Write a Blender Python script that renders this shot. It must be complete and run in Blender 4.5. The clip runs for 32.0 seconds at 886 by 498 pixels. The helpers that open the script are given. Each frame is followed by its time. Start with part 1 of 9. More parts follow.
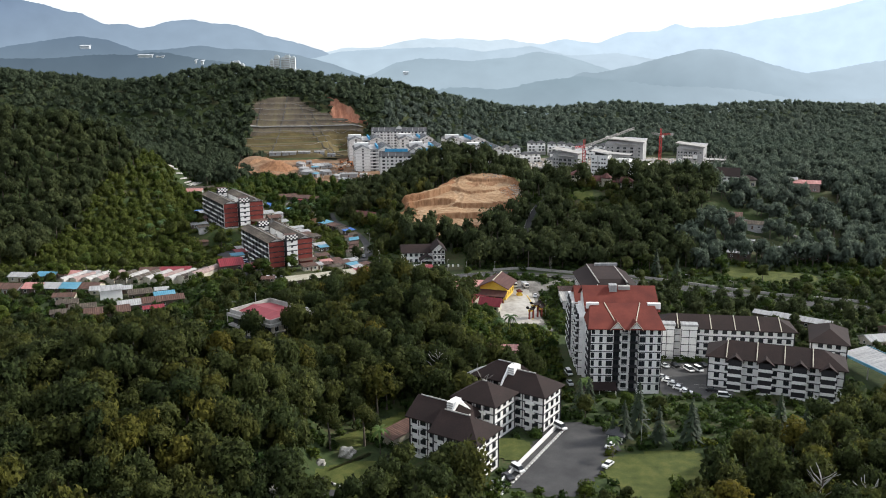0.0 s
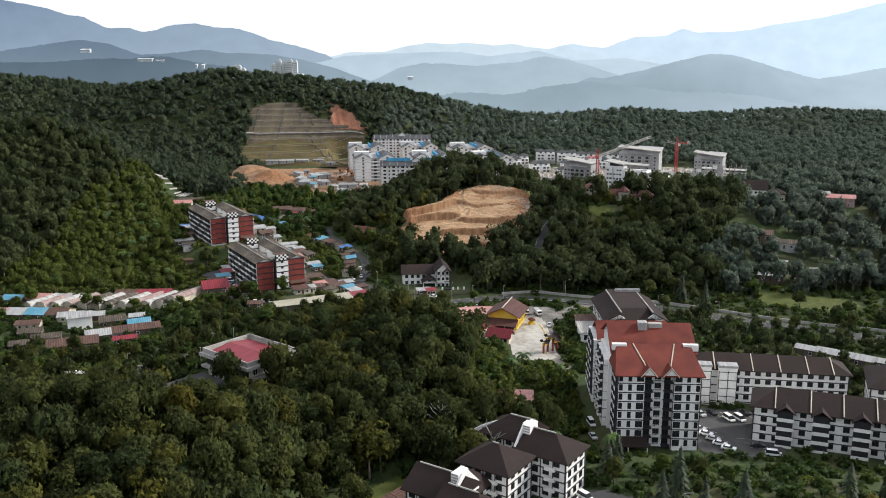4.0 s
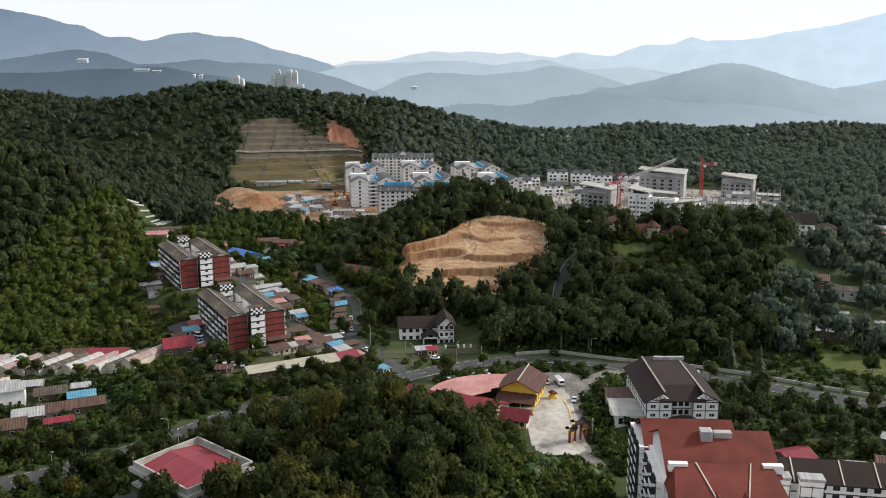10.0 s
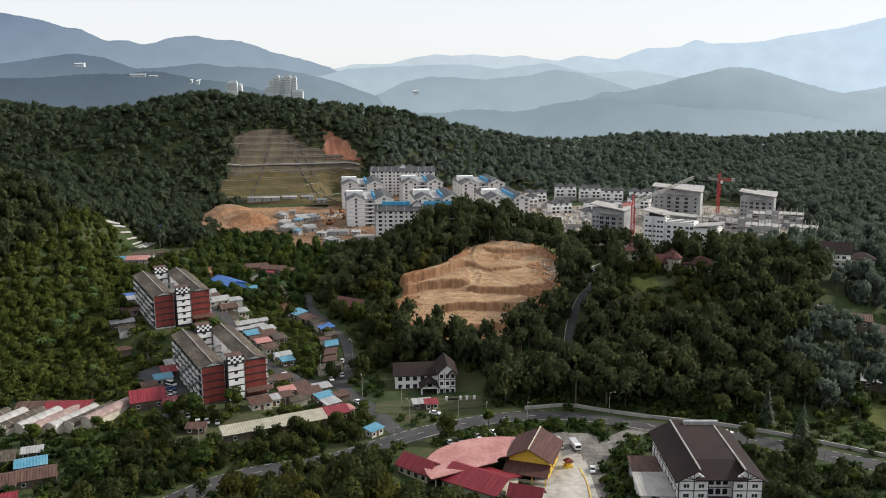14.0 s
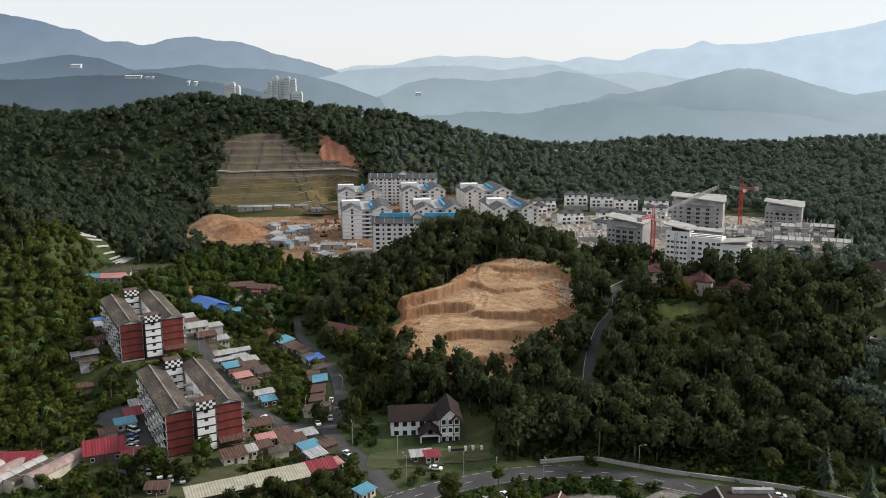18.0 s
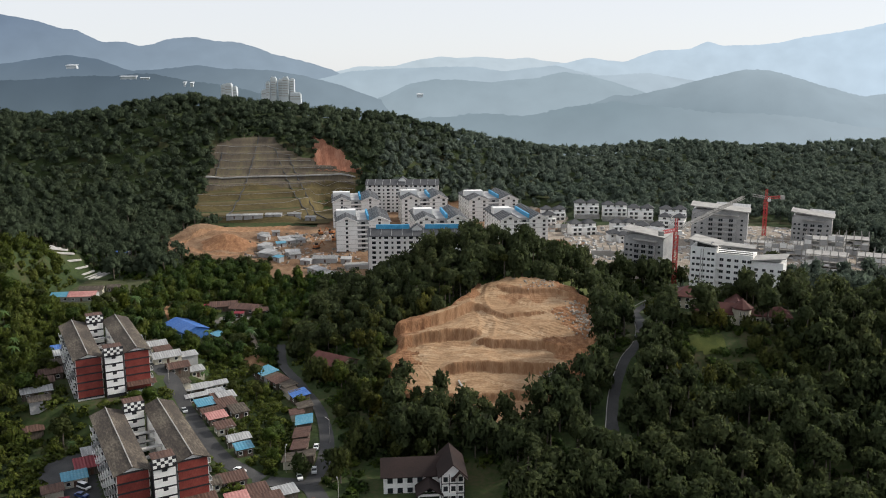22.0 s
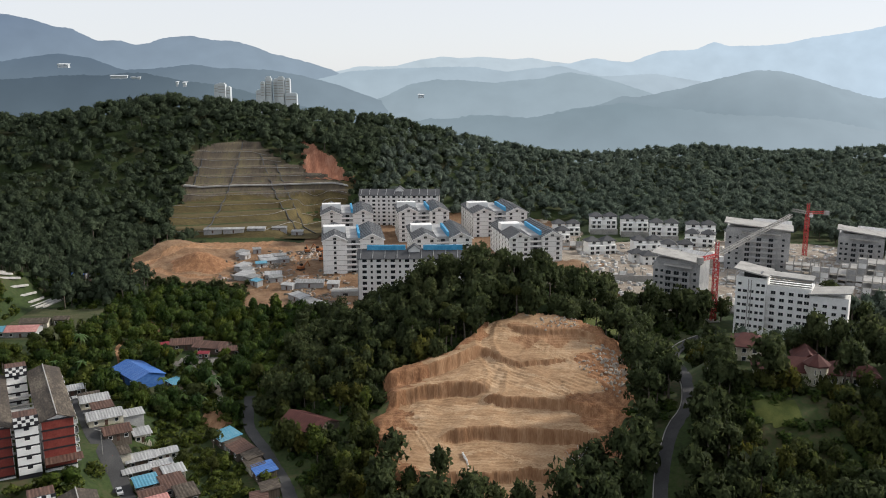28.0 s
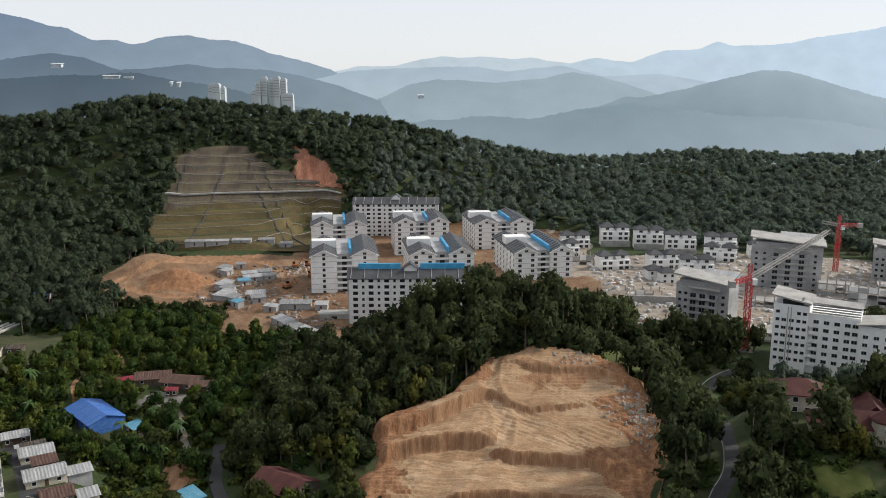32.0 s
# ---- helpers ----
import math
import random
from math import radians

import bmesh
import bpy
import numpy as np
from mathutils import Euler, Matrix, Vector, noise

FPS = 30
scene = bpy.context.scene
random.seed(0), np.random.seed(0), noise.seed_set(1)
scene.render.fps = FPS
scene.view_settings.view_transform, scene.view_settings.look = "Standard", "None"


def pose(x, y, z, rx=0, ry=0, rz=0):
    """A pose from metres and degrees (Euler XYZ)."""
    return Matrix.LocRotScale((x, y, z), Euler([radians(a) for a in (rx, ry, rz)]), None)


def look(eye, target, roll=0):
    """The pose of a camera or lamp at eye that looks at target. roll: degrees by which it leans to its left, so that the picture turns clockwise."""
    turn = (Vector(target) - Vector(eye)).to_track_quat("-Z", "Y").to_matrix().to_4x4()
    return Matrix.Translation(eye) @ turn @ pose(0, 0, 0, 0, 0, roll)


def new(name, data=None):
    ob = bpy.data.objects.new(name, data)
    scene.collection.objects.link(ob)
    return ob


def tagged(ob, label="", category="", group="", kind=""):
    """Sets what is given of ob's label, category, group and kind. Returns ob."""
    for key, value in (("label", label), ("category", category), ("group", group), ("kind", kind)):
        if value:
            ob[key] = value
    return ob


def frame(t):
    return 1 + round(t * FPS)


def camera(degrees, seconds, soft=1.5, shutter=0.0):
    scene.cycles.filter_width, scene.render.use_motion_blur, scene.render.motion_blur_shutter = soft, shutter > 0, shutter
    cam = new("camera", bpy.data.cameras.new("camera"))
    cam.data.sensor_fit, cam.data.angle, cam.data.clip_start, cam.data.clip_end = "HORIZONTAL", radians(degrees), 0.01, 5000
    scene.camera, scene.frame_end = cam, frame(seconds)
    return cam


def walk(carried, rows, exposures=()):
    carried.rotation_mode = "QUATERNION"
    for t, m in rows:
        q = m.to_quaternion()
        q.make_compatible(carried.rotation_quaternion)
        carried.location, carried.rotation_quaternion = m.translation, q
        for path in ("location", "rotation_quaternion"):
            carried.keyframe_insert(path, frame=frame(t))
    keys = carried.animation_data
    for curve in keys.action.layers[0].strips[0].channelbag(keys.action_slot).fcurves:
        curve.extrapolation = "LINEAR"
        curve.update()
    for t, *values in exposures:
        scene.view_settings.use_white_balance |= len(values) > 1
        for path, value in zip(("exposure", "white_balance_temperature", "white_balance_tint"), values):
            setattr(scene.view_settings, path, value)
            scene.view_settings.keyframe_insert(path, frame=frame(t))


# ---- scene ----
cam = camera(55.0, 32.0, 1.0)
PATH = [
    (0, (0.445, 4.641, 114.628), (0.442, 6.592, 114.186), -0.3),
    (3, (0.568, 34.407, 114.365), (0.557, 36.359, 113.931), -0.2),
    (6, (0.597, 68.988, 113.339), (0.579, 70.942, 112.914), -0.2),
    (9, (0.619, 100.607, 116.179), (0.597, 102.563, 115.763), -0.2),
    (11, (1.079, 122.136, 122.148), (1.051, 124.093, 121.735), -0.3),
    (13, (1.228, 142.103, 125.655), (1.198, 144.06, 125.244), -0.3),
    (17, (0.818, 186.458, 125.569), (0.782, 188.416, 125.161), -0.3),
    (19, (0.443, 208.476, 124.862), (0.404, 210.434, 124.456), -0.3),
    (21, (0.287, 230.133, 124.356), (0.245, 232.092, 123.952), -0.3),
    (23, (-0.515, 252.174, 124.07), (-0.557, 254.132, 123.666), -0.2),
    (25, (-0.339, 273.529, 123.915), (-0.383, 275.488, 123.512), -0.2),
    (28, (-1.365, 306.062, 123.259), (-1.41, 308.021, 122.856), -0.1),
    (30, (-0.952, 327.072, 123.257), (-1.0, 329.03, 122.854), -0.1),
    (32, (-1.738, 348.344, 123.346), (-1.784, 350.302, 122.943), -0.1),
]
walk(cam, [(t, look(eye, target, roll)) for t, eye, target, roll in PATH], [(0, 0.95, 5650, 12), (13, 0.7, 5820, 12), (32, 0.55, 5760, 12)])

# ---- daylight ----
SUN_ELEV, SUN_AZ = 33.0, 74.0  # degrees; azimuth from +y towards +x
world = bpy.data.worlds.new("sky")
scene.world = world
world.use_nodes = True
wn = world.node_tree.nodes
sky = wn.new("ShaderNodeTexSky")
sky.sky_type, sky.sun_disc = "NISHITA", False
sky.sun_elevation, sky.sun_rotation = radians(SUN_ELEV), radians(SUN_AZ)
sky.altitude, sky.air_density, sky.dust_density, sky.ozone_density = 1400, 0.75, 2.4, 0.6
# morning haze whitens the sky, most of all near the horizon
haze = wn.new("ShaderNodeMix")
haze.data_type = "RGBA"
above, up_, thick = wn.new("ShaderNodeTexCoord"), wn.new("ShaderNodeSeparateXYZ"), wn.new("ShaderNodeMapRange")
thick.inputs["From Max"].default_value, thick.inputs["To Min"].default_value, thick.inputs["To Max"].default_value = 0.8, 0.9, 0.75
world.node_tree.links.new(above.outputs["Generated"], up_.inputs[0])
world.node_tree.links.new(up_.outputs["Z"], thick.inputs[0])
world.node_tree.links.new(thick.outputs[0], haze.inputs[0])
haze.inputs[7].default_value = (3.95, 3.72, 3.24, 1)
world.node_tree.links.new(sky.outputs[0], haze.inputs[6])
world.node_tree.links.new(haze.outputs[2], wn["Background"].inputs[0])
wn["Background"].inputs[1].default_value = 0.15
sun = new("sun", bpy.data.lights.new("sun", "SUN"))
sun.data.energy, sun.data.angle, sun.data.color = 2.7, radians(7.0), (1.0, 0.88, 0.69)
sun.matrix_world = look((0, 0, 600), (-math.sin(radians(SUN_AZ)), -math.cos(radians(SUN_AZ)), 600 - math.tan(radians(SUN_ELEV))))

# ---- materials ----
def material(name, colours, rough=0.8, scale=1.0, metal=0.0, bump_depth=0.0, fine=8.0, island=0.0, spread=0.0, coat=0.0, translucent=0.0, streak=None, tint=False, soft=0.0):
    """A procedural surface: two colours mixed by noise at two scales, with roughness, relief and a random value per piece."""
    m = bpy.data.materials.new(name)
    m.use_nodes = True
    n, l = m.node_tree.nodes, m.node_tree.links
    bsdf = n["Principled BSDF"]
    bsdf.inputs["Roughness"].default_value, bsdf.inputs["Metallic"].default_value = rough, metal
    bsdf.inputs["Specular IOR Level"].default_value = 0.3
    bsdf.inputs["Coat Weight"].default_value = coat
    at = n.new("ShaderNodeTexCoord")
    src = at.outputs["Object"]
    if streak:
        mp = n.new("ShaderNodeMapping")
        mp.inputs["Scale"].default_value = streak
        l.new(src, mp.inputs[0])
        src = mp.outputs[0]
    big, small = n.new("ShaderNodeTexNoise"), n.new("ShaderNodeTexNoise")
    for tex, sc in ((big, scale), (small, scale * fine)):
        tex.inputs["Scale"].default_value, tex.inputs["Detail"].default_value = sc, 5
        l.new(src, tex.inputs["Vector"])
    both = n.new("ShaderNodeMath")
    both.operation = "MULTIPLY_ADD"
    both.inputs[1].default_value = 0.45
    l.new(small.outputs["Fac"], both.inputs[0])
    half = n.new("ShaderNodeMath")
    half.operation = "MULTIPLY"
    half.inputs[1].default_value = 0.55
    l.new(big.outputs["Fac"], half.inputs[0])
    l.new(half.outputs[0], both.inputs[2])
    ramp = n.new("ShaderNodeValToRGB")
    stops = np.linspace(0.34, 0.66, len(colours))
    for k, c in enumerate(colours):
        e = ramp.color_ramp.elements[k] if k < 2 else ramp.color_ramp.elements.new(1.0)
        e.position = float(stops[k])
        e.color = (*c, 1)
    l.new(both.outputs[0], ramp.inputs[0])
    colour = ramp.outputs[0]
    if island or spread:
        rnd = n.new("ShaderNodeNewGeometry").outputs["Random Per Island"] if island else n.new("ShaderNodeObjectInfo").outputs["Random"]
        amount = island or spread
        hsv, span, hue = n.new("ShaderNodeHueSaturation"), n.new("ShaderNodeMapRange"), n.new("ShaderNodeMapRange")
        span.inputs["To Min"].default_value, span.inputs["To Max"].default_value = 1 - amount, 1 + amount
        hue.inputs["To Min"].default_value, hue.inputs["To Max"].default_value = 0.5 + 0.05 * amount, 0.5 - 0.05 * amount
        l.new(rnd, span.inputs[0]), l.new(rnd, hue.inputs[0])
        l.new(span.outputs[0], hsv.inputs["Value"]), l.new(hue.outputs[0], hsv.inputs["Hue"])
        l.new(colour, hsv.inputs["Color"])
        colour = hsv.outputs[0]
    if tint:
        own, shade, mul = n.new("ShaderNodeAttribute"), n.new("ShaderNodeValToRGB"), n.new("ShaderNodeMix")
        own.attribute_name = "tint"
        e = shade.color_ramp.elements
        e[0].color, e[1].color = (0.62, 0.78, 0.80, 1), (2.1, 1.55, 0.75, 1)
        for at_, c in ((0.35, (0.85, 0.95, 0.9, 1)), (0.7, (1.15, 1.15, 0.9, 1)), (0.9, (1.55, 1.35, 0.75, 1))):
            e.new(at_).color = c
        mul.data_type, mul.blend_type = "RGBA", "MULTIPLY"
        mul.inputs[0].default_value = 1.0
        l.new(own.outputs["Fac"], shade.inputs[0])
        l.new(colour, mul.inputs[6]), l.new(shade.outputs[0], mul.inputs[7])
        colour = mul.outputs[2]
    l.new(colour, bsdf.inputs["Base Color"])
    if bump_depth:
        b = n.new("ShaderNodeBump")
        b.inputs["Distance"].default_value, b.inputs["Strength"].default_value = bump_depth, 0.8
        l.new(both.outputs[0], b.inputs["Height"])
        l.new(b.outputs[0], bsdf.inputs["Normal"])
    if soft:
        nrm, turn_ = n.new("ShaderNodeAttribute"), n.new("ShaderNodeVectorTransform")
        nrm.attribute_name = "crown_normal"
        turn_.vector_type, turn_.convert_from, turn_.convert_to = "NORMAL", "OBJECT", "WORLD"
        l.new(nrm.outputs["Vector"], turn_.inputs[0])
        # leaf clusters: relief and a light and dark grain a metre or less across
        grain, rough_, tone, vary = n.new("ShaderNodeTexNoise"), n.new("ShaderNodeBump"), n.new("ShaderNodeMapRange"), n.new("ShaderNodeHueSaturation")
        grain.inputs["Scale"].default_value, grain.inputs["Detail"].default_value = soft, 4
        l.new(at.outputs["Object"], grain.inputs["Vector"])
        rough_.inputs["Strength"].default_value, rough_.inputs["Distance"].default_value = 0.9, 0.9 / soft
        l.new(grain.outputs["Fac"], rough_.inputs["Height"]), l.new(turn_.outputs[0], rough_.inputs["Normal"])
        l.new(rough_.outputs[0], bsdf.inputs["Normal"])
        for key, value in (("From Min", 0.3), ("From Max", 0.7), ("To Min", 0.62), ("To Max", 1.38)):
            tone.inputs[key].default_value = value
        l.new(grain.outputs["Fac"], tone.inputs[0]), l.new(tone.outputs[0], vary.inputs["Value"]), l.new(colour, vary.inputs["Color"])
        colour = vary.outputs[0]
        l.new(colour, bsdf.inputs["Base Color"])
        bsdf.inputs["Specular IOR Level"].default_value = 0.12
    if translucent:
        tr, mix = n.new("ShaderNodeBsdfTranslucent"), n.new("ShaderNodeMixShader")
        mix.inputs[0].default_value = translucent
        l.new(colour, tr.inputs[0])
        l.new(bsdf.outputs[0], mix.inputs[1]), l.new(tr.outputs[0], mix.inputs[2])
        l.new(mix.outputs[0], n["Material Output"].inputs[0])
    return m


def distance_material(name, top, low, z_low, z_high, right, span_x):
    """Far mountains: a plain backdrop that glows, with the morning haze painted into its colours."""
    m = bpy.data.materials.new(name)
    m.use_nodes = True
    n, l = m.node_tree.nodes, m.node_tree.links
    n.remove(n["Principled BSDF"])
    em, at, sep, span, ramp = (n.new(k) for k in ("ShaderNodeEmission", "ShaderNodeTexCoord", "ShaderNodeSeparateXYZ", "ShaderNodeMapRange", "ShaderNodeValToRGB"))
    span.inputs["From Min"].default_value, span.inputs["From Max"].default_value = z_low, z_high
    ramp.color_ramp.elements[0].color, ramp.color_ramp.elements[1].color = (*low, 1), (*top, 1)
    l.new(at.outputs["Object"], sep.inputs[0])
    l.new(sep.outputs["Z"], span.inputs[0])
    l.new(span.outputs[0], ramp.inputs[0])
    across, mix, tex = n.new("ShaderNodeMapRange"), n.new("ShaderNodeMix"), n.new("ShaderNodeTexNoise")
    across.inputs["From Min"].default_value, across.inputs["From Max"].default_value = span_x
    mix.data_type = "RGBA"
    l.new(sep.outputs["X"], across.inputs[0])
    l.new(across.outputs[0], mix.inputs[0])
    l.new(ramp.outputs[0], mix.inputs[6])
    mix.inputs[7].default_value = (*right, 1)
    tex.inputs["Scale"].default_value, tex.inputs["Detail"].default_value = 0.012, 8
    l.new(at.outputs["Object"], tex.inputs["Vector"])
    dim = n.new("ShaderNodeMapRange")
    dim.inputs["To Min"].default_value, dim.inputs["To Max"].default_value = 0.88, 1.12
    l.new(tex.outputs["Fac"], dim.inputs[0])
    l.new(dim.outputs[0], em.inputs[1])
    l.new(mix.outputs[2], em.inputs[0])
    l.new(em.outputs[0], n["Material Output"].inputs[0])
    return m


M_GROUND = material("forest_floor", [(0.018, 0.028, 0.010), (0.035, 0.055, 0.014), (0.07, 0.06, 0.03)], 0.95, 0.05, bump_depth=0.4, fine=14)
M_GRASS = material("grass", [(0.034, 0.046, 0.008), (0.062, 0.078, 0.014), (0.105, 0.108, 0.026)], 0.9, 0.3, bump_depth=0.15, fine=20)
M_LEAF = material("leaves", [(0.040, 0.048, 0.016), (0.060, 0.068, 0.021), (0.090, 0.094, 0.029)], 0.75, 0.03, island=0.13, fine=12, translucent=0.38, tint=True, soft=1.3)
# pale bluish leaf colour with the distance haze painted in
M_LEAF_HAZED = material("haze_paled_leaves", [(0.080, 0.108, 0.080), (0.098, 0.126, 0.094), (0.114, 0.140, 0.108)], 0.85, 0.01, island=0.06, fine=12, translucent=0.35, soft=0.55)
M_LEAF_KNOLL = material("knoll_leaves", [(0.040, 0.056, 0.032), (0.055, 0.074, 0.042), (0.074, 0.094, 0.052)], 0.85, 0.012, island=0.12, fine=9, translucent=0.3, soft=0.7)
M_LEAF_COOL = material("hillside_leaves", [(0.034, 0.047, 0.019), (0.052, 0.067, 0.026), (0.078, 0.092, 0.035)], 0.8, 0.03, island=0.16, fine=12, translucent=0.34, soft=1.1)
# yellow-green of creepers, which also paints sunlight onto some trees
M_CREEPER_SUNLIT = material("creeper_and_sunlit_leaves", [(0.052, 0.072, 0.012), (0.080, 0.104, 0.017), (0.112, 0.126, 0.028)], 0.6, 0.06, island=0.25, fine=12, translucent=0.35, soft=1.6)
M_LEAF_B = material("leaves_bright", [(0.030, 0.050, 0.010), (0.048, 0.074, 0.015), (0.076, 0.098, 0.024)], 0.6, 0.05, island=0.2, fine=12, translucent=0.32, tint=True, soft=1.6)
M_FROND = material("fronds", [(0.04, 0.08, 0.015), (0.07, 0.12, 0.02)], 0.5, 0.3, spread=0.3, translucent=0.2)
M_NEEDLE = material("needles", [(0.014, 0.026, 0.012), (0.028, 0.045, 0.018)], 0.7, 0.3, spread=0.3)
M_BARK = material("bark", [(0.06, 0.05, 0.04), (0.14, 0.12, 0.095)], 0.9, 0.8, bump_depth=0.05)
M_ASPHALT = material("asphalt", [(0.032, 0.032, 0.033), (0.050, 0.050, 0.051), (0.075, 0.074, 0.072)], 0.85, 0.15, bump_depth=0.01, fine=30)
M_CONCRETE = material("concrete", [(0.22, 0.215, 0.20), (0.33, 0.32, 0.30), (0.42, 0.41, 0.38)], 0.85, 0.2, bump_depth=0.02, fine=12)
M_WHITE = material("white_paint", [(0.66, 0.655, 0.635), (0.77, 0.765, 0.745), (0.83, 0.825, 0.805)], 0.6, 0.25, fine=6)
# near-black colour painted for the shade inside openings; also dark glazing
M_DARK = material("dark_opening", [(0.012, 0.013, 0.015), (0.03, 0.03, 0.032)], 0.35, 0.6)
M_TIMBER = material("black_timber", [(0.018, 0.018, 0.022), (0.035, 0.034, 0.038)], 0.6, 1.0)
M_ROOF_RED = material("red_tile_roof", [(0.078, 0.013, 0.008), (0.118, 0.021, 0.012), (0.16, 0.034, 0.020)], 0.75, 0.18, bump_depth=0.04, fine=30)
M_ROOF_BROWN = material("brown_tile_roof", [(0.012, 0.0075, 0.007), (0.021, 0.0125, 0.011), (0.034, 0.020, 0.017)], 0.85, 0.12, bump_depth=0.04, fine=30)
M_ROOF_GREY = material("grey_roof", [(0.042, 0.044, 0.048), (0.066, 0.068, 0.072), (0.095, 0.096, 0.098)], 0.75, 0.15, bump_depth=0.03, fine=20)
M_SOIL = material("bare_soil", [(0.215, 0.124, 0.064), (0.31, 0.198, 0.108), (0.42, 0.295, 0.178)], 0.95, 0.11, bump_depth=0.25, fine=12, streak=(0.8, 1.5, 1.0))
M_TRACK = material("compacted_soil", [(0.25, 0.155, 0.084), (0.36, 0.242, 0.140), (0.46, 0.33, 0.205)], 0.95, 0.2, bump_depth=0.15, fine=9)
M_CUT = material("cut_earth", [(0.17, 0.086, 0.040), (0.25, 0.138, 0.070), (0.34, 0.212, 0.118)], 0.95, 0.22, bump_depth=0.4, fine=6, streak=(2.6, 0.5, 0.35))
M_REDCUT = material("red_cut_earth", [(0.13, 0.064, 0.032), (0.235, 0.118, 0.056), (0.36, 0.205, 0.108)], 0.95, 0.25, bump_depth=0.5, fine=5, streak=(2.0, 1.4, 0.35))
M_SITE = material("site_soil", [(0.11, 0.062, 0.032), (0.185, 0.110, 0.060), (0.28, 0.190, 0.114)], 0.95, 0.09, bump_depth=0.5, fine=10)
M_YARD = material("stained_yard", [(0.085, 0.08, 0.072), (0.15, 0.14, 0.125), (0.25, 0.24, 0.215)], 0.8, 0.12, bump_depth=0.02, fine=8)
M_RUBBLE = material("site_rubble", [(0.15, 0.12, 0.09), (0.25, 0.21, 0.165), (0.36, 0.33, 0.285)], 0.95, 0.16, bump_depth=0.4, fine=9)
# ---- lie of the land ----
def smooth(a, b, v):
    u = np.clip((v - a) / (b - a), 0.0, 1.0)
    return u * u * (3 - 2 * u)


def bump(x, y, cx, cy, h, sx, sy, turn=0.0):
    c, s = math.cos(radians(turn)), math.sin(radians(turn))
    u, v = ((x - cx) * c + (y - cy) * s) / sx, ((y - cy) * c - (x - cx) * s) / sy
    return h * np.exp(-(u * u + v * v))


# hills: centre x, y, height over the valley, half widths, turn
NEAR_HILLS = [
    (-85, 205, 17, 62, 62, 0), (-82, 245, 9, 40, 26, 0), (-170, 240, 12, 60, 60, 0), (-16, 326, 24, 34, 40, 10),
    (125, 165, 12, 50, 45, 0), (-380, 610, 66, 130, 100, 15), (-262, 650, 26, 58, 75, -10),
]
MID_HILLS = [
    (10, 664, 28, 60, 54, 0), (125, 545, 27, 95, 56, 0), (260, 600, 26, 110, 80, 0), (60, 590, 6, 50, 55, 0), (-40, 606, 9, 26, 42, 0),
]
BACK_HILLS = [
    (-230, 1045, 80, 165, 95, 8), (-560, 1010, 74, 220, 150, 0), (0, 1090, 33, 110, 90, 0), (205, 1130, 28, 120, 95, 0),
    (430, 1140, 26, 150, 100, 0), (700, 1150, 24, 200, 120, 0), (330, 960, 6, 200, 90, 0), (-92, 990, 14, 42, 34, 0),
    (-340, 1065, -17, 75, 55, 0), (-225, 1065, -6, 50, 45, 0), (-85, 1075, 12, 60, 45, 0), (-610, 1000, 12, 120, 100, 0),
]
# level pads: centre x, y, half sizes, height, blend
PADS = [
    (8, 232, 42, 26, 2.0, 14), (70, 312, 34, 30, 0.0, 10), (125, 310, 60, 42, -1.0, 10), (80, 392, 20, 20, 1.0, 8),
    (18, 385, 30, 30, -1.0, 10), (-62, 315, 22, 20, 14.5, 10), (-100, 490, 28, 40, 1.5, 10), (-140, 555, 24, 34, 10.0, 12),
    (-6, 478, 14, 10, -0.5, 8), (-35, 760, 70, 70, 10.0, 18), (-20, 850, 90, 88, 12.0, 20), (-160, 810, 60, 55, 12.0, 14),
    (150, 720, 70, 70, 15.0, 20), (230, 830, 110, 60, 14.0, 25), (110, 560, 24, 20, 31.0, 12), (105, 850, 70, 50, 14.0, 20), (-180, 690, 32, 50, 11.0, 16), (196, 573, 17, 11, 29.0, 12), (240, 562, 12, 9, 26.5, 12),
]


# cut faces of the excavation: line across it, drop, and the stretch of x where it stands
PIT_WEST = 7.0
PIT_FACES = [
    ((-24, -9, 4, 13), (576, 582, 585, 583), 4.8, (-40, 13)),
    ((-20, -8, 4, 12), (590, 595, 602, 608), 4.6, (-40, 14)),
    ((12, 20, 30, 41, 48), (580, 576, 573.6, 573, 568), 3.2, (13, 50)),
    ((0, 14, 36, 50), (558, 559, 556, 552), 4.0, (0, 54)),
    ((14, 19, 25, 39, 46), (609, 603, 599, 598.6, 600), 1.7, (14, 44)),
    ((-20, 0, 25, 50), (541, 537, 539, 534), 2.8, (-16, 52)),
    ((20, 36, 50, 66), (626, 620, 618, 604), 2.0, (24, 64)),
]
# wheel tracks over the bare earth
HAUL_ROAD = [(13, 635), (8, 625), (7, 613), (9, 604), (11.5, 594), (10, 581), (5, 577), (-4, 573), (-14, 572)]
BENCH_TRACKS = [
    [(9, 601), (18, 595), (29, 587), (38, 575), (42, 569), (39, 568)], [(-18, 578), (-4, 573), (13, 572), (27, 570), (40, 568)],
    [(-17, 569), (0, 567), (17, 564), (30, 560), (43, 562)], [(-18, 566), (-14.6, 559), (-11, 552), (-3, 549), (8, 552), (16, 544), (23, 540)],
    [(14, 626), (21, 617), (29, 607), (35, 600)], [(2, 588), (9, 591), (18, 586), (30, 577)], [(-24, 588), (-10, 587), (3, 587)],
]


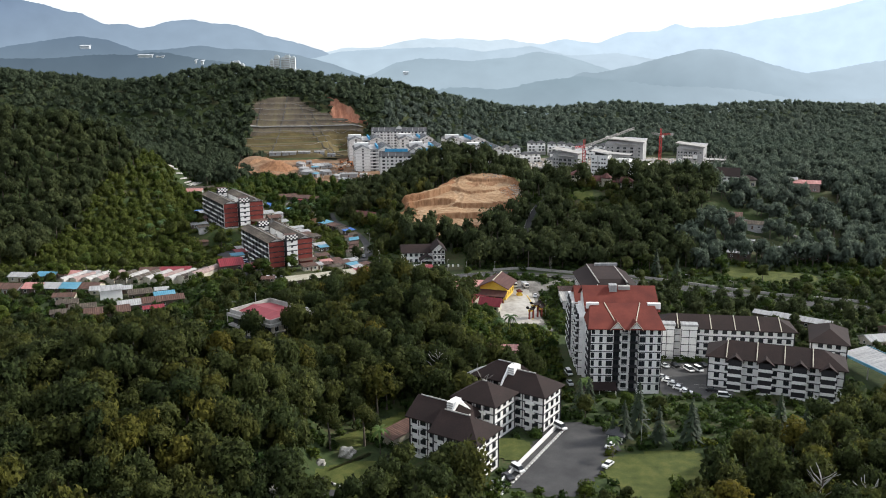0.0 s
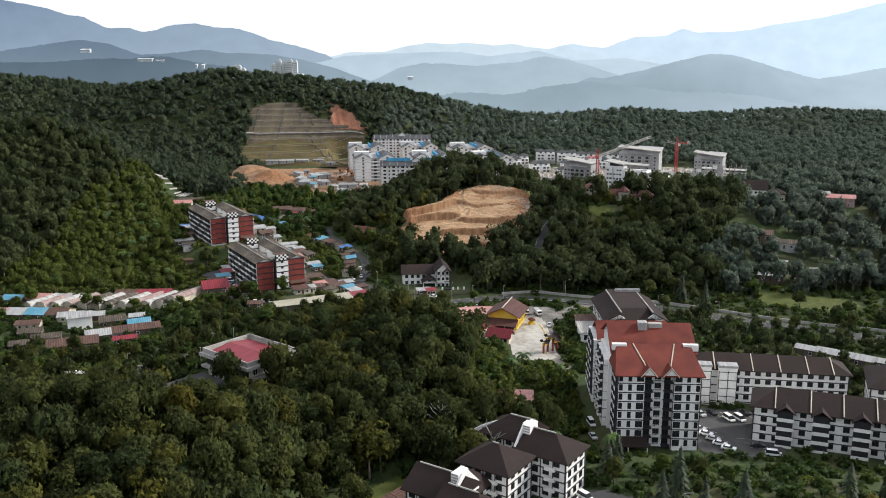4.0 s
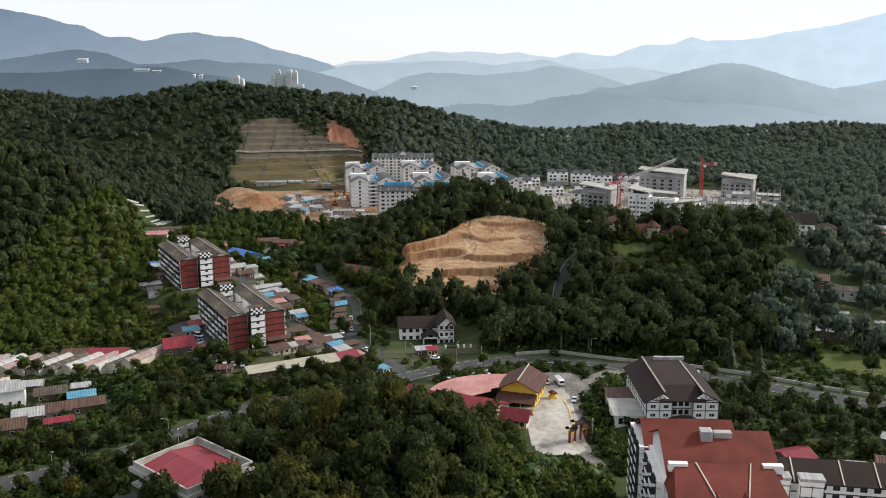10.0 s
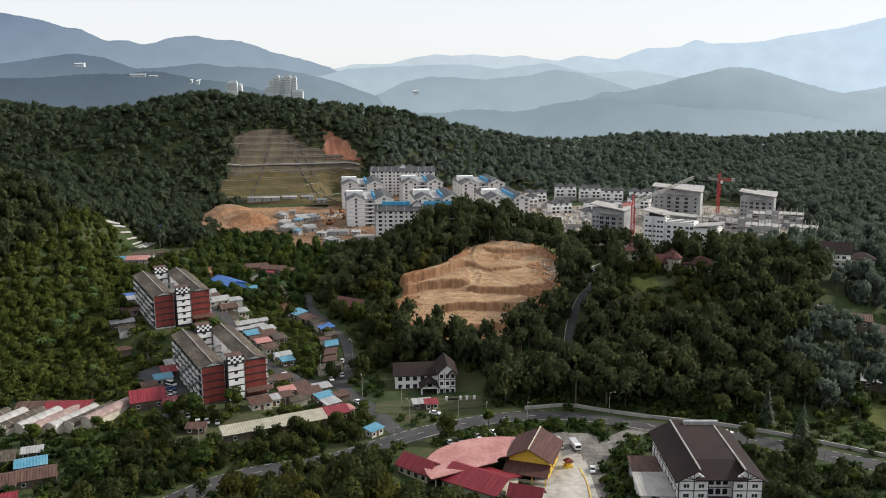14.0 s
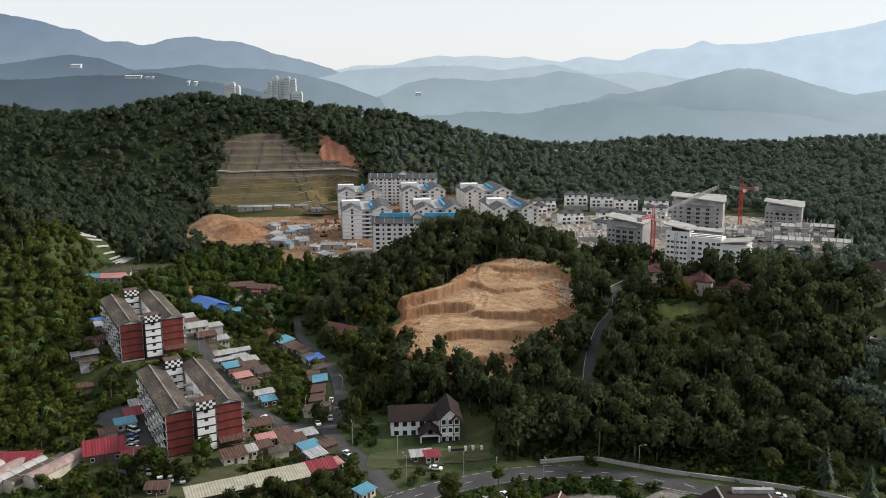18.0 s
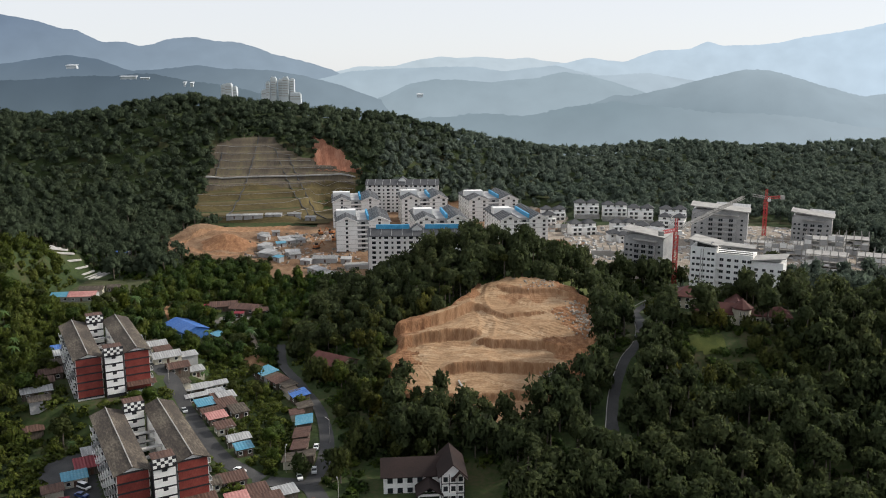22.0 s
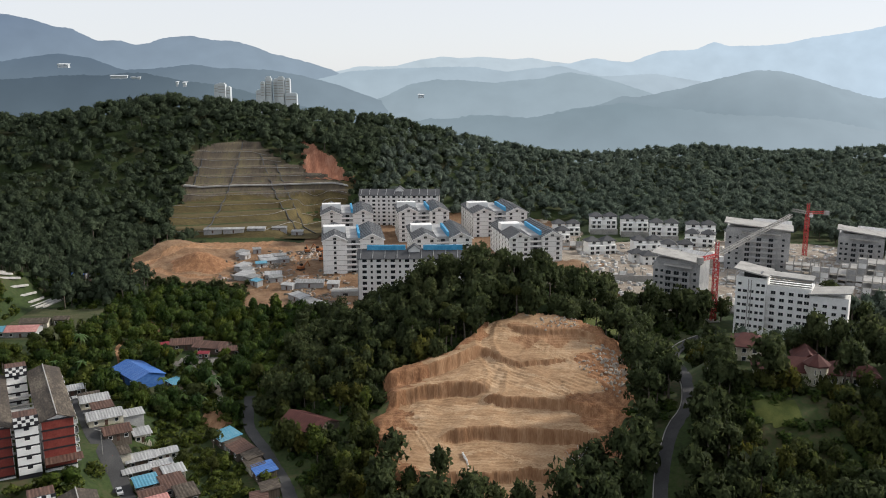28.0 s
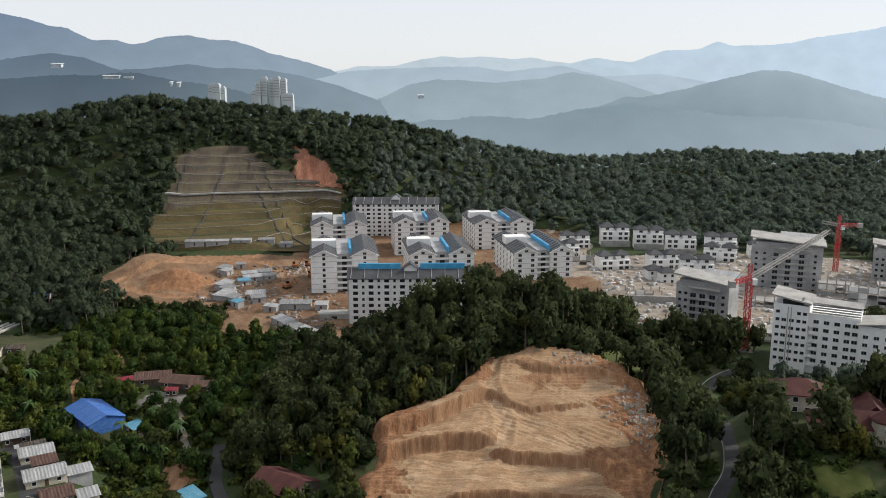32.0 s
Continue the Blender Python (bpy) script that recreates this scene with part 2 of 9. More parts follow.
def line_distance(x, y, line):
    best = np.full(np.shape(x), 1e9)
    for (x0, y0), (x1, y1) in zip(line[:-1], line[1:]):
        dx, dy = x1 - x0, y1 - y0
        t = np.clip(((x - x0) * dx + (y - y0) * dy) / (dx * dx + dy * dy), 0, 1)
        best = np.minimum(best, np.hypot(x - x0 - t * dx, y - y0 - t * dy))
    return best


def pit_depth(x, y):
    """Below one inside the excavation, above one outside."""
    x = x + PIT_WEST
    west = np.interp(y, [505, 528, 545, 560, 597, 608, 626, 640], [0, -8, -19, -23, -19, 0, 12, 20])
    east = np.interp(y, [505, 520, 554, 581, 608, 622, 632, 640], [36, 49, 57, 63, 66, 58, 46, 26])
    wob = 0.035 * np.sin(x * 0.31 + y * 0.23) + 0.025 * np.sin(y * 0.61 - x * 0.37)
    ends = np.maximum(533 + 3 * np.sin(x * 0.15) - y, 0) * 0.06 + np.maximum(y - 629 - 2 * np.sin(x * 0.2), 0) * 0.14
    return np.abs(x - (west + east) / 2) / ((east - west) / 2) + wob + ends


def pit_floor(x, y):
    x = x + PIT_WEST
    z = 3 + 27 * (y - 522) / 118 + 0.05 * (x - 18)
    for xs, ys, drop, (x0, x1) in PIT_FACES:
        d = y - np.interp(x, xs, ys) - 0.45 * np.sin(x * 0.21 + ys[0]) - 0.2 * np.sin(x * 0.81)
        z = z + drop * smooth(x0 - 4, x0 + 4, x) * (1 - smooth(x1 - 6, x1 + 6, x)) * (smooth(-1.7, 1.2, d) - smooth(-15, 15, d))
    lane = np.interp(y, [560, 574, 584, 592, 605, 616, 630], [0, 8, 15, 17, 14, 13, 19])
    return z - 0.3 * np.exp(-((x - lane) / 2.2) ** 2) * smooth(558, 570, y)


def land(x, y):
    """The height of the ground at x, y (numbers or arrays)."""
    x, y = np.asarray(x, float), np.asarray(y, float)
    z = np.interp(y, [0, 240, 330, 480, 620, 760, 1000, 1200, 1500, 2000, 5000], [3, 2, 0, -1, 3, 11, 14, 12, -25, -75, -75])
    for group in (NEAR_HILLS, MID_HILLS, BACK_HILLS):
        for cx, cy, h, sx, sy, turn in group:
            z = z + bump(x, y, cx, cy, h, sx, sy, turn)
    for cx, cy, rx, ry, level, blend in PADS:
        d = np.hypot(np.maximum(np.abs(x - cx) - rx, 0), np.maximum(np.abs(y - cy) - ry, 0))
        w = 1 - smooth(0, blend, d)
        z = z * (1 - w) + level * w
    z = z + bump(x, y, -182, 824, 9, 20, 22) + bump(x, y, -155, 789, 9, 14, 12)
    w = 1 - smooth(0.93, 1.10, pit_depth(x, y))
    z = z * (1 - w) + pit_floor(x, y) * w
    return z + 0.8 * np.sin(x * 0.043 + 1.0) * np.cos(y * 0.037) * smooth(40, 160, np.abs(x) + np.abs(y - 400) * 0.4)

# ---- building helpers ----
class Geo:
    """Collects vertices and faces of one mesh."""

    def __init__(self):
        self.v, self.f = [], []

    def add(self, verts, faces):
        k = len(self.v)
        self.v += [tuple(p) for p in verts]
        self.f += [tuple(i + k for i in q) for q in faces]
        return self

    def box(self, x0, y0, z0, x1, y1, z1):
        return self.add([(x, y, z) for z in (z0, z1) for y in (y0, y1) for x in (x0, x1)],
                        [(0, 2, 3, 1), (4, 5, 7, 6), (0, 1, 5, 4), (2, 6, 7, 3), (0, 4, 6, 2), (1, 3, 7, 5)])

    def slab(self, corners, thick):
        """A plate under four (or more) corners, given counter-clockwise seen from its upper side."""
        n, top = len(corners), [Vector(c) for c in corners]
        low = [c - Vector((0, 0, thick)) for c in top]
        return self.add([*top, *low], [tuple(range(n)), tuple(reversed(range(n, 2 * n)))] + [(i, i + n, (i + 1) % n + n, (i + 1) % n) for i in range(n)])

    def tube(self, path, radii, sides=6):
        k = len(self.v)
        for p, r in zip(path, radii):
            for a in range(sides):
                t = 2 * math.pi * a / sides
                self.v.append((p[0] + r * math.cos(t), p[1] + r * math.sin(t), p[2]))
        for j in range(len(path) - 1):
            for a in range(sides):
                b = (a + 1) % sides
                self.f.append((k + j * sides + a, k + j * sides + b, k + (j + 1) * sides + b, k + (j + 1) * sides + a))
        self.f.append(tuple(k + (len(path) - 1) * sides + a for a in range(sides)))
        return self

    def mesh(self, name, mat):
        me = bpy.data.meshes.new(name)
        me.from_pydata(self.v, [], self.f)
        me.materials.append(mat)
        return me


def part(name, geo, mat, parent=None, label="", at=None):
    """Links a Geo, or mesh data that is shared, as one object under a thing."""
    ob = new(name, geo.mesh(name, mat) if isinstance(geo, Geo) else geo)
    if parent is not None:
        ob.parent = parent
    if at is not None:
        ob.matrix_basis = at
    if label:
        tagged(ob, label)
    return ob


def thing(name, label, category, x, y, z, turn=0.0, group="", kind=""):
    ob = new(name)
    ob.empty_display_size = 0.5
    ob.matrix_basis = pose(x, y, z, 0, 0, turn)
    return tagged(ob, label, category, group, kind)


def fast_mesh(name, verts, quads, mats, slots=None, smooth_faces=False):
    me = bpy.data.meshes.new(name)
    verts, quads = np.asarray(verts, np.float32), np.asarray(quads, np.int32)
    n = len(quads)
    me.vertices.add(len(verts))
    me.vertices.foreach_set("co", verts.ravel())
    me.loops.add(n * quads.shape[1])
    me.loops.foreach_set("vertex_index", quads.ravel())
    me.polygons.add(n)
    me.polygons.foreach_set("loop_start", np.arange(n, dtype=np.int32) * quads.shape[1])
    for m in mats:
        me.materials.append(m)
    if slots is not None:
        me.polygons.foreach_set("material_index", np.asarray(slots, np.int32))
    if smooth_faces:
        me.polygons.foreach_set("use_smooth", np.ones(n, bool))
    me.update(calc_edges=True)
    return me


def sheet(name, xs, ys, height, mats, pick=None, smooth_faces=True):
    gx, gy = np.meshgrid(xs, ys)
    gz = height(gx, gy)
    w, h = len(xs), len(ys)
    idx = np.arange(w * h).reshape(h, w)
    quads = np.stack([idx[:-1, :-1], idx[:-1, 1:], idx[1:, 1:], idx[1:, :-1]], -1).reshape(-1, 4)
    slots = None
    if pick is not None:
        cx = (gx[:-1, :-1] + gx[1:, 1:]) / 2
        cy = (gy[:-1, :-1] + gy[1:, 1:]) / 2
        slots = pick(cx, cy).ravel()
        if (slots < 0).any():
            keep = slots >= 0
            quads, slots = quads[keep], slots[keep]
    return fast_mesh(name, np.stack([gx, gy, gz], -1).reshape(-1, 3), quads, mats, slots, smooth_faces)


CLEAR_BOXES, CLEAR_LINES = [], []  # ground where no tree stands


def footprint(x, y, turn, hx, hy, gap=3.0):
    CLEAR_BOXES.append((x, y, radians(turn), hx + gap, hy + gap))


def is_clear(px, py):
    ok = np.ones(len(px), bool)
    for x, y, a, hx, hy in CLEAR_BOXES:
        u = (px - x) * math.cos(a) + (py - y) * math.sin(a)
        v = (py - y) * math.cos(a) - (px - x) * math.sin(a)
        ok &= ~((np.abs(u) < hx) & (np.abs(v) < hy))
    for x0, y0, x1, y1, r in CLEAR_LINES:
        dx, dy = x1 - x0, y1 - y0
        t = np.clip(((px - x0) * dx + (py - y0) * dy) / (dx * dx + dy * dy + 1e-9), 0, 1)
        ok &= np.hypot(px - x0 - t * dx, py - y0 - t * dy) > r
    return ok


def curve_points(points, step=3.0):
    """Points every few metres on a smooth line through the corners."""
    p = [Vector((*q, 0)) for q in points]
    p = [2 * p[0] - p[1], *p, 2 * p[-1] - p[-2]]
    out = []
    for i in range(1, len(p) - 2):
        n = max(2, int((p[i + 1] - p[i]).length / step))
        for k in range(n):
            t = k / n
            out.append(0.5 * (2 * p[i] + (p[i + 1] - p[i - 1]) * t + (2 * p[i - 1] - 5 * p[i] + 4 * p[i + 1] - p[i + 2]) * t * t
                              + (3 * p[i] - p[i - 1] - 3 * p[i + 1] + p[i + 2]) * t ** 3))
    return out + [p[-2]]


def ribbon(points, width, lift, mat, name, label, category, thick=0.5, offset=0.0, clear=3.5, kind="structure"):
    line = curve_points(points)
    g = Geo()
    left, right = [], []
    for i, p in enumerate(line):
        d = line[min(i + 1, len(line) - 1)] - line[max(i - 1, 0)]
        d.normalize()
        side = Vector((-d.y, d.x, 0))
        a, b = p + side * (offset + width / 2), p + side * (offset - width / 2)
        za, zm, zb = (float(land(q.x, q.y)) for q in (a, p + side * offset, b))
        z = max(zm, (za + zb) / 2, max(za, zb) - 0.35) + lift
        left.append((a.x, a.y, z)), right.append((b.x, b.y, z))
    n = len(line)
    g.v = left + right + [(x, y, z - thick) for x, y, z in left] + [(x, y, z - thick) for x, y, z in right]
    for i in range(n - 1):
        g.f += [(i, n + i, n + i + 1, i + 1), (2 * n + i, i, i + 1, 2 * n + i + 1), (n + i, 3 * n + i, 3 * n + i + 1, n + i + 1)]
    g.f += [(0, 2 * n, 3 * n, n), (n - 1, 2 * n - 1, 4 * n - 1, 3 * n - 1)]
    if clear:
        for p, q in zip(line[:-1], line[1:]):
            CLEAR_LINES.append((p.x, p.y, q.x, q.y, width / 2 + clear))
    return tagged(part(name, g, mat), label, category, kind=kind)

# ---- ground, roads, bare soil ----
def widening(a, b, step, far_a, far_b):
    mid = np.arange(a, b + 0.1, step)
    grow = np.cumsum(step * 1.35 ** np.arange(1, 25))
    lo, hi = a - grow[grow < a - far_a], b + grow[grow < far_b - b]
    return np.concatenate([[far_a], lo[::-1], mid, hi, [far_b]])


tagged(new("ground", sheet("ground", widening(-420, 420, 5, -4500, 4500), widening(100, 1300, 5, -900, 4900), lambda x, y: land(x, y) - 4.0 * (1 - smooth(0.9, 0.99, pit_depth(x, y))), [M_GROUND])),
       "wooded valley ground with soil and low undergrowth", "ground", kind="structure")


RIPPLES = [(r * math.cos(t), r * math.sin(t), p, 0.16 / r ** 0.7) for r, t, p in zip(np.geomspace(0.35, 4.2, 14), np.random.default_rng(4).uniform(0, 3.14, 14), np.random.default_rng(5).uniform(0, 6.28, 14))]


def soil_height(x, y):
    x, y = np.asarray(x, float), np.asarray(y, float)
    rough_ = sum(amp * np.sin(kx * x + ky * y + p) for kx, ky, p, amp in RIPPLES) * 0.36
    ruts = 0
    for line in BENCH_TRACKS:
        d = line_distance(x, y, line)
        ruts = ruts - 0.26 * (0.4 + np.cos(d * 4.4)) * np.exp(-(d / 2.6) ** 2)
    d = line_distance(x, y, HAUL_ROAD)
    ruts = ruts - 0.35 * np.exp(-(d / 2.0) ** 2) - 0.12 * np.exp(-((d - 1.0) / 0.4) ** 2) + 0.3 * np.exp(-((d - 3.4) / 0.7) ** 2)
    steep = smooth(0.5, 0.9, np.abs(land(x, y + 1.0) - land(x, y - 1.0)) / 2)
    gullies = steep * (0.13 * np.sin(x * 2.3 + 1.3 * np.sin(x * 0.37) + 0.5 * y) + 0.16 * np.sin(x * 1.07 + 0.4 * y) + 0.2 * np.sin(x * 4.1 + 2 * np.sin(x * 0.9) + 1.2 * np.sin(y * 0.8)))
    # lines left by the blade: slanting on the middle bench, along the lower ones
    bend = 1.6 * np.sin(x * 0.11 + y * 0.07)
    slant = smooth(571, 575, y) * (1 - smooth(600, 604, y)) * smooth(3, 8, x)
    raked = slant * np.sin((x * 0.62 + y * 0.78) * 3.1 + bend) + (1 - slant) * np.sin((y + x * 0.06) * 3.3 + bend)
    ruts = ruts + 0.22 * raked * (0.5 + 0.5 * np.sin(x * 0.19 + 1.7 * np.sin(y * 0.23)))
    wash = smooth(0.66, 0.84, pit_depth(x, y)) * smooth(16, 26, x)
    gullies = gullies - 0.5 * wash * np.abs(np.sin(x * 0.75 + y * 0.42 + 1.4 * np.sin(y * 0.31))) * (1 - smooth(616, 624, y))
    return land(x, y) + 0.45 + (1 - 0.7 * steep) * (rough_ + ruts) + gullies


def track_near(x, y):
    """Where wheels have pressed the earth hard and pale."""
    near = line_distance(x, y, HAUL_ROAD) - 0.8
    for line in BENCH_TRACKS:
        near = np.minimum(near, line_distance(x, y, line))
    return near < 0.9 + 0.3 * np.sin(x * 0.45 + y * 0.3)


def soil_slot(x, y):
    d = pit_depth(x, y)
    rise = np.abs(land(x, y + 1.0) - land(x, y - 1.0)) / 2
    rim = (d > 0.86 + 0.05 * np.sin(x * 0.4 + y * 0.3)) & (rise + np.abs(land(x + 1, y) - land(x - 1, y)) / 2 > 0.45)
    mud = (y > 611 + 3 * np.sin(x * 0.5)) & (y < 625 + 2 * np.sin(x * 0.4)) & (x > 19 + 3 * np.sin(y * 0.6)) & (x < 43)
    scrub = (d > 0.64 + 0.10 * np.sin(x * 0.21 + y * 0.17) + 0.06 * np.sin(y * 0.5)) & (x > 23) & (y < 612)
    bank = d > 0.80 + 0.07 * np.sin(y * 0.23 + 0.5) + 0.05 * np.sin(x * 0.7 + y * 0.9)
    return np.where(d > 1.03, -1, np.where(rim | scrub | bank, 2, np.where((rise > 0.62) | mud, 1, np.where(track_near(x, y), 3, 0))))


tagged(new("excavation", sheet("excavation", np.arange(-45, 82, 0.5), np.arange(505, 655, 0.5), soil_height, [M_SOIL, M_CUT, M_REDCUT, M_TRACK], soil_slot)),
       "terraced orange earth excavation cut into the hill", "excavation", kind="structure")


def site_mask(x, y):
    wob = 0.12 * np.sin(x * 0.11 + y * 0.05) + 0.1 * np.sin(y * 0.14)
    a = np.abs((x + 140) / 57) ** 2.6 + np.abs((y - 808) / 56) ** 2.6
    b = np.abs((x + 60) / 55) ** 4 + np.abs((y - 770) / 70) ** 4
    c = np.abs((x + 15) / 95) ** 4 + np.abs((y - 870) / 85) ** 4
    d = np.abs((x - 150) / 100) ** 4 + np.abs((y - 770) / 90) ** 4
    return np.minimum(np.minimum(a, b), np.minimum(c, d)) + wob


SITE_TRACKS = [[(-188, 786), (-180, 806), (-166, 826), (-148, 842), (-130, 846)], [(-140, 852), (-118, 838), (-103, 815), (-98, 788), (-90, 766), (-72, 752)],
               [(-176, 778), (-166, 770), (-150, 764), (-134, 768)], [(-92, 838), (-84, 816), (-80, 790), (-68, 770)]]


def site_height(x, y):
    rough_ = 0.22 * np.sin(x * 0.6) * np.sin(y * 0.45 + x * 0.2) + 0.2 * np.sin(x * 1.1 + 1.7 * np.sin(y * 0.3)) * np.sin(y * 0.9)
    for line in SITE_TRACKS:
        d = line_distance(x, y, line)
        rough_ = rough_ - 0.2 * np.exp(-(d / 2.2) ** 2) + 0.35 * np.exp(-((d - 4) / 1.2) ** 2)
    heap = np.hypot(x + 155, y - 789)
    rills = np.sin(np.arctan2(y - 789, x + 155) * 17 + 0.8 * np.sin(heap * 0.5)) * smooth(3, 8, heap) * (1 - smooth(14, 20, heap))
    return land(x, y) + 0.9 + rough_ + 0.3 * rills


def site_slot(x, y):
    rubble = x > 62 + 14 * np.sin(y * 0.09) + 6 * np.sin(x * 0.5)
    heap = np.hypot((x + 153) / 1.15, y - 787) < 16 + 2.0 * np.sin(np.arctan2(y - 787, x + 153) * 5)
    pale = np.minimum.reduce([line_distance(x, y, line) for line in SITE_TRACKS]) < 2.4 + 1.5 * np.sin(x * 0.3 + y * 0.2)
    rim = (y > 838 + 4 * np.sin(x * 0.2)) & (x < -128) & (y < 862 + 4 * np.sin(x * 0.13))
    return np.where(site_mask(x, y) >= 1.0, -1, np.where(rubble, 1, np.where(heap, 2, np.where(pale | rim, 3, 0))))


tagged(new("building_site", sheet("building_site", np.arange(-230, 270, 1.25), np.arange(690, 970, 1.25), site_height, [M_SITE, M_RUBBLE, M_REDCUT, M_CUT], site_slot)),
       "churned orange earth of a large building site", "building site", kind="structure")

ROAD_MAIN = [(-150, 325), (-118, 347), (-92, 375), (-70, 400), (-40, 414), (-22, 428), (-4, 440), (20, 449), (43, 450), (63, 444), (80, 437), (100, 430), (120, 420), (150, 405), (200, 380), (300, 350)]
ROAD_VILLAGE = [(-20, 436), (-30, 456), (-41, 472), (-48, 484), (-62, 487), (-74, 494), (-86, 510), (-104, 540), (-118, 558), (-133, 582), (-150, 603)]
ROAD_BEND = [(-47, 484), (-45, 500), (-47, 518), (-53, 540), (-63, 560), (-74, 580), (-80, 605)]
ROAD_YARD = [(72, 440), (58, 431), (48, 416), (43, 398), (41, 375), (45, 352)]
ROAD_HILL = [(46, 486), (50, 505), (54, 523), (61, 541), (67, 550), (71, 563), (73.5, 578), (76.5, 600), (80, 622), (88, 640), (100, 652)]
ribbon(ROAD_MAIN, 9.5, 0.12, M_ASPHALT, "road", "grey two-lane asphalt main road", "road", clear=1.6)
ribbon(ROAD_VILLAGE, 6.0, 0.10, M_ASPHALT, "road", "narrow asphalt lane through the village", "road", clear=1.8)
ribbon(ROAD_BEND, 5.0, 0.14, M_ASPHALT, "road", "narrow curved lane at the edge of the wood", "road", clear=1.4)
ribbon([(-84, 594), (-92, 606), (-97, 618), (-102, 630), (-109, 639)], 2.6, 0.12, M_RUBBLE, "footpath", "rough earth path up to the old houses", "path", clear=0.6)
ribbon([(-141, 634), (-146, 645), (-144, 658), (-137, 668), (-146, 682)], 1.6, 0.12, M_CUT, "footpath", "bare earth path winding up from the warehouse", "path", clear=0.8)
ribbon(ROAD_YARD, 6.0, 0.16, M_YARD, "driveway", "pale concrete driveway", "driveway", clear=1.0)
ribbon(ROAD_HILL, 4.6, 0.15, M_ASPHALT, "road", "narrow asphalt lane winding up the hill", "road", clear=2.6)
ribbon([(27, 456), (43, 458), (54, 454), (72, 447), (101, 438), (128, 426), (150, 415), (200, 391)], 0.5, 1.3, M_CONCRETE, "retaining_wall", "low pale concrete wall along the road", "wall", thick=2.2, clear=1)

chute = Geo()
for (x0, y0), (x1, y1) in zip(((-1.1, 550), (0.2, 545), (1.4, 538), (2.8, 532)), ((0.2, 545), (1.4, 538), (2.8, 532), (4.1, 526.5))):
    p0, p1 = (Vector((x_, y_, float(land(x_, y_)) + 1.1)) for x_, y_ in ((x0, y0), (x1, y1)))
    for q in (-0.16, 0.16):
        chute.add([p0 + Vector((q - 0.05, 0, 0)), p0 + Vector((q + 0.05, 0, 0)), p1 + Vector((q + 0.05, 0, 0)), p1 + Vector((q - 0.05, 0, 0))] + [v_ - Vector((0, 0, 1.6)) for v_ in (p0 + Vector((q - 0.05, 0, 0)), p0 + Vector((q + 0.05, 0, 0)), p1 + Vector((q + 0.05, 0, 0)), p1 + Vector((q - 0.05, 0, 0)))],
                  [(3, 2, 1, 0), (4, 5, 6, 7), (0, 1, 5, 4), (1, 2, 6, 5), (2, 3, 7, 6), (3, 0, 4, 7)])
CLEAR_LINES.append((-1.1, 552, 4.1, 526, 2.2))
tagged(part("drain_chute", chute, M_WHITE), "pale narrow drain chute below the excavation", "drain", kind="structure")

# ---- far mountains ----
def ridge(name, label, y, xs, zs, depth, mat, seed, rough=6.0, base=-20):
    rng = np.random.default_rng(seed)
    ph = rng.uniform(0, 6.28, 12)
    gx = np.linspace(xs[0], xs[-1], 900)
    top = np.interp(gx, xs, zs)
    k = np.ones(11) / 11
    top = np.convolve(np.pad(top, 5, mode="edge"), k, "valid")
    for j in range(12):
        top = top + rough / (1 + j * 0.7) * np.sin(gx * 0.006 * 1.5 ** j + ph[j]) * 0.4
    trees = np.convolve(rng.uniform(-1, 1, 904), np.ones(5) / 5, "valid") + 0.6 * np.convolve(rng.uniform(-1, 1, 932), np.ones(33) / 5.7, "valid")
    top = top + trees * rough * 0.55
    rows = np.linspace(-1, 1, 11)
    v = []
    for r in rows:
        fold = 1 + 0.25 * np.sin(gx * 0.011 + r * 4 + ph[0]) * (1 - abs(r))
        v.append(np.stack([gx, y + depth * r * fold - gx * gx * 6e-5, base + (top - base) * (1 - abs(r) ** 1.5)], -1))
    idx = np.arange(900 * 11).reshape(11, 900)
    quads = np.stack([idx[:-1, :-1], idx[:-1, 1:], idx[1:, 1:], idx[1:, :-1]], -1).reshape(-1, 4)
    tagged(new(name, fast_mesh(name, np.concatenate(v), quads, [mat], smooth_faces=True)), label, "mountain", kind="structure")


# haze painted as glow colours, fading towards the foot and the right
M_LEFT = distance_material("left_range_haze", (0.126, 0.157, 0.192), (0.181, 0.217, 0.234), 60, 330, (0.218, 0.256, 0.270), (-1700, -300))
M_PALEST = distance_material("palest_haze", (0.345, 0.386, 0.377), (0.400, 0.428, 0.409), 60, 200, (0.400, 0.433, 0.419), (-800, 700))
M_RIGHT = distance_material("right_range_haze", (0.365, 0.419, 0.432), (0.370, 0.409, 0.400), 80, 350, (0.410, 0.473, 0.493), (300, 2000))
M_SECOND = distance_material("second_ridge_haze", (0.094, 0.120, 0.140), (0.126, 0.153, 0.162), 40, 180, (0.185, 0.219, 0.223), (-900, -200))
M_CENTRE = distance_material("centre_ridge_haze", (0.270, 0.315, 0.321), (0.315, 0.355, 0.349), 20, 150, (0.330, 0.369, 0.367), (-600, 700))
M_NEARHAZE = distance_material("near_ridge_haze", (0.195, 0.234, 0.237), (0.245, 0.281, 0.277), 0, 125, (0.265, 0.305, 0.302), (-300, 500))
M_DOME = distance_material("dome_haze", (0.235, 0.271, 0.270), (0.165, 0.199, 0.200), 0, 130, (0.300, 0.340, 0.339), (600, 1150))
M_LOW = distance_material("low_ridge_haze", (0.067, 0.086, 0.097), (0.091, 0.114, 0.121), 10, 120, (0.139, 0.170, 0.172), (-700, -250))
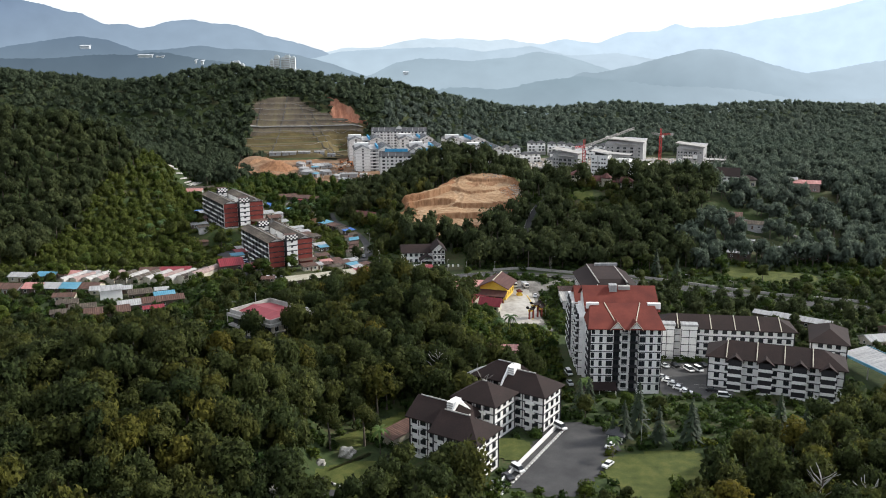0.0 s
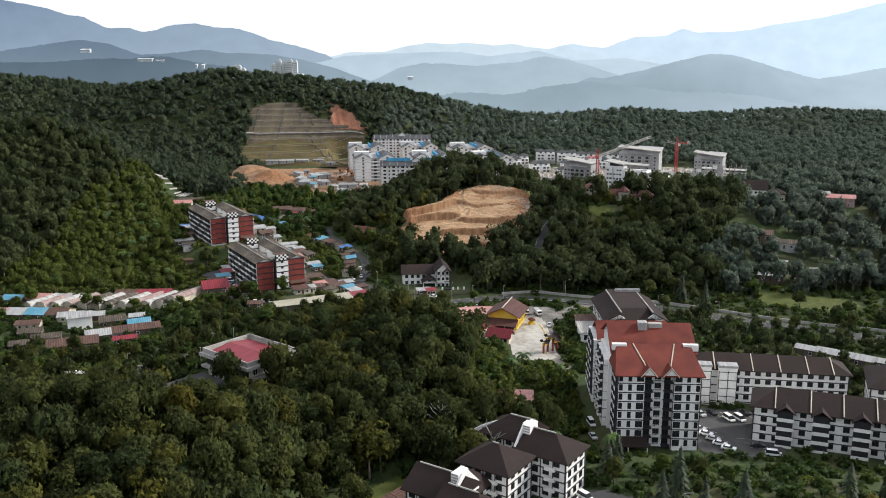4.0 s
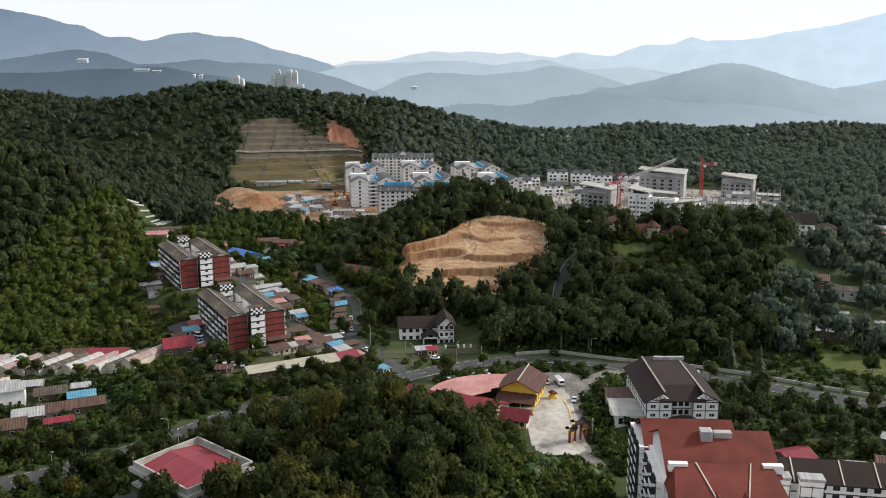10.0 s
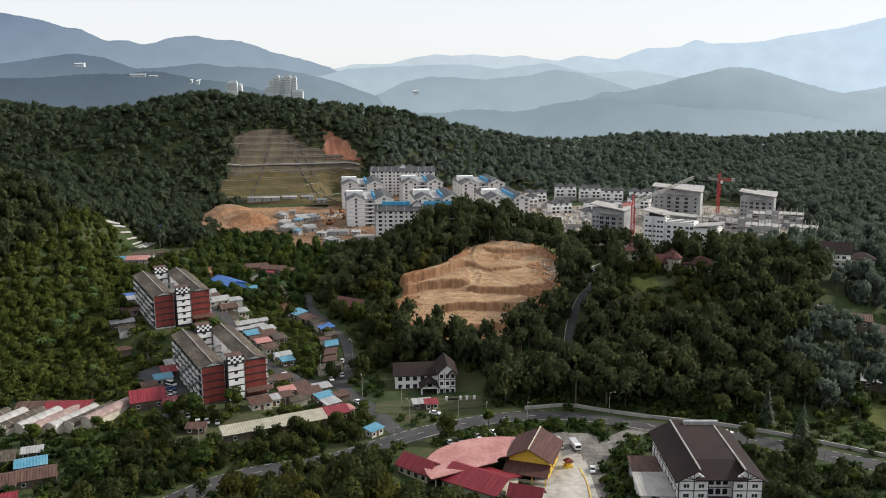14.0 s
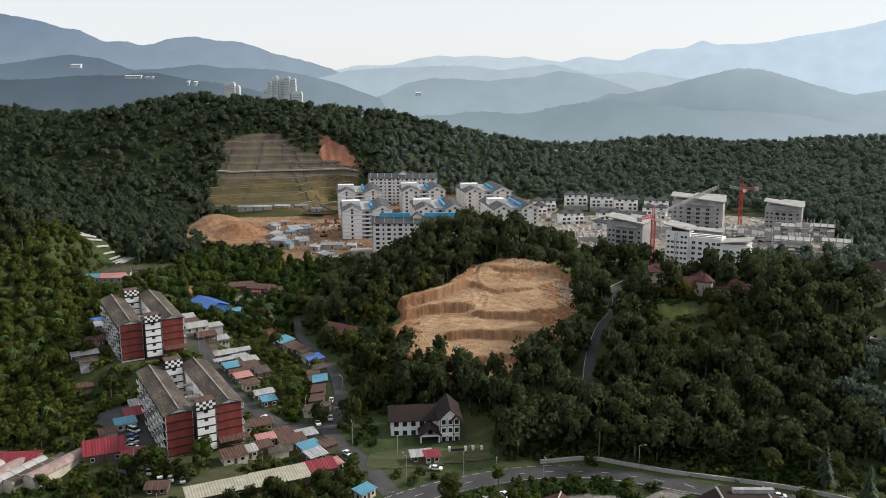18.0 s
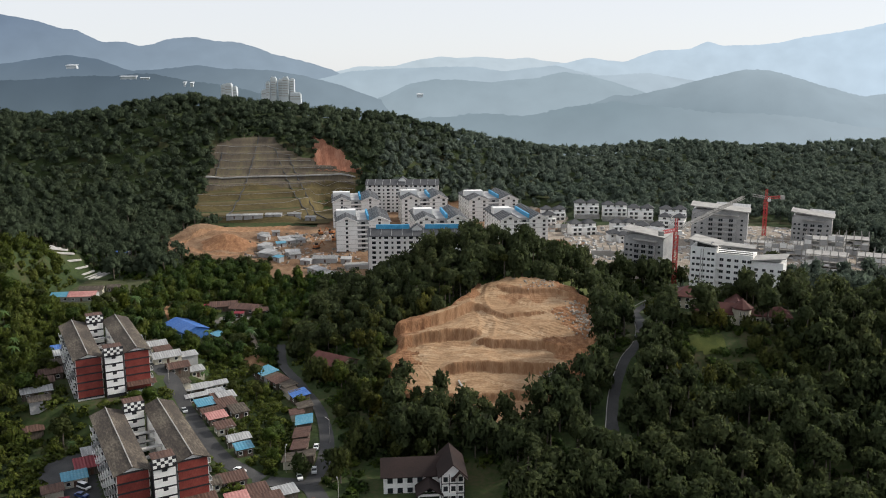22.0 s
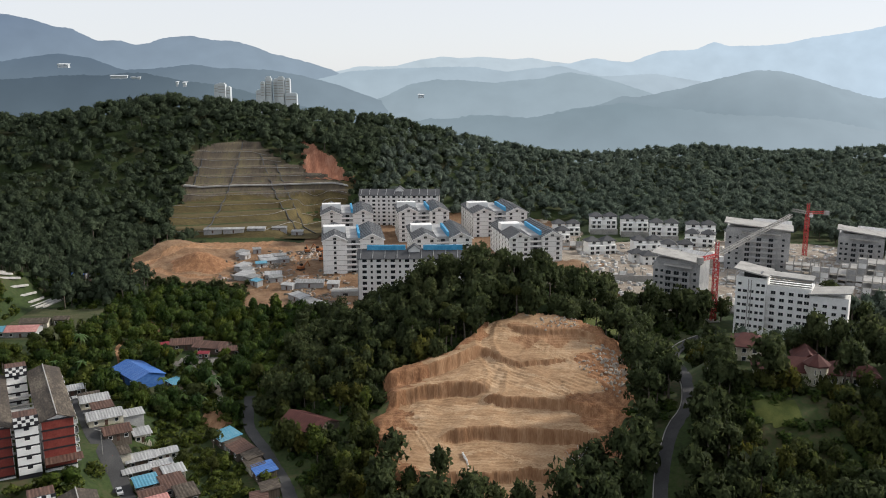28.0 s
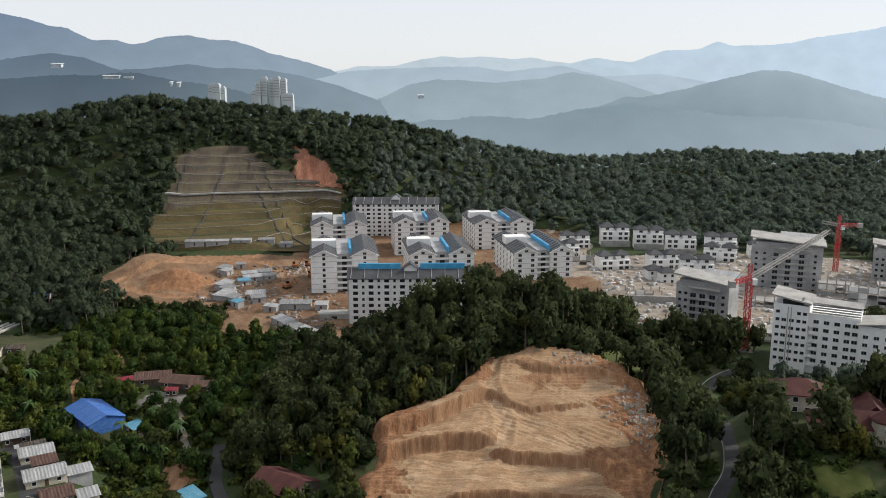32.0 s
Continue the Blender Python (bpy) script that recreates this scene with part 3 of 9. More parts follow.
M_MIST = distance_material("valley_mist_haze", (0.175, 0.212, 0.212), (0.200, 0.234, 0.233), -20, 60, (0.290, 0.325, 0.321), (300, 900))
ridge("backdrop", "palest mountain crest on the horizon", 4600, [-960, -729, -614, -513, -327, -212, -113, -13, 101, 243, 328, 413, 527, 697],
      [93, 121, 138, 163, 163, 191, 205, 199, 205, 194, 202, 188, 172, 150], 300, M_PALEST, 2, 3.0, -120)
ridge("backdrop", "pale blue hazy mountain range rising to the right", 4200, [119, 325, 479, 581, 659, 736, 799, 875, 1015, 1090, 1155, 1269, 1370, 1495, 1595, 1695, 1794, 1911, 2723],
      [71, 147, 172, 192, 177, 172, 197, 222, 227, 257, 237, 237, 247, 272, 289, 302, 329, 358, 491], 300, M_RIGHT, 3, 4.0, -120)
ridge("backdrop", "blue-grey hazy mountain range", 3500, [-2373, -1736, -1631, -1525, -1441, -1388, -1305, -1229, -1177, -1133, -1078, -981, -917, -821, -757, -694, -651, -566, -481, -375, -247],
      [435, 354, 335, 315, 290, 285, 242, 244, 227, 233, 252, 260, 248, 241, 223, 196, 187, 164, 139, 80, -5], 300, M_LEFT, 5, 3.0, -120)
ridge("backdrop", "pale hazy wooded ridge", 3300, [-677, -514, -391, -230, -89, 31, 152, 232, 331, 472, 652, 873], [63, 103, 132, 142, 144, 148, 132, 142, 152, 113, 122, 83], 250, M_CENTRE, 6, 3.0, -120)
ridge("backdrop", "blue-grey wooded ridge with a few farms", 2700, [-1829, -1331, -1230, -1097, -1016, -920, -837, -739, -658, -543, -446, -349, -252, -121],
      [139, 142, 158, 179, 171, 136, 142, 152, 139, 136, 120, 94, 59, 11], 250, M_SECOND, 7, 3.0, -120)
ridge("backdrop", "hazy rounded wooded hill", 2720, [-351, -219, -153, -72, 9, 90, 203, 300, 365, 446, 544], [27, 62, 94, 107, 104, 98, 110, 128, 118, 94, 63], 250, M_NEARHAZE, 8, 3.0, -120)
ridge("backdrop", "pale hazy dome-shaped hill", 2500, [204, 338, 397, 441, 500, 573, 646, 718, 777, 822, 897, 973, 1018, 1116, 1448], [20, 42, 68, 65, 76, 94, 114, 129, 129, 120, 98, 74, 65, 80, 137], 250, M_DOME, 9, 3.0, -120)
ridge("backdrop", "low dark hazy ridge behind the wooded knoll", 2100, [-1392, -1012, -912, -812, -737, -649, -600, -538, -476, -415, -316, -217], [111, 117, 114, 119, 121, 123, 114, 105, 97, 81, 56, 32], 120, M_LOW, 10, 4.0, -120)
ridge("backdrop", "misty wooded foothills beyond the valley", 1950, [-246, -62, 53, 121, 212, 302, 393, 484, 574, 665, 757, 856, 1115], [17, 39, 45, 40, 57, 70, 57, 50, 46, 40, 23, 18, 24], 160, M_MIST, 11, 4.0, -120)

# ---- house-building kit ----
M_GLASS = material("window_glass", [(0.012, 0.015, 0.018), (0.03, 0.035, 0.04)], 0.12, 0.5)
M_CREAM = material("cream_plaster", [(0.36, 0.33, 0.26), (0.48, 0.45, 0.36), (0.60, 0.56, 0.46)], 0.75, 0.25)
M_GREYWALL = material("bare_cement", [(0.25, 0.255, 0.255), (0.34, 0.34, 0.338), (0.42, 0.418, 0.41)], 0.9, 0.2, bump_depth=0.02)
M_REDWALL = material("brick_red_paint", [(0.13, 0.026, 0.02), (0.19, 0.04, 0.03), (0.24, 0.06, 0.045)], 0.75, 0.3, bump_depth=0.01)
M_METAL_R = material("red_metal_sheet", [(0.125, 0.011, 0.018), (0.18, 0.017, 0.026), (0.24, 0.036, 0.044)], 0.45, 0.2, streak=(6, 0.4, 1))
M_METAL_P = material("faded_pink_sheet", [(0.30, 0.12, 0.11), (0.40, 0.19, 0.17), (0.50, 0.28, 0.25)], 0.55, 0.15)
M_METAL_B = material("blue_metal_sheet", [(0.03, 0.085, 0.28), (0.05, 0.13, 0.38), (0.10, 0.20, 0.44)], 0.45, 0.2, streak=(6, 0.4, 1))
M_METAL_C = material("sky_blue_sheet", [(0.05, 0.19, 0.28), (0.09, 0.25, 0.35), (0.18, 0.32, 0.39)], 0.5, 0.2)
M_METAL_W = material("pale_zinc_sheet", [(0.20, 0.202, 0.20), (0.32, 0.322, 0.32), (0.45, 0.452, 0.45)], 0.5, 0.2, metal=0.1, streak=(5, 0.5, 1))
M_RUST = material("rusty_sheet", [(0.045, 0.027, 0.022), (0.085, 0.046, 0.034), (0.15, 0.09, 0.066)], 0.7, 0.3, streak=(5, 0.6, 1))
M_ASBESTOS = material("weathered_cement_roof", [(0.038, 0.031, 0.026), (0.070, 0.057, 0.045), (0.16, 0.136, 0.10)], 0.9, 0.22, bump_depth=0.03, streak=(1.2, 0.35, 1))
M_YELLOW = material("yellow_paint", [(0.55, 0.36, 0.03), (0.68, 0.46, 0.05), (0.74, 0.55, 0.1)], 0.6, 0.3)
M_CRANE = material("red_white_crane_paint", [(0.42, 0.05, 0.05), (0.52, 0.08, 0.07)], 0.5, 0.5)
M_STONE = material("pale_rock", [(0.20, 0.19, 0.17), (0.33, 0.32, 0.29), (0.45, 0.44, 0.41)], 0.9, 0.4, bump_depth=0.2)
M_WET = material("stained_concrete", [(0.20, 0.19, 0.17), (0.36, 0.34, 0.30), (0.48, 0.46, 0.42)], 0.7, 0.09, bump_depth=0.03, fine=6)

SIDES = {"f": 0, "r": 90, "b": 180, "l": 270}
CACHE = {}


def cached(key, make):
    if key not in CACHE:
        CACHE[key] = make()
    return CACHE[key]


def lattice(xs, zs, solid, y0, y1):
    """One connected plate made of the cells of a grid that are solid."""
    g, at = Geo(), {}

    def v(i, j, y):
        if (i, j, y) not in at:
            at[i, j, y] = len(g.v)
            g.v.append((xs[i], y, zs[j]))
        return at[i, j, y]

    n, m = len(xs) - 1, len(zs) - 1
    full = lambda i, j: 0 <= i < n and 0 <= j < m and solid(i, j)
    for i in range(n):
        for j in range(m):
            if full(i, j):
                g.f.append((v(i, j, y0), v(i + 1, j, y0), v(i + 1, j + 1, y0), v(i, j + 1, y0)))
                for di, dj, p, q in ((-1, 0, (i, j + 1), (i, j)), (1, 0, (i + 1, j), (i + 1, j + 1)), (0, -1, (i, j), (i + 1, j)), (0, 1, (i + 1, j + 1), (i, j + 1))):
                    if not full(i + di, j + dj):
                        g.f.append((v(*p, y0), v(*p, y1), v(*q, y1), v(*q, y0)))
    return g


def window_mesh(w, h, bar):
    """A window frame with a mullion, standing 10 cm proud of its wall; it faces -y."""
    def make():
        b = 0.10
        if w > 1.4:
            return lattice([-w / 2 - b, -w / 2, -0.05, 0.05, w / 2, w / 2 + b], [-b - 0.05, 0, h, h + b], lambda i, j: j != 1 or i in (0, 2, 4), -0.10, 0.02).mesh("window_frame", bar)
        return lattice([-w / 2 - b, -w / 2, w / 2, w / 2 + b], [-b - 0.05, 0, h, h + b], lambda i, j: j != 1 or i != 1, -0.10, 0.02).mesh("window_frame", bar)
    return cached(("win", w, h, bar.name), make)


def pane_mesh(w, h):
    return cached(("pane", w, h), lambda: Geo().box(-w / 2, -0.03, 0, w / 2, 0.01, h).mesh("pane", M_GLASS))


def glazed_mesh(w, h, bar):
    """The same window with its dark pane in one mesh, for walls that stay far off."""
    def make():
        me = window_mesh(w, h, bar).copy()
        bm = bmesh.new()
        bm.from_mesh(me)
        q = [bm.verts.new(p) for p in ((-w / 2, -0.02, 0), (w / 2, -0.02, 0), (w / 2, -0.02, h), (-w / 2, -0.02, h))]
        bm.faces.new(q).material_index = 1
        bmesh.ops.remove_doubles(bm, verts=bm.verts, dist=0.001)
        bm.to_mesh(me)
        bm.free()
        me.materials.append(M_GLASS)
        return me
    return cached(("glazed", w, h, bar.name), make)


def windows(t, side, pos, spots, floors, w, h, bar=None, pane=True):
    """Windows on one wall of a thing: side f, r, b or l; pos: how far that wall stands from the thing's middle line; spots: places along it; floors: sill heights."""
    bar = bar or M_WHITE
    a = radians(SIDES[side])
    for z in floors:
        for s in spots:
            x, y = s * math.cos(a) + pos * math.sin(a), s * math.sin(a) - pos * math.cos(a)
            ob = part("window", window_mesh(w, h, bar), None, t, at=pose(x, y, z, 0, 0, SIDES[side]))
            if pane:
                part("pane", pane_mesh(w, h), None, ob)
            else:
                ob.data = glazed_mesh(w, h, bar)


def gable(g, x0, x1, y0, y1, z, rise, axis="x", over=0.7, thick=0.25):
    if axis == "x":
        ym, d = (y0 + y1) / 2, over * rise / ((y1 - y0) / 2)
        g.slab([(x0 - over, y0 - over, z - d), (x1 + over, y0 - over, z - d), (x1 + over, ym, z + rise), (x0 - over, ym, z + rise)], thick)
        g.slab([(x1 + over, y1 + over, z - d), (x0 - over, y1 + over, z - d), (x0 - over, ym, z + rise), (x1 + over, ym, z + rise)], thick)
    else:
        xm, d = (x0 + x1) / 2, over * rise / ((x1 - x0) / 2)
        g.slab([(x0 - over, y1 + over, z - d), (x0 - over, y0 - over, z - d), (xm, y0 - over, z + rise), (xm, y1 + over, z + rise)], thick)
        g.slab([(x1 + over, y0 - over, z - d), (x1 + over, y1 + over, z - d), (xm, y1 + over, z + rise), (xm, y0 - over, z + rise)], thick)
    return g


def gable_ends(g, x0, x1, y0, y1, z, rise, axis="x"):
    """The solid under a gable roof, so that both gable walls are closed."""
    r = rise - 0.28
    if axis == "x":
        ym = (y0 + y1) / 2
        v = [(x, y, zz) for x in (x0, x1) for y, zz in ((y0, z - 0.01), (y1, z - 0.01), (ym, z + r))]
    else:
        xm = (x0 + x1) / 2
        v = [(x, y, zz) for y in (y1, y0) for x, zz in ((x0, z - 0.01), (x1, z - 0.01), (xm, z + r))]
    return g.add(v, [(0, 2, 1), (3, 4, 5), (0, 3, 5, 2), (1, 2, 5, 4), (0, 1, 4, 3)])


def hip(g, x0, x1, y0, y1, z, rise, over=0.8, ends=(True, True)):
    """A hipped roof with its ridge along the longer side; ends: which ends are hipped."""
    swap = (y1 - y0) > (x1 - x0)
    if swap:
        x0, x1, y0, y1 = y0, y1, x0, x1
    a, b, c, d = x0 - over, x1 + over, y0 - over, y1 + over
    ym, run = (c + d) / 2, (d - c) / 2
    ra, rb = a + (run if ends[0] else 0), b - (run if ends[1] else 0)
    v = [(a, c, z), (b, c, z), (b, d, z), (a, d, z), (ra, ym, z + rise), (rb, ym, z + rise)]
    v += [(p, q, z - 0.3) for p, q, _ in v[:4]]
    f = [(0, 1, 5, 4), (1, 2, 5), (2, 3, 4, 5), (3, 0, 4), (0, 6, 7, 1), (1, 7, 8, 2), (2, 8, 9, 3), (3, 9, 6, 0), (9, 8, 7, 6)]
    if swap:
        v, f = [(q, p, r) for p, q, r in v], [tuple(reversed(i)) for i in f]
    return g.add(v, f)


def bar(g, a, b, r):
    """A square bar between two points."""
    a, b = Vector(a), Vector(b)
    d = (b - a).normalized()
    u = d.cross(Vector((0, 0, 1)) if abs(d.z) < 0.9 else Vector((1, 0, 0))).normalized() * r
    w = d.cross(u).normalized() * r
    return g.add([a + u + w, a - u + w, a - u - w, a + u - w, b + u + w, b - u + w, b - u - w, b + u - w],
                 [(0, 1, 2, 3), (7, 6, 5, 4), (0, 4, 5, 1), (1, 5, 6, 2), (2, 6, 7, 3), (3, 7, 4, 0)])


def corrugated(x0, x1, y0, y1, z0, z1, step=0.9, deep=0.10, thick=0.08):
    """A ribbed metal sheet, falling from z1 at y1 to z0 at y0, with ribs along y."""
    g = Geo()
    n = max(2, int((x1 - x0) / step))
    xs = np.linspace(x0, x1, 2 * n + 1)
    top = [(x, y, z + (deep if i % 2 else 0)) for y, z in ((y0, z0), (y1, z1)) for i, x in enumerate(xs)]
    m = len(xs)
    g.v = top + [(x, y, z - thick) for x, y, z in top]
    for i in range(m - 1):
        g.f += [(i, i + 1, m + i + 1, m + i), (2 * m + i + 1, 2 * m + i, 3 * m + i, 3 * m + i + 1), (2 * m + i, 2 * m + i + 1, i + 1, i), (m + i, m + i + 1, 3 * m + i + 1, 3 * m + i)]
    g.f += [(0, m, 3 * m, 2 * m), (m - 1, 3 * m - 1, 4 * m - 1, 2 * m - 1)]
    return g


def ground_z(x, y):
    return float(land(x, y))

# ---- the red-roofed hotel tower ----
def hotel_tower():
    t = thing("hotel_tower", "white eight-storey hotel with black timber bands and red roofs", "hotel", 63, 284, 0, -3)
    footprint(63, 312, -3, 17, 33, 1.5)
    st, n = 2.9, 8
    top = st * n
    wall = Geo()
    wall.box(-12.2, 0, -2, -4.2, 13, top), wall.box(4.2, 0, -2, 12.2, 13, top), wall.box(-4.2, 2.4, -2, 4.2, 13, top)
    part("wall", wall, M_WHITE, t)
    rear = Geo()
    rear.box(-13.2, 13, -2, 12.8, 34, top - 0.3), rear.box(-12.2, 13, top - 0.3, 12.6, 34, top + 3), rear.box(-15.5, 34, -2, 9, 50, top - 1), rear.box(-14.6, 15, -2, -13.2, 32, top - 1)
    gable_ends(rear, -12.2, 12.6, 12, 35, top + 3, 5.8, "x")
    part("wall", rear, M_WHITE, t)
    for k in range(1, n + 1):
        z = k * st - 0.16
        for x0, y0, x1, y1 in ((-12.28, -0.08, -4.1, 13), (4.1, -0.08, 12.28, 13), (-14.68, 15, -13.2, 32), (-15.58, 34, -8, 50)):
            if z < top - 1.5 or y0 < 0:
                part("floor_band", Geo().box(x0, y0, z, x1, y1, z + 0.3), M_TIMBER, t)
    for x in (-12.28, -4.3, 4.1, 12.08):
        part("corner_post", Geo().box(x, -0.1, -1, x + 0.22, 0.0, top), M_TIMBER, t)
    for y in (15, 20.5, 26, 31.8):
        part("corner_post", Geo().box(-14.7, y, -1, -14.6, y + 0.22, top - 1), M_TIMBER, t)
    # black sheets over the side walls paint the shaded gaps between balconies
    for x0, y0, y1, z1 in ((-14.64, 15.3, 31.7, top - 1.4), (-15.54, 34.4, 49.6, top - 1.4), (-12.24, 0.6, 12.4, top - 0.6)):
        part("side_shade_sheet", Geo().box(x0, y0, 2.2, x0 + 0.05, y1, z1), M_TIMBER, t, "black sheet painted as shade behind white balconies")
    sills = [k * st + 0.75 for k in range(n)]
    for x, w in ((-11.3, 0.9), (-8.6, 0.9), (-5.6, 1.9), (5.6, 1.9), (8.6, 0.9), (11.3, 0.9)):
        windows(t, "f", 0, (x,), sills[1:] if x < 0 else sills, w, 1.7, M_TIMBER)
    windows(t, "l", 12.2, (-3, -7, -10.5), sills[1:], 1.6, 1.6, M_TIMBER)
    for k in range(n):
        z = k * st
        # recessed balconies in the middle bay
        for a, b, y in ((-4.1, -1.6, 0.2), (-1.3, 1.3, 0.9), (1.6, 4.1, 0.2)):
            g = Geo().box(a, y, z - 0.1, b, 2.5, z + 0.1)
            for q in np.linspace(a + 0.1, b - 0.1, 7):
                g.box(q - 0.03, y, z + 0.1, q + 0.03, y + 0.06, z + 0.95)
            g.box(a, y - 0.02, z + 0.95, b, y + 0.08, z + 1.05)
            part("balcony", g, M_WHITE if abs(a + b) < 1 else M_TIMBER, t)
        windows(t, "f", -2.4, (-2.8, 0, 2.8), [z + 0.2], 1.7, 2.1, M_TIMBER)
        # stepped balconies along the left side, floors blackened like the painted shade
        if 0 < k < n:
            for y in (17.5, 23.2, 29.0):
                b = part("balcony", Geo().box(-15.7, y - 1.6, z - 0.1, -14.6, y + 1.6, z + 0.1), M_TIMBER, t)
                part("parapet", Geo().box(-15.82, y - 1.7, z - 0.1, -15.7, y + 1.7, z + 0.85).box(-15.7, y - 1.7, z + 0.1, -14.64, y - 1.6, z + 0.85), M_WHITE, b)
            windows(t, "l", 14.6, (-17.5, -23, -28.7), [z + 0.2], 3.0, 2.1, M_TIMBER)
            for y in (36.5, 41.5, 46.5):
                part("parapet", Geo().box(-16.3, y - 1.5, z - 0.1, -16.2, y + 1.5, z + 0.85), M_WHITE, part("balcony", Geo().box(-16.2, y - 1.5, z - 0.1, -15.5, y + 1.5, z + 0.1), M_TIMBER, t))
            for y in (2.6, 6.4, 10.2):
                part("parapet", Geo().box(-12.9, y - 1.2, z - 0.1, -12.8, y + 1.2, z + 0.85), M_WHITE, part("balcony", Geo().box(-12.8, y - 1.2, z - 0.1, -12.2, y + 1.2, z + 0.1), M_TIMBER, t))
            windows(t, "l", 15.5, (-37, -41, -45), [z + 0.5], 2.2, 1.7, M_TIMBER)
            windows(t, "b", 50, (-6, -2, 2, 6, 12), [z + 0.7], 1.5, 1.4, M_TIMBER)
    front = Geo()
    e, hgt = 1.0, 5.2
    # front roof: two hipped shoulders leaning on the main block
    front.slab([(-12.2 - e, -e, top - 0.2), (12.2 + e, -e, top - 0.2), (11.2, 12.6, top + hgt), (-11.2, 12.6, top + hgt)], 0.3)
    front.slab([(-12.2 - e, 13, top - 0.2), (-12.2 - e, -e, top - 0.2), (-11.2, 12.6, top + hgt), (-11.2, 13, top + hgt)], 0.3)
    front.slab([(12.2 + e, -e, top - 0.2), (12.2 + e, 13, top - 0.2), (11.2, 13, top + hgt), (11.2, 12.6, top + hgt)], 0.3)
    part("roof", front, M_ROOF_RED, t, "red tiled front roof")
    for x in (-3.2, 3.2):
        d = Geo()
        gable(d, x - 1.9, x + 1.9, -0.6, 5.4, top - 0.1, 2.3, "y", 0.5)
        dormer = part("dormer", d, M_ROOF_RED, t)
        face = Geo().add([(x - 1.9, -0.7, top - 0.1), (x + 1.9, -0.7, top - 0.1), (x, -0.7, top + 2.0), (x - 1.9, 0.2, top - 0.1), (x + 1.9, 0.2, top - 0.1), (x, 0.2, top + 2.0)],
                         [(0, 1, 2), (5, 4, 3), (0, 3, 4, 1), (1, 4, 5, 2), (2, 5, 3, 0)])
        part("gable_face", face, M_WHITE, dormer)
        trim = Geo()
        bar(trim, (x - 2.4, -1.15, top - 0.5), (x, -1.15, top + 2.35), 0.12), bar(trim, (x + 2.4, -1.15, top - 0.5), (x, -1.15, top + 2.35), 0.12)
        part("bargeboard", trim, M_CREAM, dormer)
    for xa, xb in ((-6.2, -2.6), (6.4, 2.6)):
        part("ridge_strip", bar(Geo(), (xa, 12.6, top + hgt + 0.1), (xb, -0.9, top - 0.02), 0.14), M_CREAM, t)
    main = Geo()
    gable(main, -12.2, 12.6, 12, 35, top + 3, 5.8, "x", 0.9)
    gable(main, -13.4, 9, 34.5, 50, top - 1, 4.6, "x", 0.9)
    part("roof", main, M_ROOF_RED, t, "large red tiled main roof")
    vent = Geo().box(-3.4, 20.2, top + 6, -0.6, 23.2, top + 9.6)
    part("skylight", vent, M_METAL_W, t, "pale boxy skylight on the ridge")
    part("roof_well", Geo().box(0, 21.2, top + 7, 4.2, 23.2, top + 9.0), M_CONCRETE, t, "pale concrete roof well")
    for x0, x1 in ((-12.6, -8.2), (9, 13.6)):
        part("parapet", Geo().box(x0, 11.4, top + 3.4, x1, 13.0, top + 5.4), M_WHITE, t)
    part("canopy", Geo().slab([(-14.5, -4.5, 2.1), (-3, -4.5, 2.1), (-3, 0, 3.4), (-14.5, 0, 3.4)], 0.25), M_ROOF_BROWN, t, "dark red porch roof")
    for x in (-14, -9, -3.4):
        part("porch_post", Geo().box(x - 0.15, -4.3, -2, x + 0.15, -4.0, 2.1), M_WHITE, t)


hotel_tower()


# ---- half-timbered apartment houses ----
def timber_house(x, y, z, turn, hx, hy, floors, label, roof_mat=None, rise=4.2, hip_ends=(False, True), spots_x=(), spots_y=(), pale_gable=True, st=2.9, group="half-timbered apartment houses"):
    t = thing("apartment_house", label, "apartment house", x, y, z, turn, group)
    footprint(x, y, turn, hx, hy, 2.5)
    top = floors * st
    g = Geo().box(-hx, -hy, -3, hx, hy, top)
    part("wall", g, M_WHITE, t)
    for k in range(0, floors + 1):
        part("floor_band", Geo().box(-hx - 0.08, -hy - 0.08, k * st - 0.15, hx + 0.08, hy + 0.08, k * st + 0.17), M_TIMBER, t)
    for sx in (-1, 1):
        for sy in (-1, 1):
            part("corner_post", Geo().box(sx * hx - 0.18, sy * hy - 0.18, 0, sx * hx + 0.18, sy * hy + 0.18, top), M_TIMBER, t)
    sills = [k * st + 1.2 for k in range(floors)]
    windows(t, "f", hy, spots_x, sills, 1.6, 1.4, M_TIMBER)
    windows(t, "l", hx, spots_y, sills, 1.5, 1.4, M_TIMBER), windows(t, "r", hx, spots_y, sills, 1.5, 1.4, M_TIMBER)
    r = hip(Geo(), -hx, hx, -hy, hy, top + 0.2, rise, 1.1, hip_ends)
    part("roof", r, roof_mat or M_ROOF_BROWN, t, "dark brown tiled roof")
    return t


LOW = 61
WING = -34


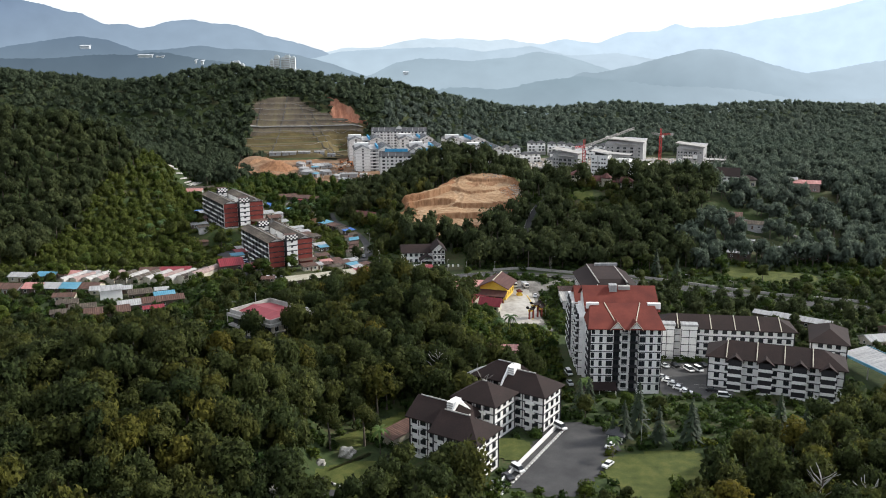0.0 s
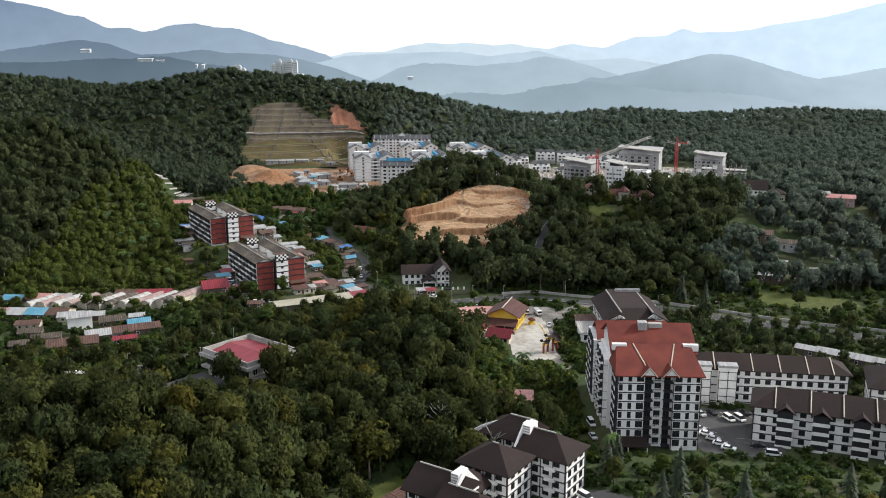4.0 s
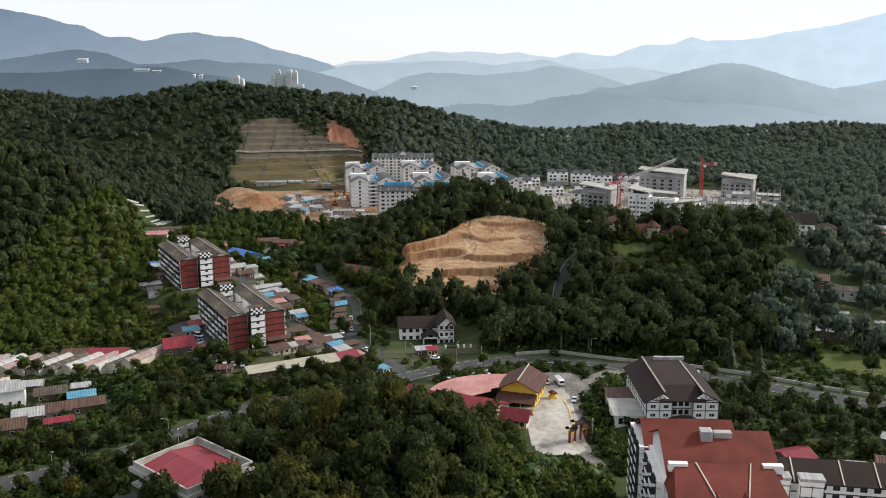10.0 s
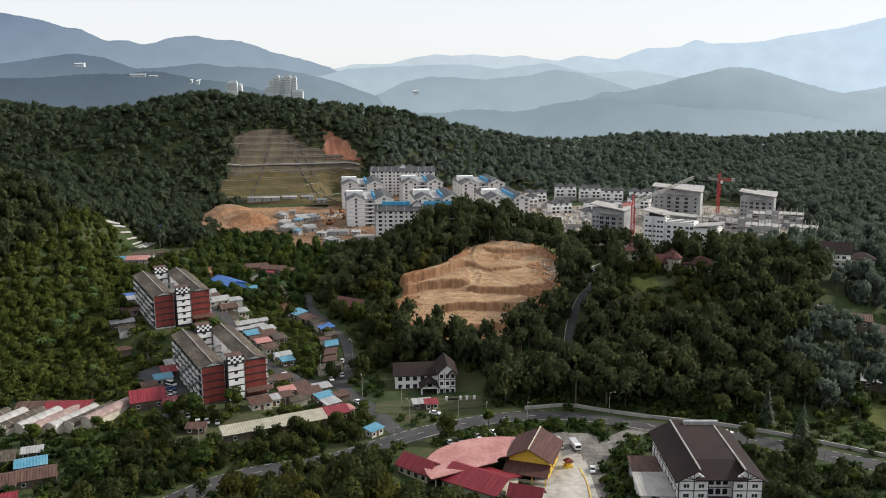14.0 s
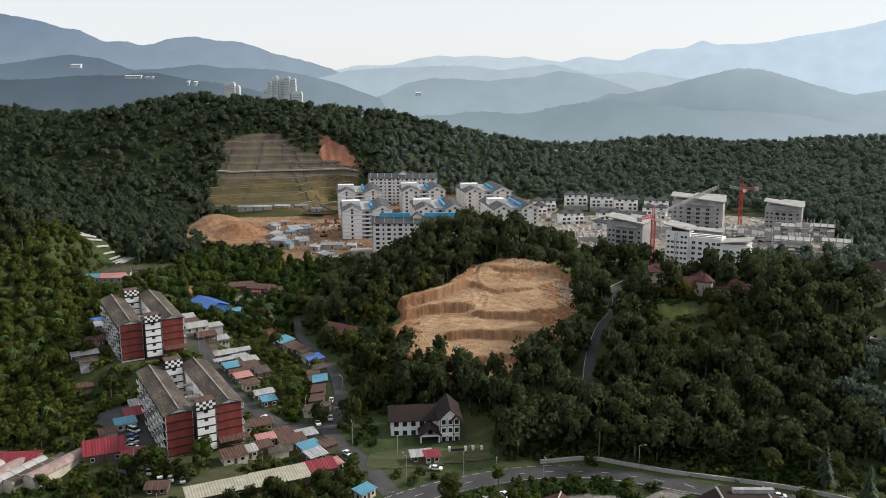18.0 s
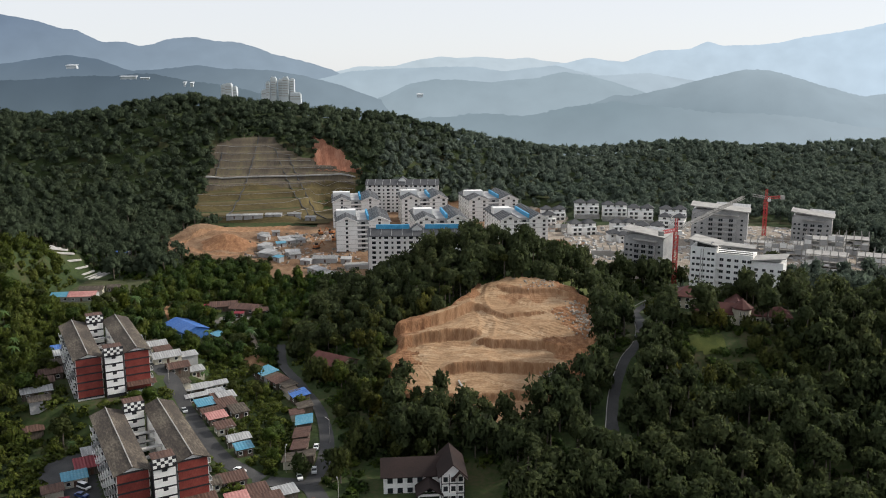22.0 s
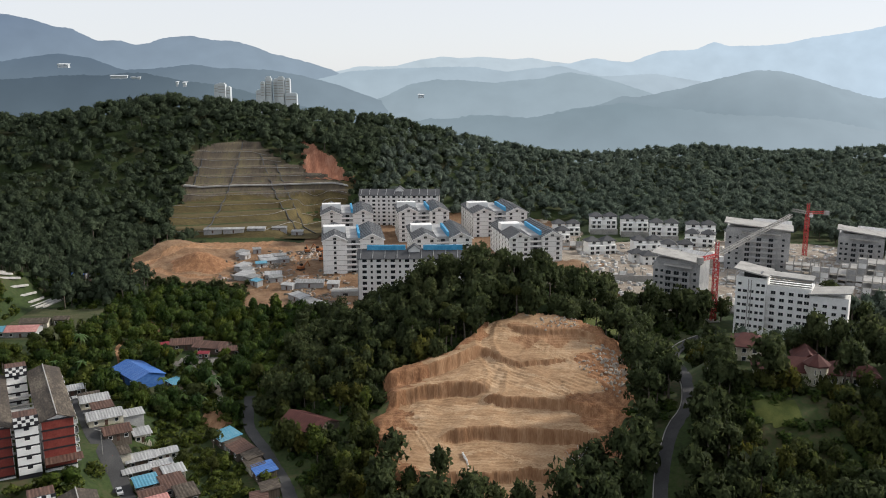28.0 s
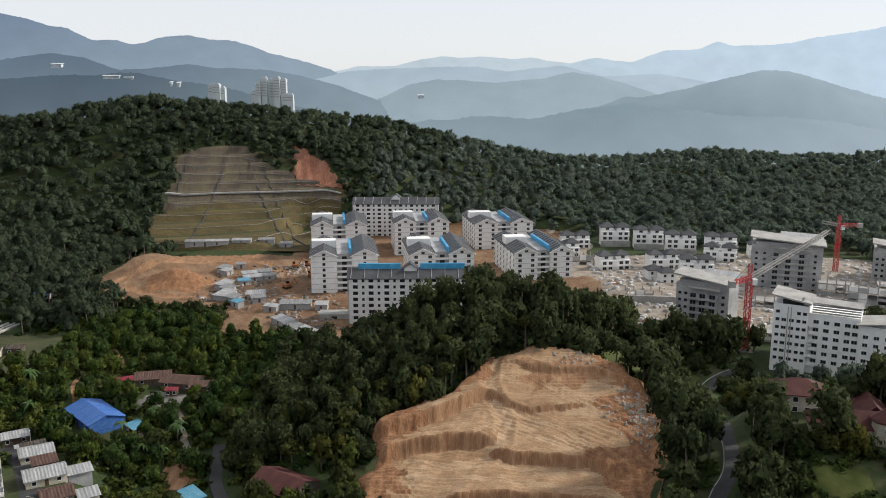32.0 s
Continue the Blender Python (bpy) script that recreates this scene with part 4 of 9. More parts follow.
def end_parapet(t, x, hy, top, rise, side):
    """A white gable wall that stands above the roofs, with a louvred tank housing behind its peak."""
    g = Geo()
    prof = [(-hy - 0.4, top - 1.2), (hy + 0.4, top - 1.2), (hy + 0.4, top + 0.9), (1.2, top + rise + 1.3), (-1.2, top + rise + 1.3), (-hy - 0.4, top + 0.9)]
    n = len(prof)
    g.v = [(x + o, y, z) for o in (-0.25, 0.25) for y, z in prof]
    g.f = [tuple(range(n))[::-1], tuple(range(n, 2 * n))] + [(i, (i + 1) % n, (i + 1) % n + n, i + n) for i in range(n)]
    w = part("gable_parapet", g, M_WHITE, t, "weathered white gable parapet")
    part("opening", Geo().box(x - 0.3, -3.2, top + 0.5, x + 0.3, -1.8, top + 2.0), M_DARK, w)
    x0, x1 = sorted((x + side * 0.3, x + side * 2.4))
    h = part("water_tank_house", Geo().box(x0, -2.2, top + 2.0, x1, 2.2, top + rise + 1.2), M_WHITE, t, "white louvred roof tank housing")
    for k in range(4):
        part("louvre", Geo().box(x0 + 0.1, -2.26, top + 3.0 + k * 0.7, x1 - 0.1, -2.2, top + 3.3 + k * 0.7), M_CONCRETE, h)


for cx, cy, hx, hy, fl, ends, lab, para in (
        (-1.3, 234.5, 6.2, 5.8, 4, (False, False), "white half-timbered apartment house with dark brown gable roof", 1),
        (6.2, 223.3, 7.0, 5.8, 4, (False, True), "white half-timbered apartment house beside the lower car park", 0),
        (12.6, 248.6, 7.0, 6.2, 4, (True, True), "white half-timbered apartment house behind the courtyard lawn", 0),
        (27.6, 255.2, 7.2, 5.8, 4, (False, True), "white half-timbered apartment house with hipped brown roof", -1),
        (18.6, 266.4, 6.6, 5.6, 4, (True, False), "dark-roofed white apartment house below the knoll", 0),
        (4.6, 241.2, 4.6, 4.4, 3, (True, True), "lower half-timbered link house with brown roof", 0)):
    t = timber_house(cx, cy, 2, WING, hx, hy, fl, lab, None, 4.4, ends, (-4.6, -1.6, 1.6, 4.6) if hx > 5 else (-2, 2), (-3.4, 0, 3.4))
    if para:
        end_parapet(t, para * (hx + 0.4), hy, fl * 2.9, 4.4, -para)
    if fl == 4:
        for k in range(4):
            for x in (-hx * 0.5, hx * 0.42):
                b = part("balcony", Geo().box(x - 1.5, -hy - 1.1, k * 2.9 - 0.1, x + 1.5, -hy - 0.1, k * 2.9 + 0.12).box(x - 1.5, -hy - 1.1, k * 2.9 + 0.12, x + 1.5, -hy - 1.0, k * 2.9 + 1.05), M_WHITE, t)
        for q in np.linspace(-hx, hx, 5):
            part("upright", Geo().box(q - 0.12, -hy - 0.12, 0, q + 0.12, -hy - 0.02, fl * 2.9), M_TIMBER, t)
        part("ridge_cap", bar(Geo(), (-hx + (hy if ends[0] else 0), 0, fl * 2.9 + 4.62), (hx - (hy if ends[1] else 0), 0, fl * 2.9 + 4.62), 0.16), M_CONCRETE, t)
# white wall with a bowed top behind the houses
bw = thing("bowed_wall", "tall white wall with a bowed top and black uprights", "wall", 8, 268.5, 2, 0, kind="structure")
g = Geo()
rows = []
for k in range(13):
    u = k / 12
    rows.append((-6.5 + 12.8 * u, 2.2 * math.sin(math.pi * u) - 1.0 * u, 5.0 + 9.0 * u ** 0.75))
g.v = [(x, y + o, z) for o in (0, 0.4) for x, y, h in rows for z in (-2.0, h)]
g.f = [(2 * k, 2 * k + 2, 2 * k + 3, 2 * k + 1) for k in range(12)] + [(26 + 2 * k + 1, 26 + 2 * k + 3, 26 + 2 * k + 2, 26 + 2 * k) for k in range(12)] + [(2 * k + 1, 2 * k + 3, 26 + 2 * k + 3, 26 + 2 * k + 1) for k in range(12)]
part("wall", g, M_WHITE, bw, "weathered white plaster wall")
for k in range(0, 13, 2):
    x, y, h = rows[k]
    part("upright", Geo().box(x - 0.15, y - 0.1, 0, x + 0.15, y - 0.02, h - 0.6), M_TIMBER, bw)
footprint(8, 268.5, 0, 7, 3, 1)
t = thing("courtyard_wall", "low white boundary wall beside the car park", "wall", 25, 232, 2, LOW, kind="structure")
part("wall", Geo().box(-26, -0.2, -1.5, 22, 0.2, 1.2), M_WHITE, t)
part("kerb", Geo().box(-26, -2.6, -1, 22, -2.2, 0.35), M_CONCRETE, t)
kerb_w = cached("kerb_white", lambda: Geo().box(0, 0, 0, 0.9, 0.3, 0.3).mesh("kerb_block", M_WHITE))
for k in range(26):
    part("kerb_block", kerb_w, None, t, at=pose(-25.5 + k * 1.8, -3.0, 0.05))

tr = LOW - 90
for x, y, label in ((-3, 254, "brown shed roof beside the grass bank"), (-13, 244, "rusty brown lean-to roof beside the flats")):
    s = thing("shed", label, "shed", x, y, ground_z(x, y), 52)
    footprint(x, y, 52, 6, 3, 1)
    part("wall", Geo().box(-6.5, -2.4, -1.5, 6.5, 2.4, 2.4), M_CREAM, s)
    part("roof", corrugated(-7, 7, -3, 3, 2.3, 3.3), M_RUST, s)
for k, (x, y, w) in enumerate(((22, 300, 5.0), )):
    s = thing("pavilion", "open pavilion with a faded pinkish flat roof", "pavilion", x, y, ground_z(x, y), -4)
    footprint(x, y, 0, 5, 4, 2)
    part("roof", corrugated(-5.5, 5.5, -4, 4, 4.2, 4.9), M_METAL_P, s)
    for a in (-4.8, 4.8):
        for b in (-3.4, 3.4):
            part("post", Geo().box(a - 0.12, b - 0.12, -3, a + 0.12, b + 0.12, 4.3), M_CONCRETE, s)

# right-hand ranges round the hotel car park
RB = timber_house(117, 289, -1, -21, 22, 6.8, 4, "long white half-timbered range with hipped brown roof", None, 4.4, (True, True),
                  (-19, -15.5, -12, -8, -4, 0, 4, 8, 12, 15.5, 19), (-3.8, 0, 3.8), group="hotel ranges")
for x in (-13, -3, 8, 17):
    bay = Geo().box(x - 2.2, -8.6, -2, x + 2.2, -6.8, 11.6)
    bp = part("bay", bay, M_TIMBER, RB, "dark stair bay with balconies")
    d = Geo()
    gable(d, x - 2.6, x + 2.6, -9.0, -2.0, 11.5, 1.9, "y", 0.4)
    part("bay_roof", d, M_ROOF_BROWN, bp)
    for k in range(4):
        g = Geo().box(x - 2.4, -9.3, k * 2.9 - 0.1, x + 2.4, -8.6, k * 2.9 + 0.12).box(x - 2.4, -9.3, k * 2.9 + 0.12, x + 2.4, -9.2, k * 2.9 + 1.0)
        part("balcony", g, M_WHITE, bp)
for x in (-16, -6, 3, 12):
    g = Geo()
    bar(g, (x, -7.6, 12.1), (x, 0, 16.3), 0.16)
    part("ridge_strip", g, M_CREAM, RB)
RC = timber_house(110, 326, -1, -9, 26, 6.2, 4, "long white hotel range behind the car park", None, 3.8, (True, True),
                  tuple(np.linspace(-10, 24, 11)), (-3.5, 0, 3.5), group="hotel ranges")
for x in (-22, -13.5):
    g = Geo().box(x - 3.0, -9.2, -2, x + 3.0, -6.2, 13.2)
    bp = part("stair_tower", g, M_WHITE, RC, "white stair tower with black grid bands")
    for k in range(5):
        part("timber_band", Geo().box(x - 3.05, -9.3, k * 2.9 - 0.1, x + 3.05, -9.2, k * 2.9 + 0.12), M_TIMBER, bp)
    for q in (-3.05, -0.1, 2.85):
        part("timber_upright", Geo().box(x + q, -9.33, 0, x + q + 0.2, -9.3, 12), M_TIMBER, bp)
    part("tower_cap", Geo().box(x - 3.2, -9.5, 13.2, x + 3.2, -5.5, 14.0), M_METAL_W, bp)
for x in (-17.5, -5, 4, 13, 21):
    g = Geo()
    bar(g, (x, -7.2, 11.9), (x, 0, 15.6), 0.16)
    part("ridge_strip", g, M_CREAM, RC)
timber_house(146, 312, -1, 68, 10, 6, 4, "white half-timbered end range with brown roof", None, 3.8, (True, True), (-6, -2, 2, 6), (-3, 0, 3), group="hotel ranges")

# car-port roof east of the ranges
cp = thing("carport", "large blue and white metal roof on steel posts", "canopy", 165, 294, -1.5, -75)
footprint(165, 294, -75, 18, 11)
part("roof", corrugated(-18, 18, -11, 0, 6.8, 8.2), M_METAL_W, cp)
part("roof", corrugated(-18, 18, 0.2, 2.2, 8.4, 7.6), M_METAL_C, cp, "blue ridge sheet")
part("fascia", Geo().box(-18.2, -11.4, 5.9, 18.2, -11.1, 6.9), M_METAL_C, cp)
for a in (-16, -5, 6, 16):
    for b in (-10, 0):
        part("post", Geo().box(a - 0.15, b - 0.15, -3, a + 0.15, b + 0.15, 7), M_CONCRETE, cp)

# ---- the half-timbered hall by the road ----
def hall():
    t = thing("hotel_hall", "three-storey half-timbered building with dark brown roof", "building", 77, 379, 1, 0)
    footprint(77, 396, 0, 12, 18, 3)
    top, st = 9.4, 3.0
    part("wall", Geo().box(-12, 0, -2, -3.4, 33, top).box(3.4, 0, -2, 12, 33, top).box(-3.4, 2.2, -2, 3.4, 33, top), M_WHITE, t)
    g = Geo()
    for k in range(4):
        z = k * st - 0.1
        for a, b in ((-12.05, -3.35), (3.35, 12.05)):
            g.box(a, -0.09, z, b, 0, z + 0.28)
        g.box(-12.09, 0, z, -12, 33, z + 0.28), g.box(-3.4, 2.1, z, 3.4, 2.2, z + 0.28)
    for x in (-12.05, -7.7, -3.6, 3.4, 7.5, 11.85):
        g.box(x, -0.1, 0, x + 0.22, 0, top)
    for y in np.linspace(0, 32.8, 10):
        g.box(-12.1, y, 0, -12, y + 0.22, top)
    part("timber_frame", g, M_TIMBER, t, "black timber framing")
    sills = [k * st + 1.0 for k in range(3)]
    windows(t, "f", 0, (-9.8, -5.5, 5.5, 9.8), sills, 1.6, 1.1, M_WHITE)
    windows(t, "f", -2.2, (-2, 0, 2), sills, 1.2, 1.5, M_TIMBER)
    windows(t, "l", 12, tuple(-y for y in np.linspace(3, 30, 8)), sills, 1.3, 1.1, M_WHITE)
    part("roof_slope", Geo().slab([(-13.2, -1.2, top - 0.2), (-6.2, -1.2, top + 3.6), (-6.2, 34, top + 3.6), (-13.2, 34, top - 0.2)], 0.3), M_ROOF_BROWN, t, "dark brown weathered roof slope")
    part("roof_slope", Geo().slab([(6.2, -1.2, top + 3.6), (13.2, -1.2, top - 0.2), (13.2, 34, top - 0.2), (6.2, 34, top + 3.6)], 0.3), M_ROOF_BROWN, t, "dark brown weathered roof slope")
    part("roof_slope", Geo().slab([(-6.2, 6, top + 3.6), (6.2, 6, top + 3.6), (6.2, 34, top + 3.9), (-6.2, 34, top + 3.9)], 0.3), M_ROOF_BROWN, t, "dark brown weathered roof slope")
    part("roof_slope", Geo().slab([(-7.5, -1.0, top + 0.4), (7.5, -1.0, top + 0.4), (6.2, 6, top + 3.6), (-6.2, 6, top + 3.6)], 0.3), M_ROOF_BROWN, t, "dark brown weathered roof slope")
    for s in (-1, 1):
        g = Geo().add([(s * 12, -0.02, top), (s * 3.4, -0.02, top), (s * 7.2, -0.02, top + 2.6), (s * 12, 0.6, top), (s * 3.4, 0.6, top), (s * 7.2, 0.6, top + 2.6)],
                      [(0, 1, 2), (5, 4, 3), (0, 3, 4, 1), (1, 4, 5, 2), (2, 5, 3, 0)])
        gb = part("gable_face", g, M_WHITE, t)
        f = Geo()
        for k in range(5):
            a = radians(20 + 35 * k)
            bar(f, (s * 7.6, -0.08, top + 0.1), (s * 7.6 + 3.4 * math.cos(a), -0.08, top + 0.1 + 1.7 * math.sin(a)), 0.1)
        part("fan_timbers", f, M_TIMBER, gb)
        p = Geo()
        bar(p, (s * 6.4, -1.2, top + 3.75), (s * 6.4, 34, top + 3.75), 0.22)
        part("ridge_cap", p, M_CONCRETE, t)
    part("roof_light", Geo().box(-3, 30, top + 3.8, 8, 31.4, top + 5.0), M_METAL_W, t, "long white ventilator on the roof")
    a = part("annexe", Geo().box(-22, 2, -2, -12.2, 14, 3.6), M_WHITE, t, "single-storey white annexe")
    part("annexe_roof", corrugated(-22.6, -12.2, 1.2, 14.6, 3.7, 4.6), M_CONCRETE, a)
    windows(t, "f", -2, (-20, -17, -14), [0.4], 1.4, 2.2, M_WHITE)
    part("store", Geo().box(-21, 16, -2, -13, 27, 3.0), M_GREYWALL, t)
    part("store_roof", corrugated(-21.5, -12.4, 15.5, 27.5, 3.1, 3.8), M_RUST, t)
    part("porch_roof", hip(Geo(), -4, 4, -5, 0, 3.4, 2.2, 0.6), M_ROOF_BROWN, t)
    for x in (-3.6, 3.6):
        part("porch_post", Geo().box(x - 0.15, -4.6, -2, x + 0.15, -4.3, 3.4), M_TIMBER, t)


hall()

# ---- brick-red walk-up flats with chequered stair towers ----
def flats(x, y, z, turn, label):
    """Origin at the foot of the front stair tower; the two slabs run back along y."""
    t = thing("flats", label, "apartment block", x, y, z, turn, "walk-up flats")
    top, st, n = 14.6, 2.9, 5
    c, s = math.cos(radians(turn)), math.sin(radians(turn))
    footprint(x - 24 * s, y + 24 * c, turn, 14, 27, 2)
    for side in (-1, 1):
        a, b = (3.8, 12.6) if side > 0 else (-12.6, -3.8)
        slab = Geo().box(a, 2, -4, b, 50, top)
        gable_ends(slab, a, b, 2, 50, top, 1.5, "y")
        w = part("wall", slab, M_WHITE, t, "white side walls of one slab")
        r = Geo()
        gable(r, a, b, 2, 50, top + 0.05, 1.6, "y", 0.7, 0.18)
        part("roof", r, M_ASBESTOS, t, "weathered grey-brown cement sheet roof")
        cap = Geo()
        bar(cap, ((a + b) / 2, 1.3, top + 1.75), ((a + b) / 2, 50.7, top + 1.75), 0.14)
        part("ridge_cap", cap, M_CONCRETE, t)
        for k in range(n):
            part("end_panel", cached("end_panel", lambda: Geo().box(-4.2, 1.75, 0.35, 4.2, 2.0, st - 0.15).mesh("end_panel", M_REDWALL)), None, t, "dark red painted end wall panel", at=pose((a + b) / 2, 0, k * st))
        for k in range(n + 1):
            part("slab_edge", cached("slab_edge", lambda: Geo().box(-4.4, 1.7, -0.15, 4.4, 2.0, 0.28).mesh("slab_edge", M_TIMBER)), None, t, at=pose((a + b) / 2, 0, k * st))
        pos = b if side > 0 else -a
        for k in range(n):
            zz = k * st
            for j in range(8):
                yy = 5 + j * 5.8
                xo, xi = (b + 1.15, b) if side > 0 else (a - 1.15, a)
                g = Geo().box(min(xo, xi), yy - 1.5, zz - 0.1, max(xo, xi), yy + 1.5, zz + 0.1)
                xx = xo - 0.1 if side > 0 else xo
                g.box(xx, yy - 1.5, zz + 0.1, xx + 0.1, yy + 1.5, zz + 1.05)
                part("balcony", g, M_WHITE if (j + k) % 3 else M_GREYWALL, t)
            spots = [5 + j * 5.8 for j in range(8)]
            windows(t, "r" if side > 0 else "l", pos, [v if side > 0 else -v for v in spots], [zz + 0.25], 1.9, 2.0, M_TIMBER, pane=False)
            inner = -a if side > 0 else b
            windows(t, "l" if side > 0 else "r", inner, [(-v if side > 0 else v) for v in (12, 24, 36)], [zz + 0.9], 1.6, 1.2, M_WHITE, pane=False)
        # flat dark strips on the wall imitate the shade behind balconies
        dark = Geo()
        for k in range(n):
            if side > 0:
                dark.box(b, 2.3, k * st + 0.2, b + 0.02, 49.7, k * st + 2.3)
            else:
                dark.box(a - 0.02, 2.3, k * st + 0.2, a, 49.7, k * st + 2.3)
        part("recess_shade", dark, M_DARK, t, "dark strips painted as shade behind the balconies")
        if side > 0:
            part("awning", corrugated(a, b + 1.5, -1.6, 1.8, 2.6, 3.4), M_RUST, t)
    for y0 in (0, 47):
        tw = part("stair_tower", Geo().box(-3.1, y0, -4, 3.1, y0 + 5, top + 0.5), M_TIMBER, t, "dark stair tower between the slabs")
        for k in range(n):
            zz = k * st
            g = Geo().box(-3.0, y0 - 0.3, zz + 0.5, 3.0, y0, zz + 1.9).box(-3.0, y0 - 0.3, zz + 1.9, -0.7, y0, zz + 2.75).box(0.7, y0 - 0.3, zz + 1.9, 3.0, y0, zz + 2.75)
            part("white_panel", g, M_WHITE, tw, "white landing parapet")
        # chequered tank screen
        part("tank_screen", Geo().box(-3.3, y0 - 0.9, top + 0.6, 3.3, y0 - 0.6, top + 3.4), M_TIMBER, tw, "black and white chequered screen")
        sq = cached("check", lambda: Geo().box(0, -0.08, 0, 1.05, 0, 0.88).mesh("check_panel", M_WHITE))
        for i in range(6):
            for j in range(3):
                if (i + j) % 2 == 0:
                    part("check_panel", sq, None, tw, at=pose(-3.15 + i * 1.05, y0 - 0.9, top + 0.68 + j * 0.9))
        part("tank_roof", corrugated(-3.2, 3.2, y0 - 0.6, y0 + 4.5, top + 3.0, top + 3.3), M_RUST, tw)
        for q in (-2.2, 0, 2.2):
            tanks = Geo().tube([(q, y0 + 1.8, top + 0.5), (q, y0 + 1.8, top + 2.4), (q, y0 + 1.8, top + 2.8)], [0.85, 0.85, 0.3], 8)
            part("water_tank", tanks, M_TIMBER, tw)
    link = Geo()
    for k in range(1, n):
        for yy in (10, 22, 34):
            link.box(-3.8, yy, k * st - 0.15, 3.8, yy + 1.6, k * st + 0.1)
    part("link_bridge", link, M_CONCRETE, t)


flats(-83, 460, 2.0, 30.5, "five-storey brick-red flats with weathered roofs beside the lane")
flats(-124, 528, 11.5, 30.5, "five-storey brick-red flats on the upper terrace")


# ---- white house below the excavation ----
def white_house():
    t = thing("house", "large white house with steep dark brown gabled roofs", "house", -6, 474, -1, 6)
    footprint(-8, 476, 0, 18, 15, 3)
    part("wall", Geo().box(0, 0, -2, 7, 14, 9), M_WHITE, t, "white three-storey gabled wing")
    part("wall", Geo().box(-17, 6, -2, 0, 16, 6.6), M_WHITE, t, "white two-storey main wing")
    g = Geo()
    gable_ends(g, 0, 7, 0, 14, 9, 3.2, "y"), gable_ends(g, -17, 0, 6, 16, 6.6, 3.0, "x")
    part("gable_wall", g, M_WHITE, t)
    r = Geo()
    gable(r, 0, 7, 0, 14, 9.1, 3.3, "y", 0.9)
    gable(r, -17, 0, 6, 16, 6.7, 3.3, "x", 0.9)
    gable(r, 3.6, 7.4, -1.2, 4, 8.2, 2.0, "y", 0.5)
    part("roof", r, M_ROOF_BROWN, t, "steep dark brown tiled roof")
    b = Geo()
    for x in (0, 2.3, 4.6, 6.8):
        b.box(x, -0.1, -1, x + 0.2, 0, 9)
    b.box(0, -0.1, 2.8, 7, 0, 3.05), b.box(0, -0.1, 5.9, 7, 0, 6.15)
    part("timber_frame", b, M_TIMBER, t, "black timber framing")
    windows(t, "f", 0, (1.3, 3.6, 5.8), [0.6, 3.8, 6.8], 1.1, 1.3, M_TIMBER)
    windows(t, "f", -6, (-15, -12, -9, -6, -3), [0.8, 4.0], 1.4, 1.4, M_TIMBER)
    windows(t, "r", 7, (3, 7, 11), [0.6, 3.8, 6.8], 1.1, 1.3, M_TIMBER)
    part("balcony", Geo().box(0.6, -1.6, 2.9, 4.2, 0, 3.1).box(0.6, -1.6, 3.1, 4.2, -1.5, 4.0), M_WHITE, t)
    po = Geo()
    gable(po, -7, 0, -1, 6, 3.4, 2.4, "y", 0.6)
    part("porch_roof", po, M_ROOF_BROWN, t)
    arch = Geo()
    for x in (-7, -0.6):
        arch.box(x, -1.2, -2, x + 0.5, -0.7, 3.4)
    arch.box(-7, -1.2, 2.8, 0, -0.7, 3.4)
    part("porch_arch", arch, M_WHITE, t)
    for x in (2, 7.5, 10, 13):
        part("gate_pillar", Geo().box(x, -9, -1, x + 0.8, -8.2, 2.2), M_WHITE, t)
    part("gate", Geo().box(2.8, -8.7, -0.5, 7.5, -8.6, 1.5), M_TIMBER, t)


white_house()


# ---- red-carpet-roofed building on the left knoll ----
def pink_building():
    t = thing("civic_building", "square concrete building with a sunken dark pink roof", "building", -64, 306.5, 14.5, -39)
    footprint(-64, 306, -39, 12.5, 10.5, 0.8)
    hx, hy, h = 11.5, 9.5, 9.5
    part("wall", Geo().box(-hx + 1, -hy + 1, -6, hx - 1, hy - 1, 7.2), M_CREAM, t, "stained cream lower walls")
    e = Geo()
    for z0, z1, o in ((3.2, 3.9, 0.6), (7.0, 8.0, 0.9)):
        e.box(-hx - o, -hy - o, z0, hx + o, hy + o, z1)
    part("eaves_slab", e, M_CONCRETE, t, "broad weathered concrete eaves")
    p = Geo()
    for a, b, c, d in ((-hx, -hy, hx, -hy + 0.5), (-hx, hy - 0.5, hx, hy), (-hx, -hy + 0.5, -hx + 0.5, hy - 0.5), (hx - 0.5, -hy + 0.5, hx, hy - 0.5)):
        p.box(a, b, 8.0, c, d, h)
    part("parapet", p, M_CONCRETE, t, "streaked pale parapet")
    r = Geo()
    gable(r, -hx + 1.4, hx - 1.4, -hy + 1.2, hy - 1.2, 8.1, 1.2, "x", 0.0, 0.12)
    part("roof", r, M_METAL_R, t, "dark pink metal roof within the parapet")
    for x in np.linspace(-9, 9, 5):
        a = Geo().box(x - 1.5, -hy + 0.6, 4.2, x + 1.5, -hy + 1.05, 6.6)
        part("arched_opening", a, M_DARK, t)
    windows(t, "f", hy - 1, (-8, -4, 0, 4, 8), [0.3], 1.6, 1.8, M_WHITE, pane=False)
    windows(t, "l", hx - 1, (-6, -2, 2, 6), [0.3, 4.4], 1.6, 1.8, M_WHITE, pane=False)
    windows(t, "r", hx - 1, (-6, -2, 2, 6), [0.3, 4.4], 1.6, 1.8, M_WHITE, pane=False)


pink_building()
yard = thing("annexe", "dark flat-roofed annexe with a blue awning", "building", -78, 296, 12.5, -39)
footprint(-78, 296, -39, 8, 7, 0.5)
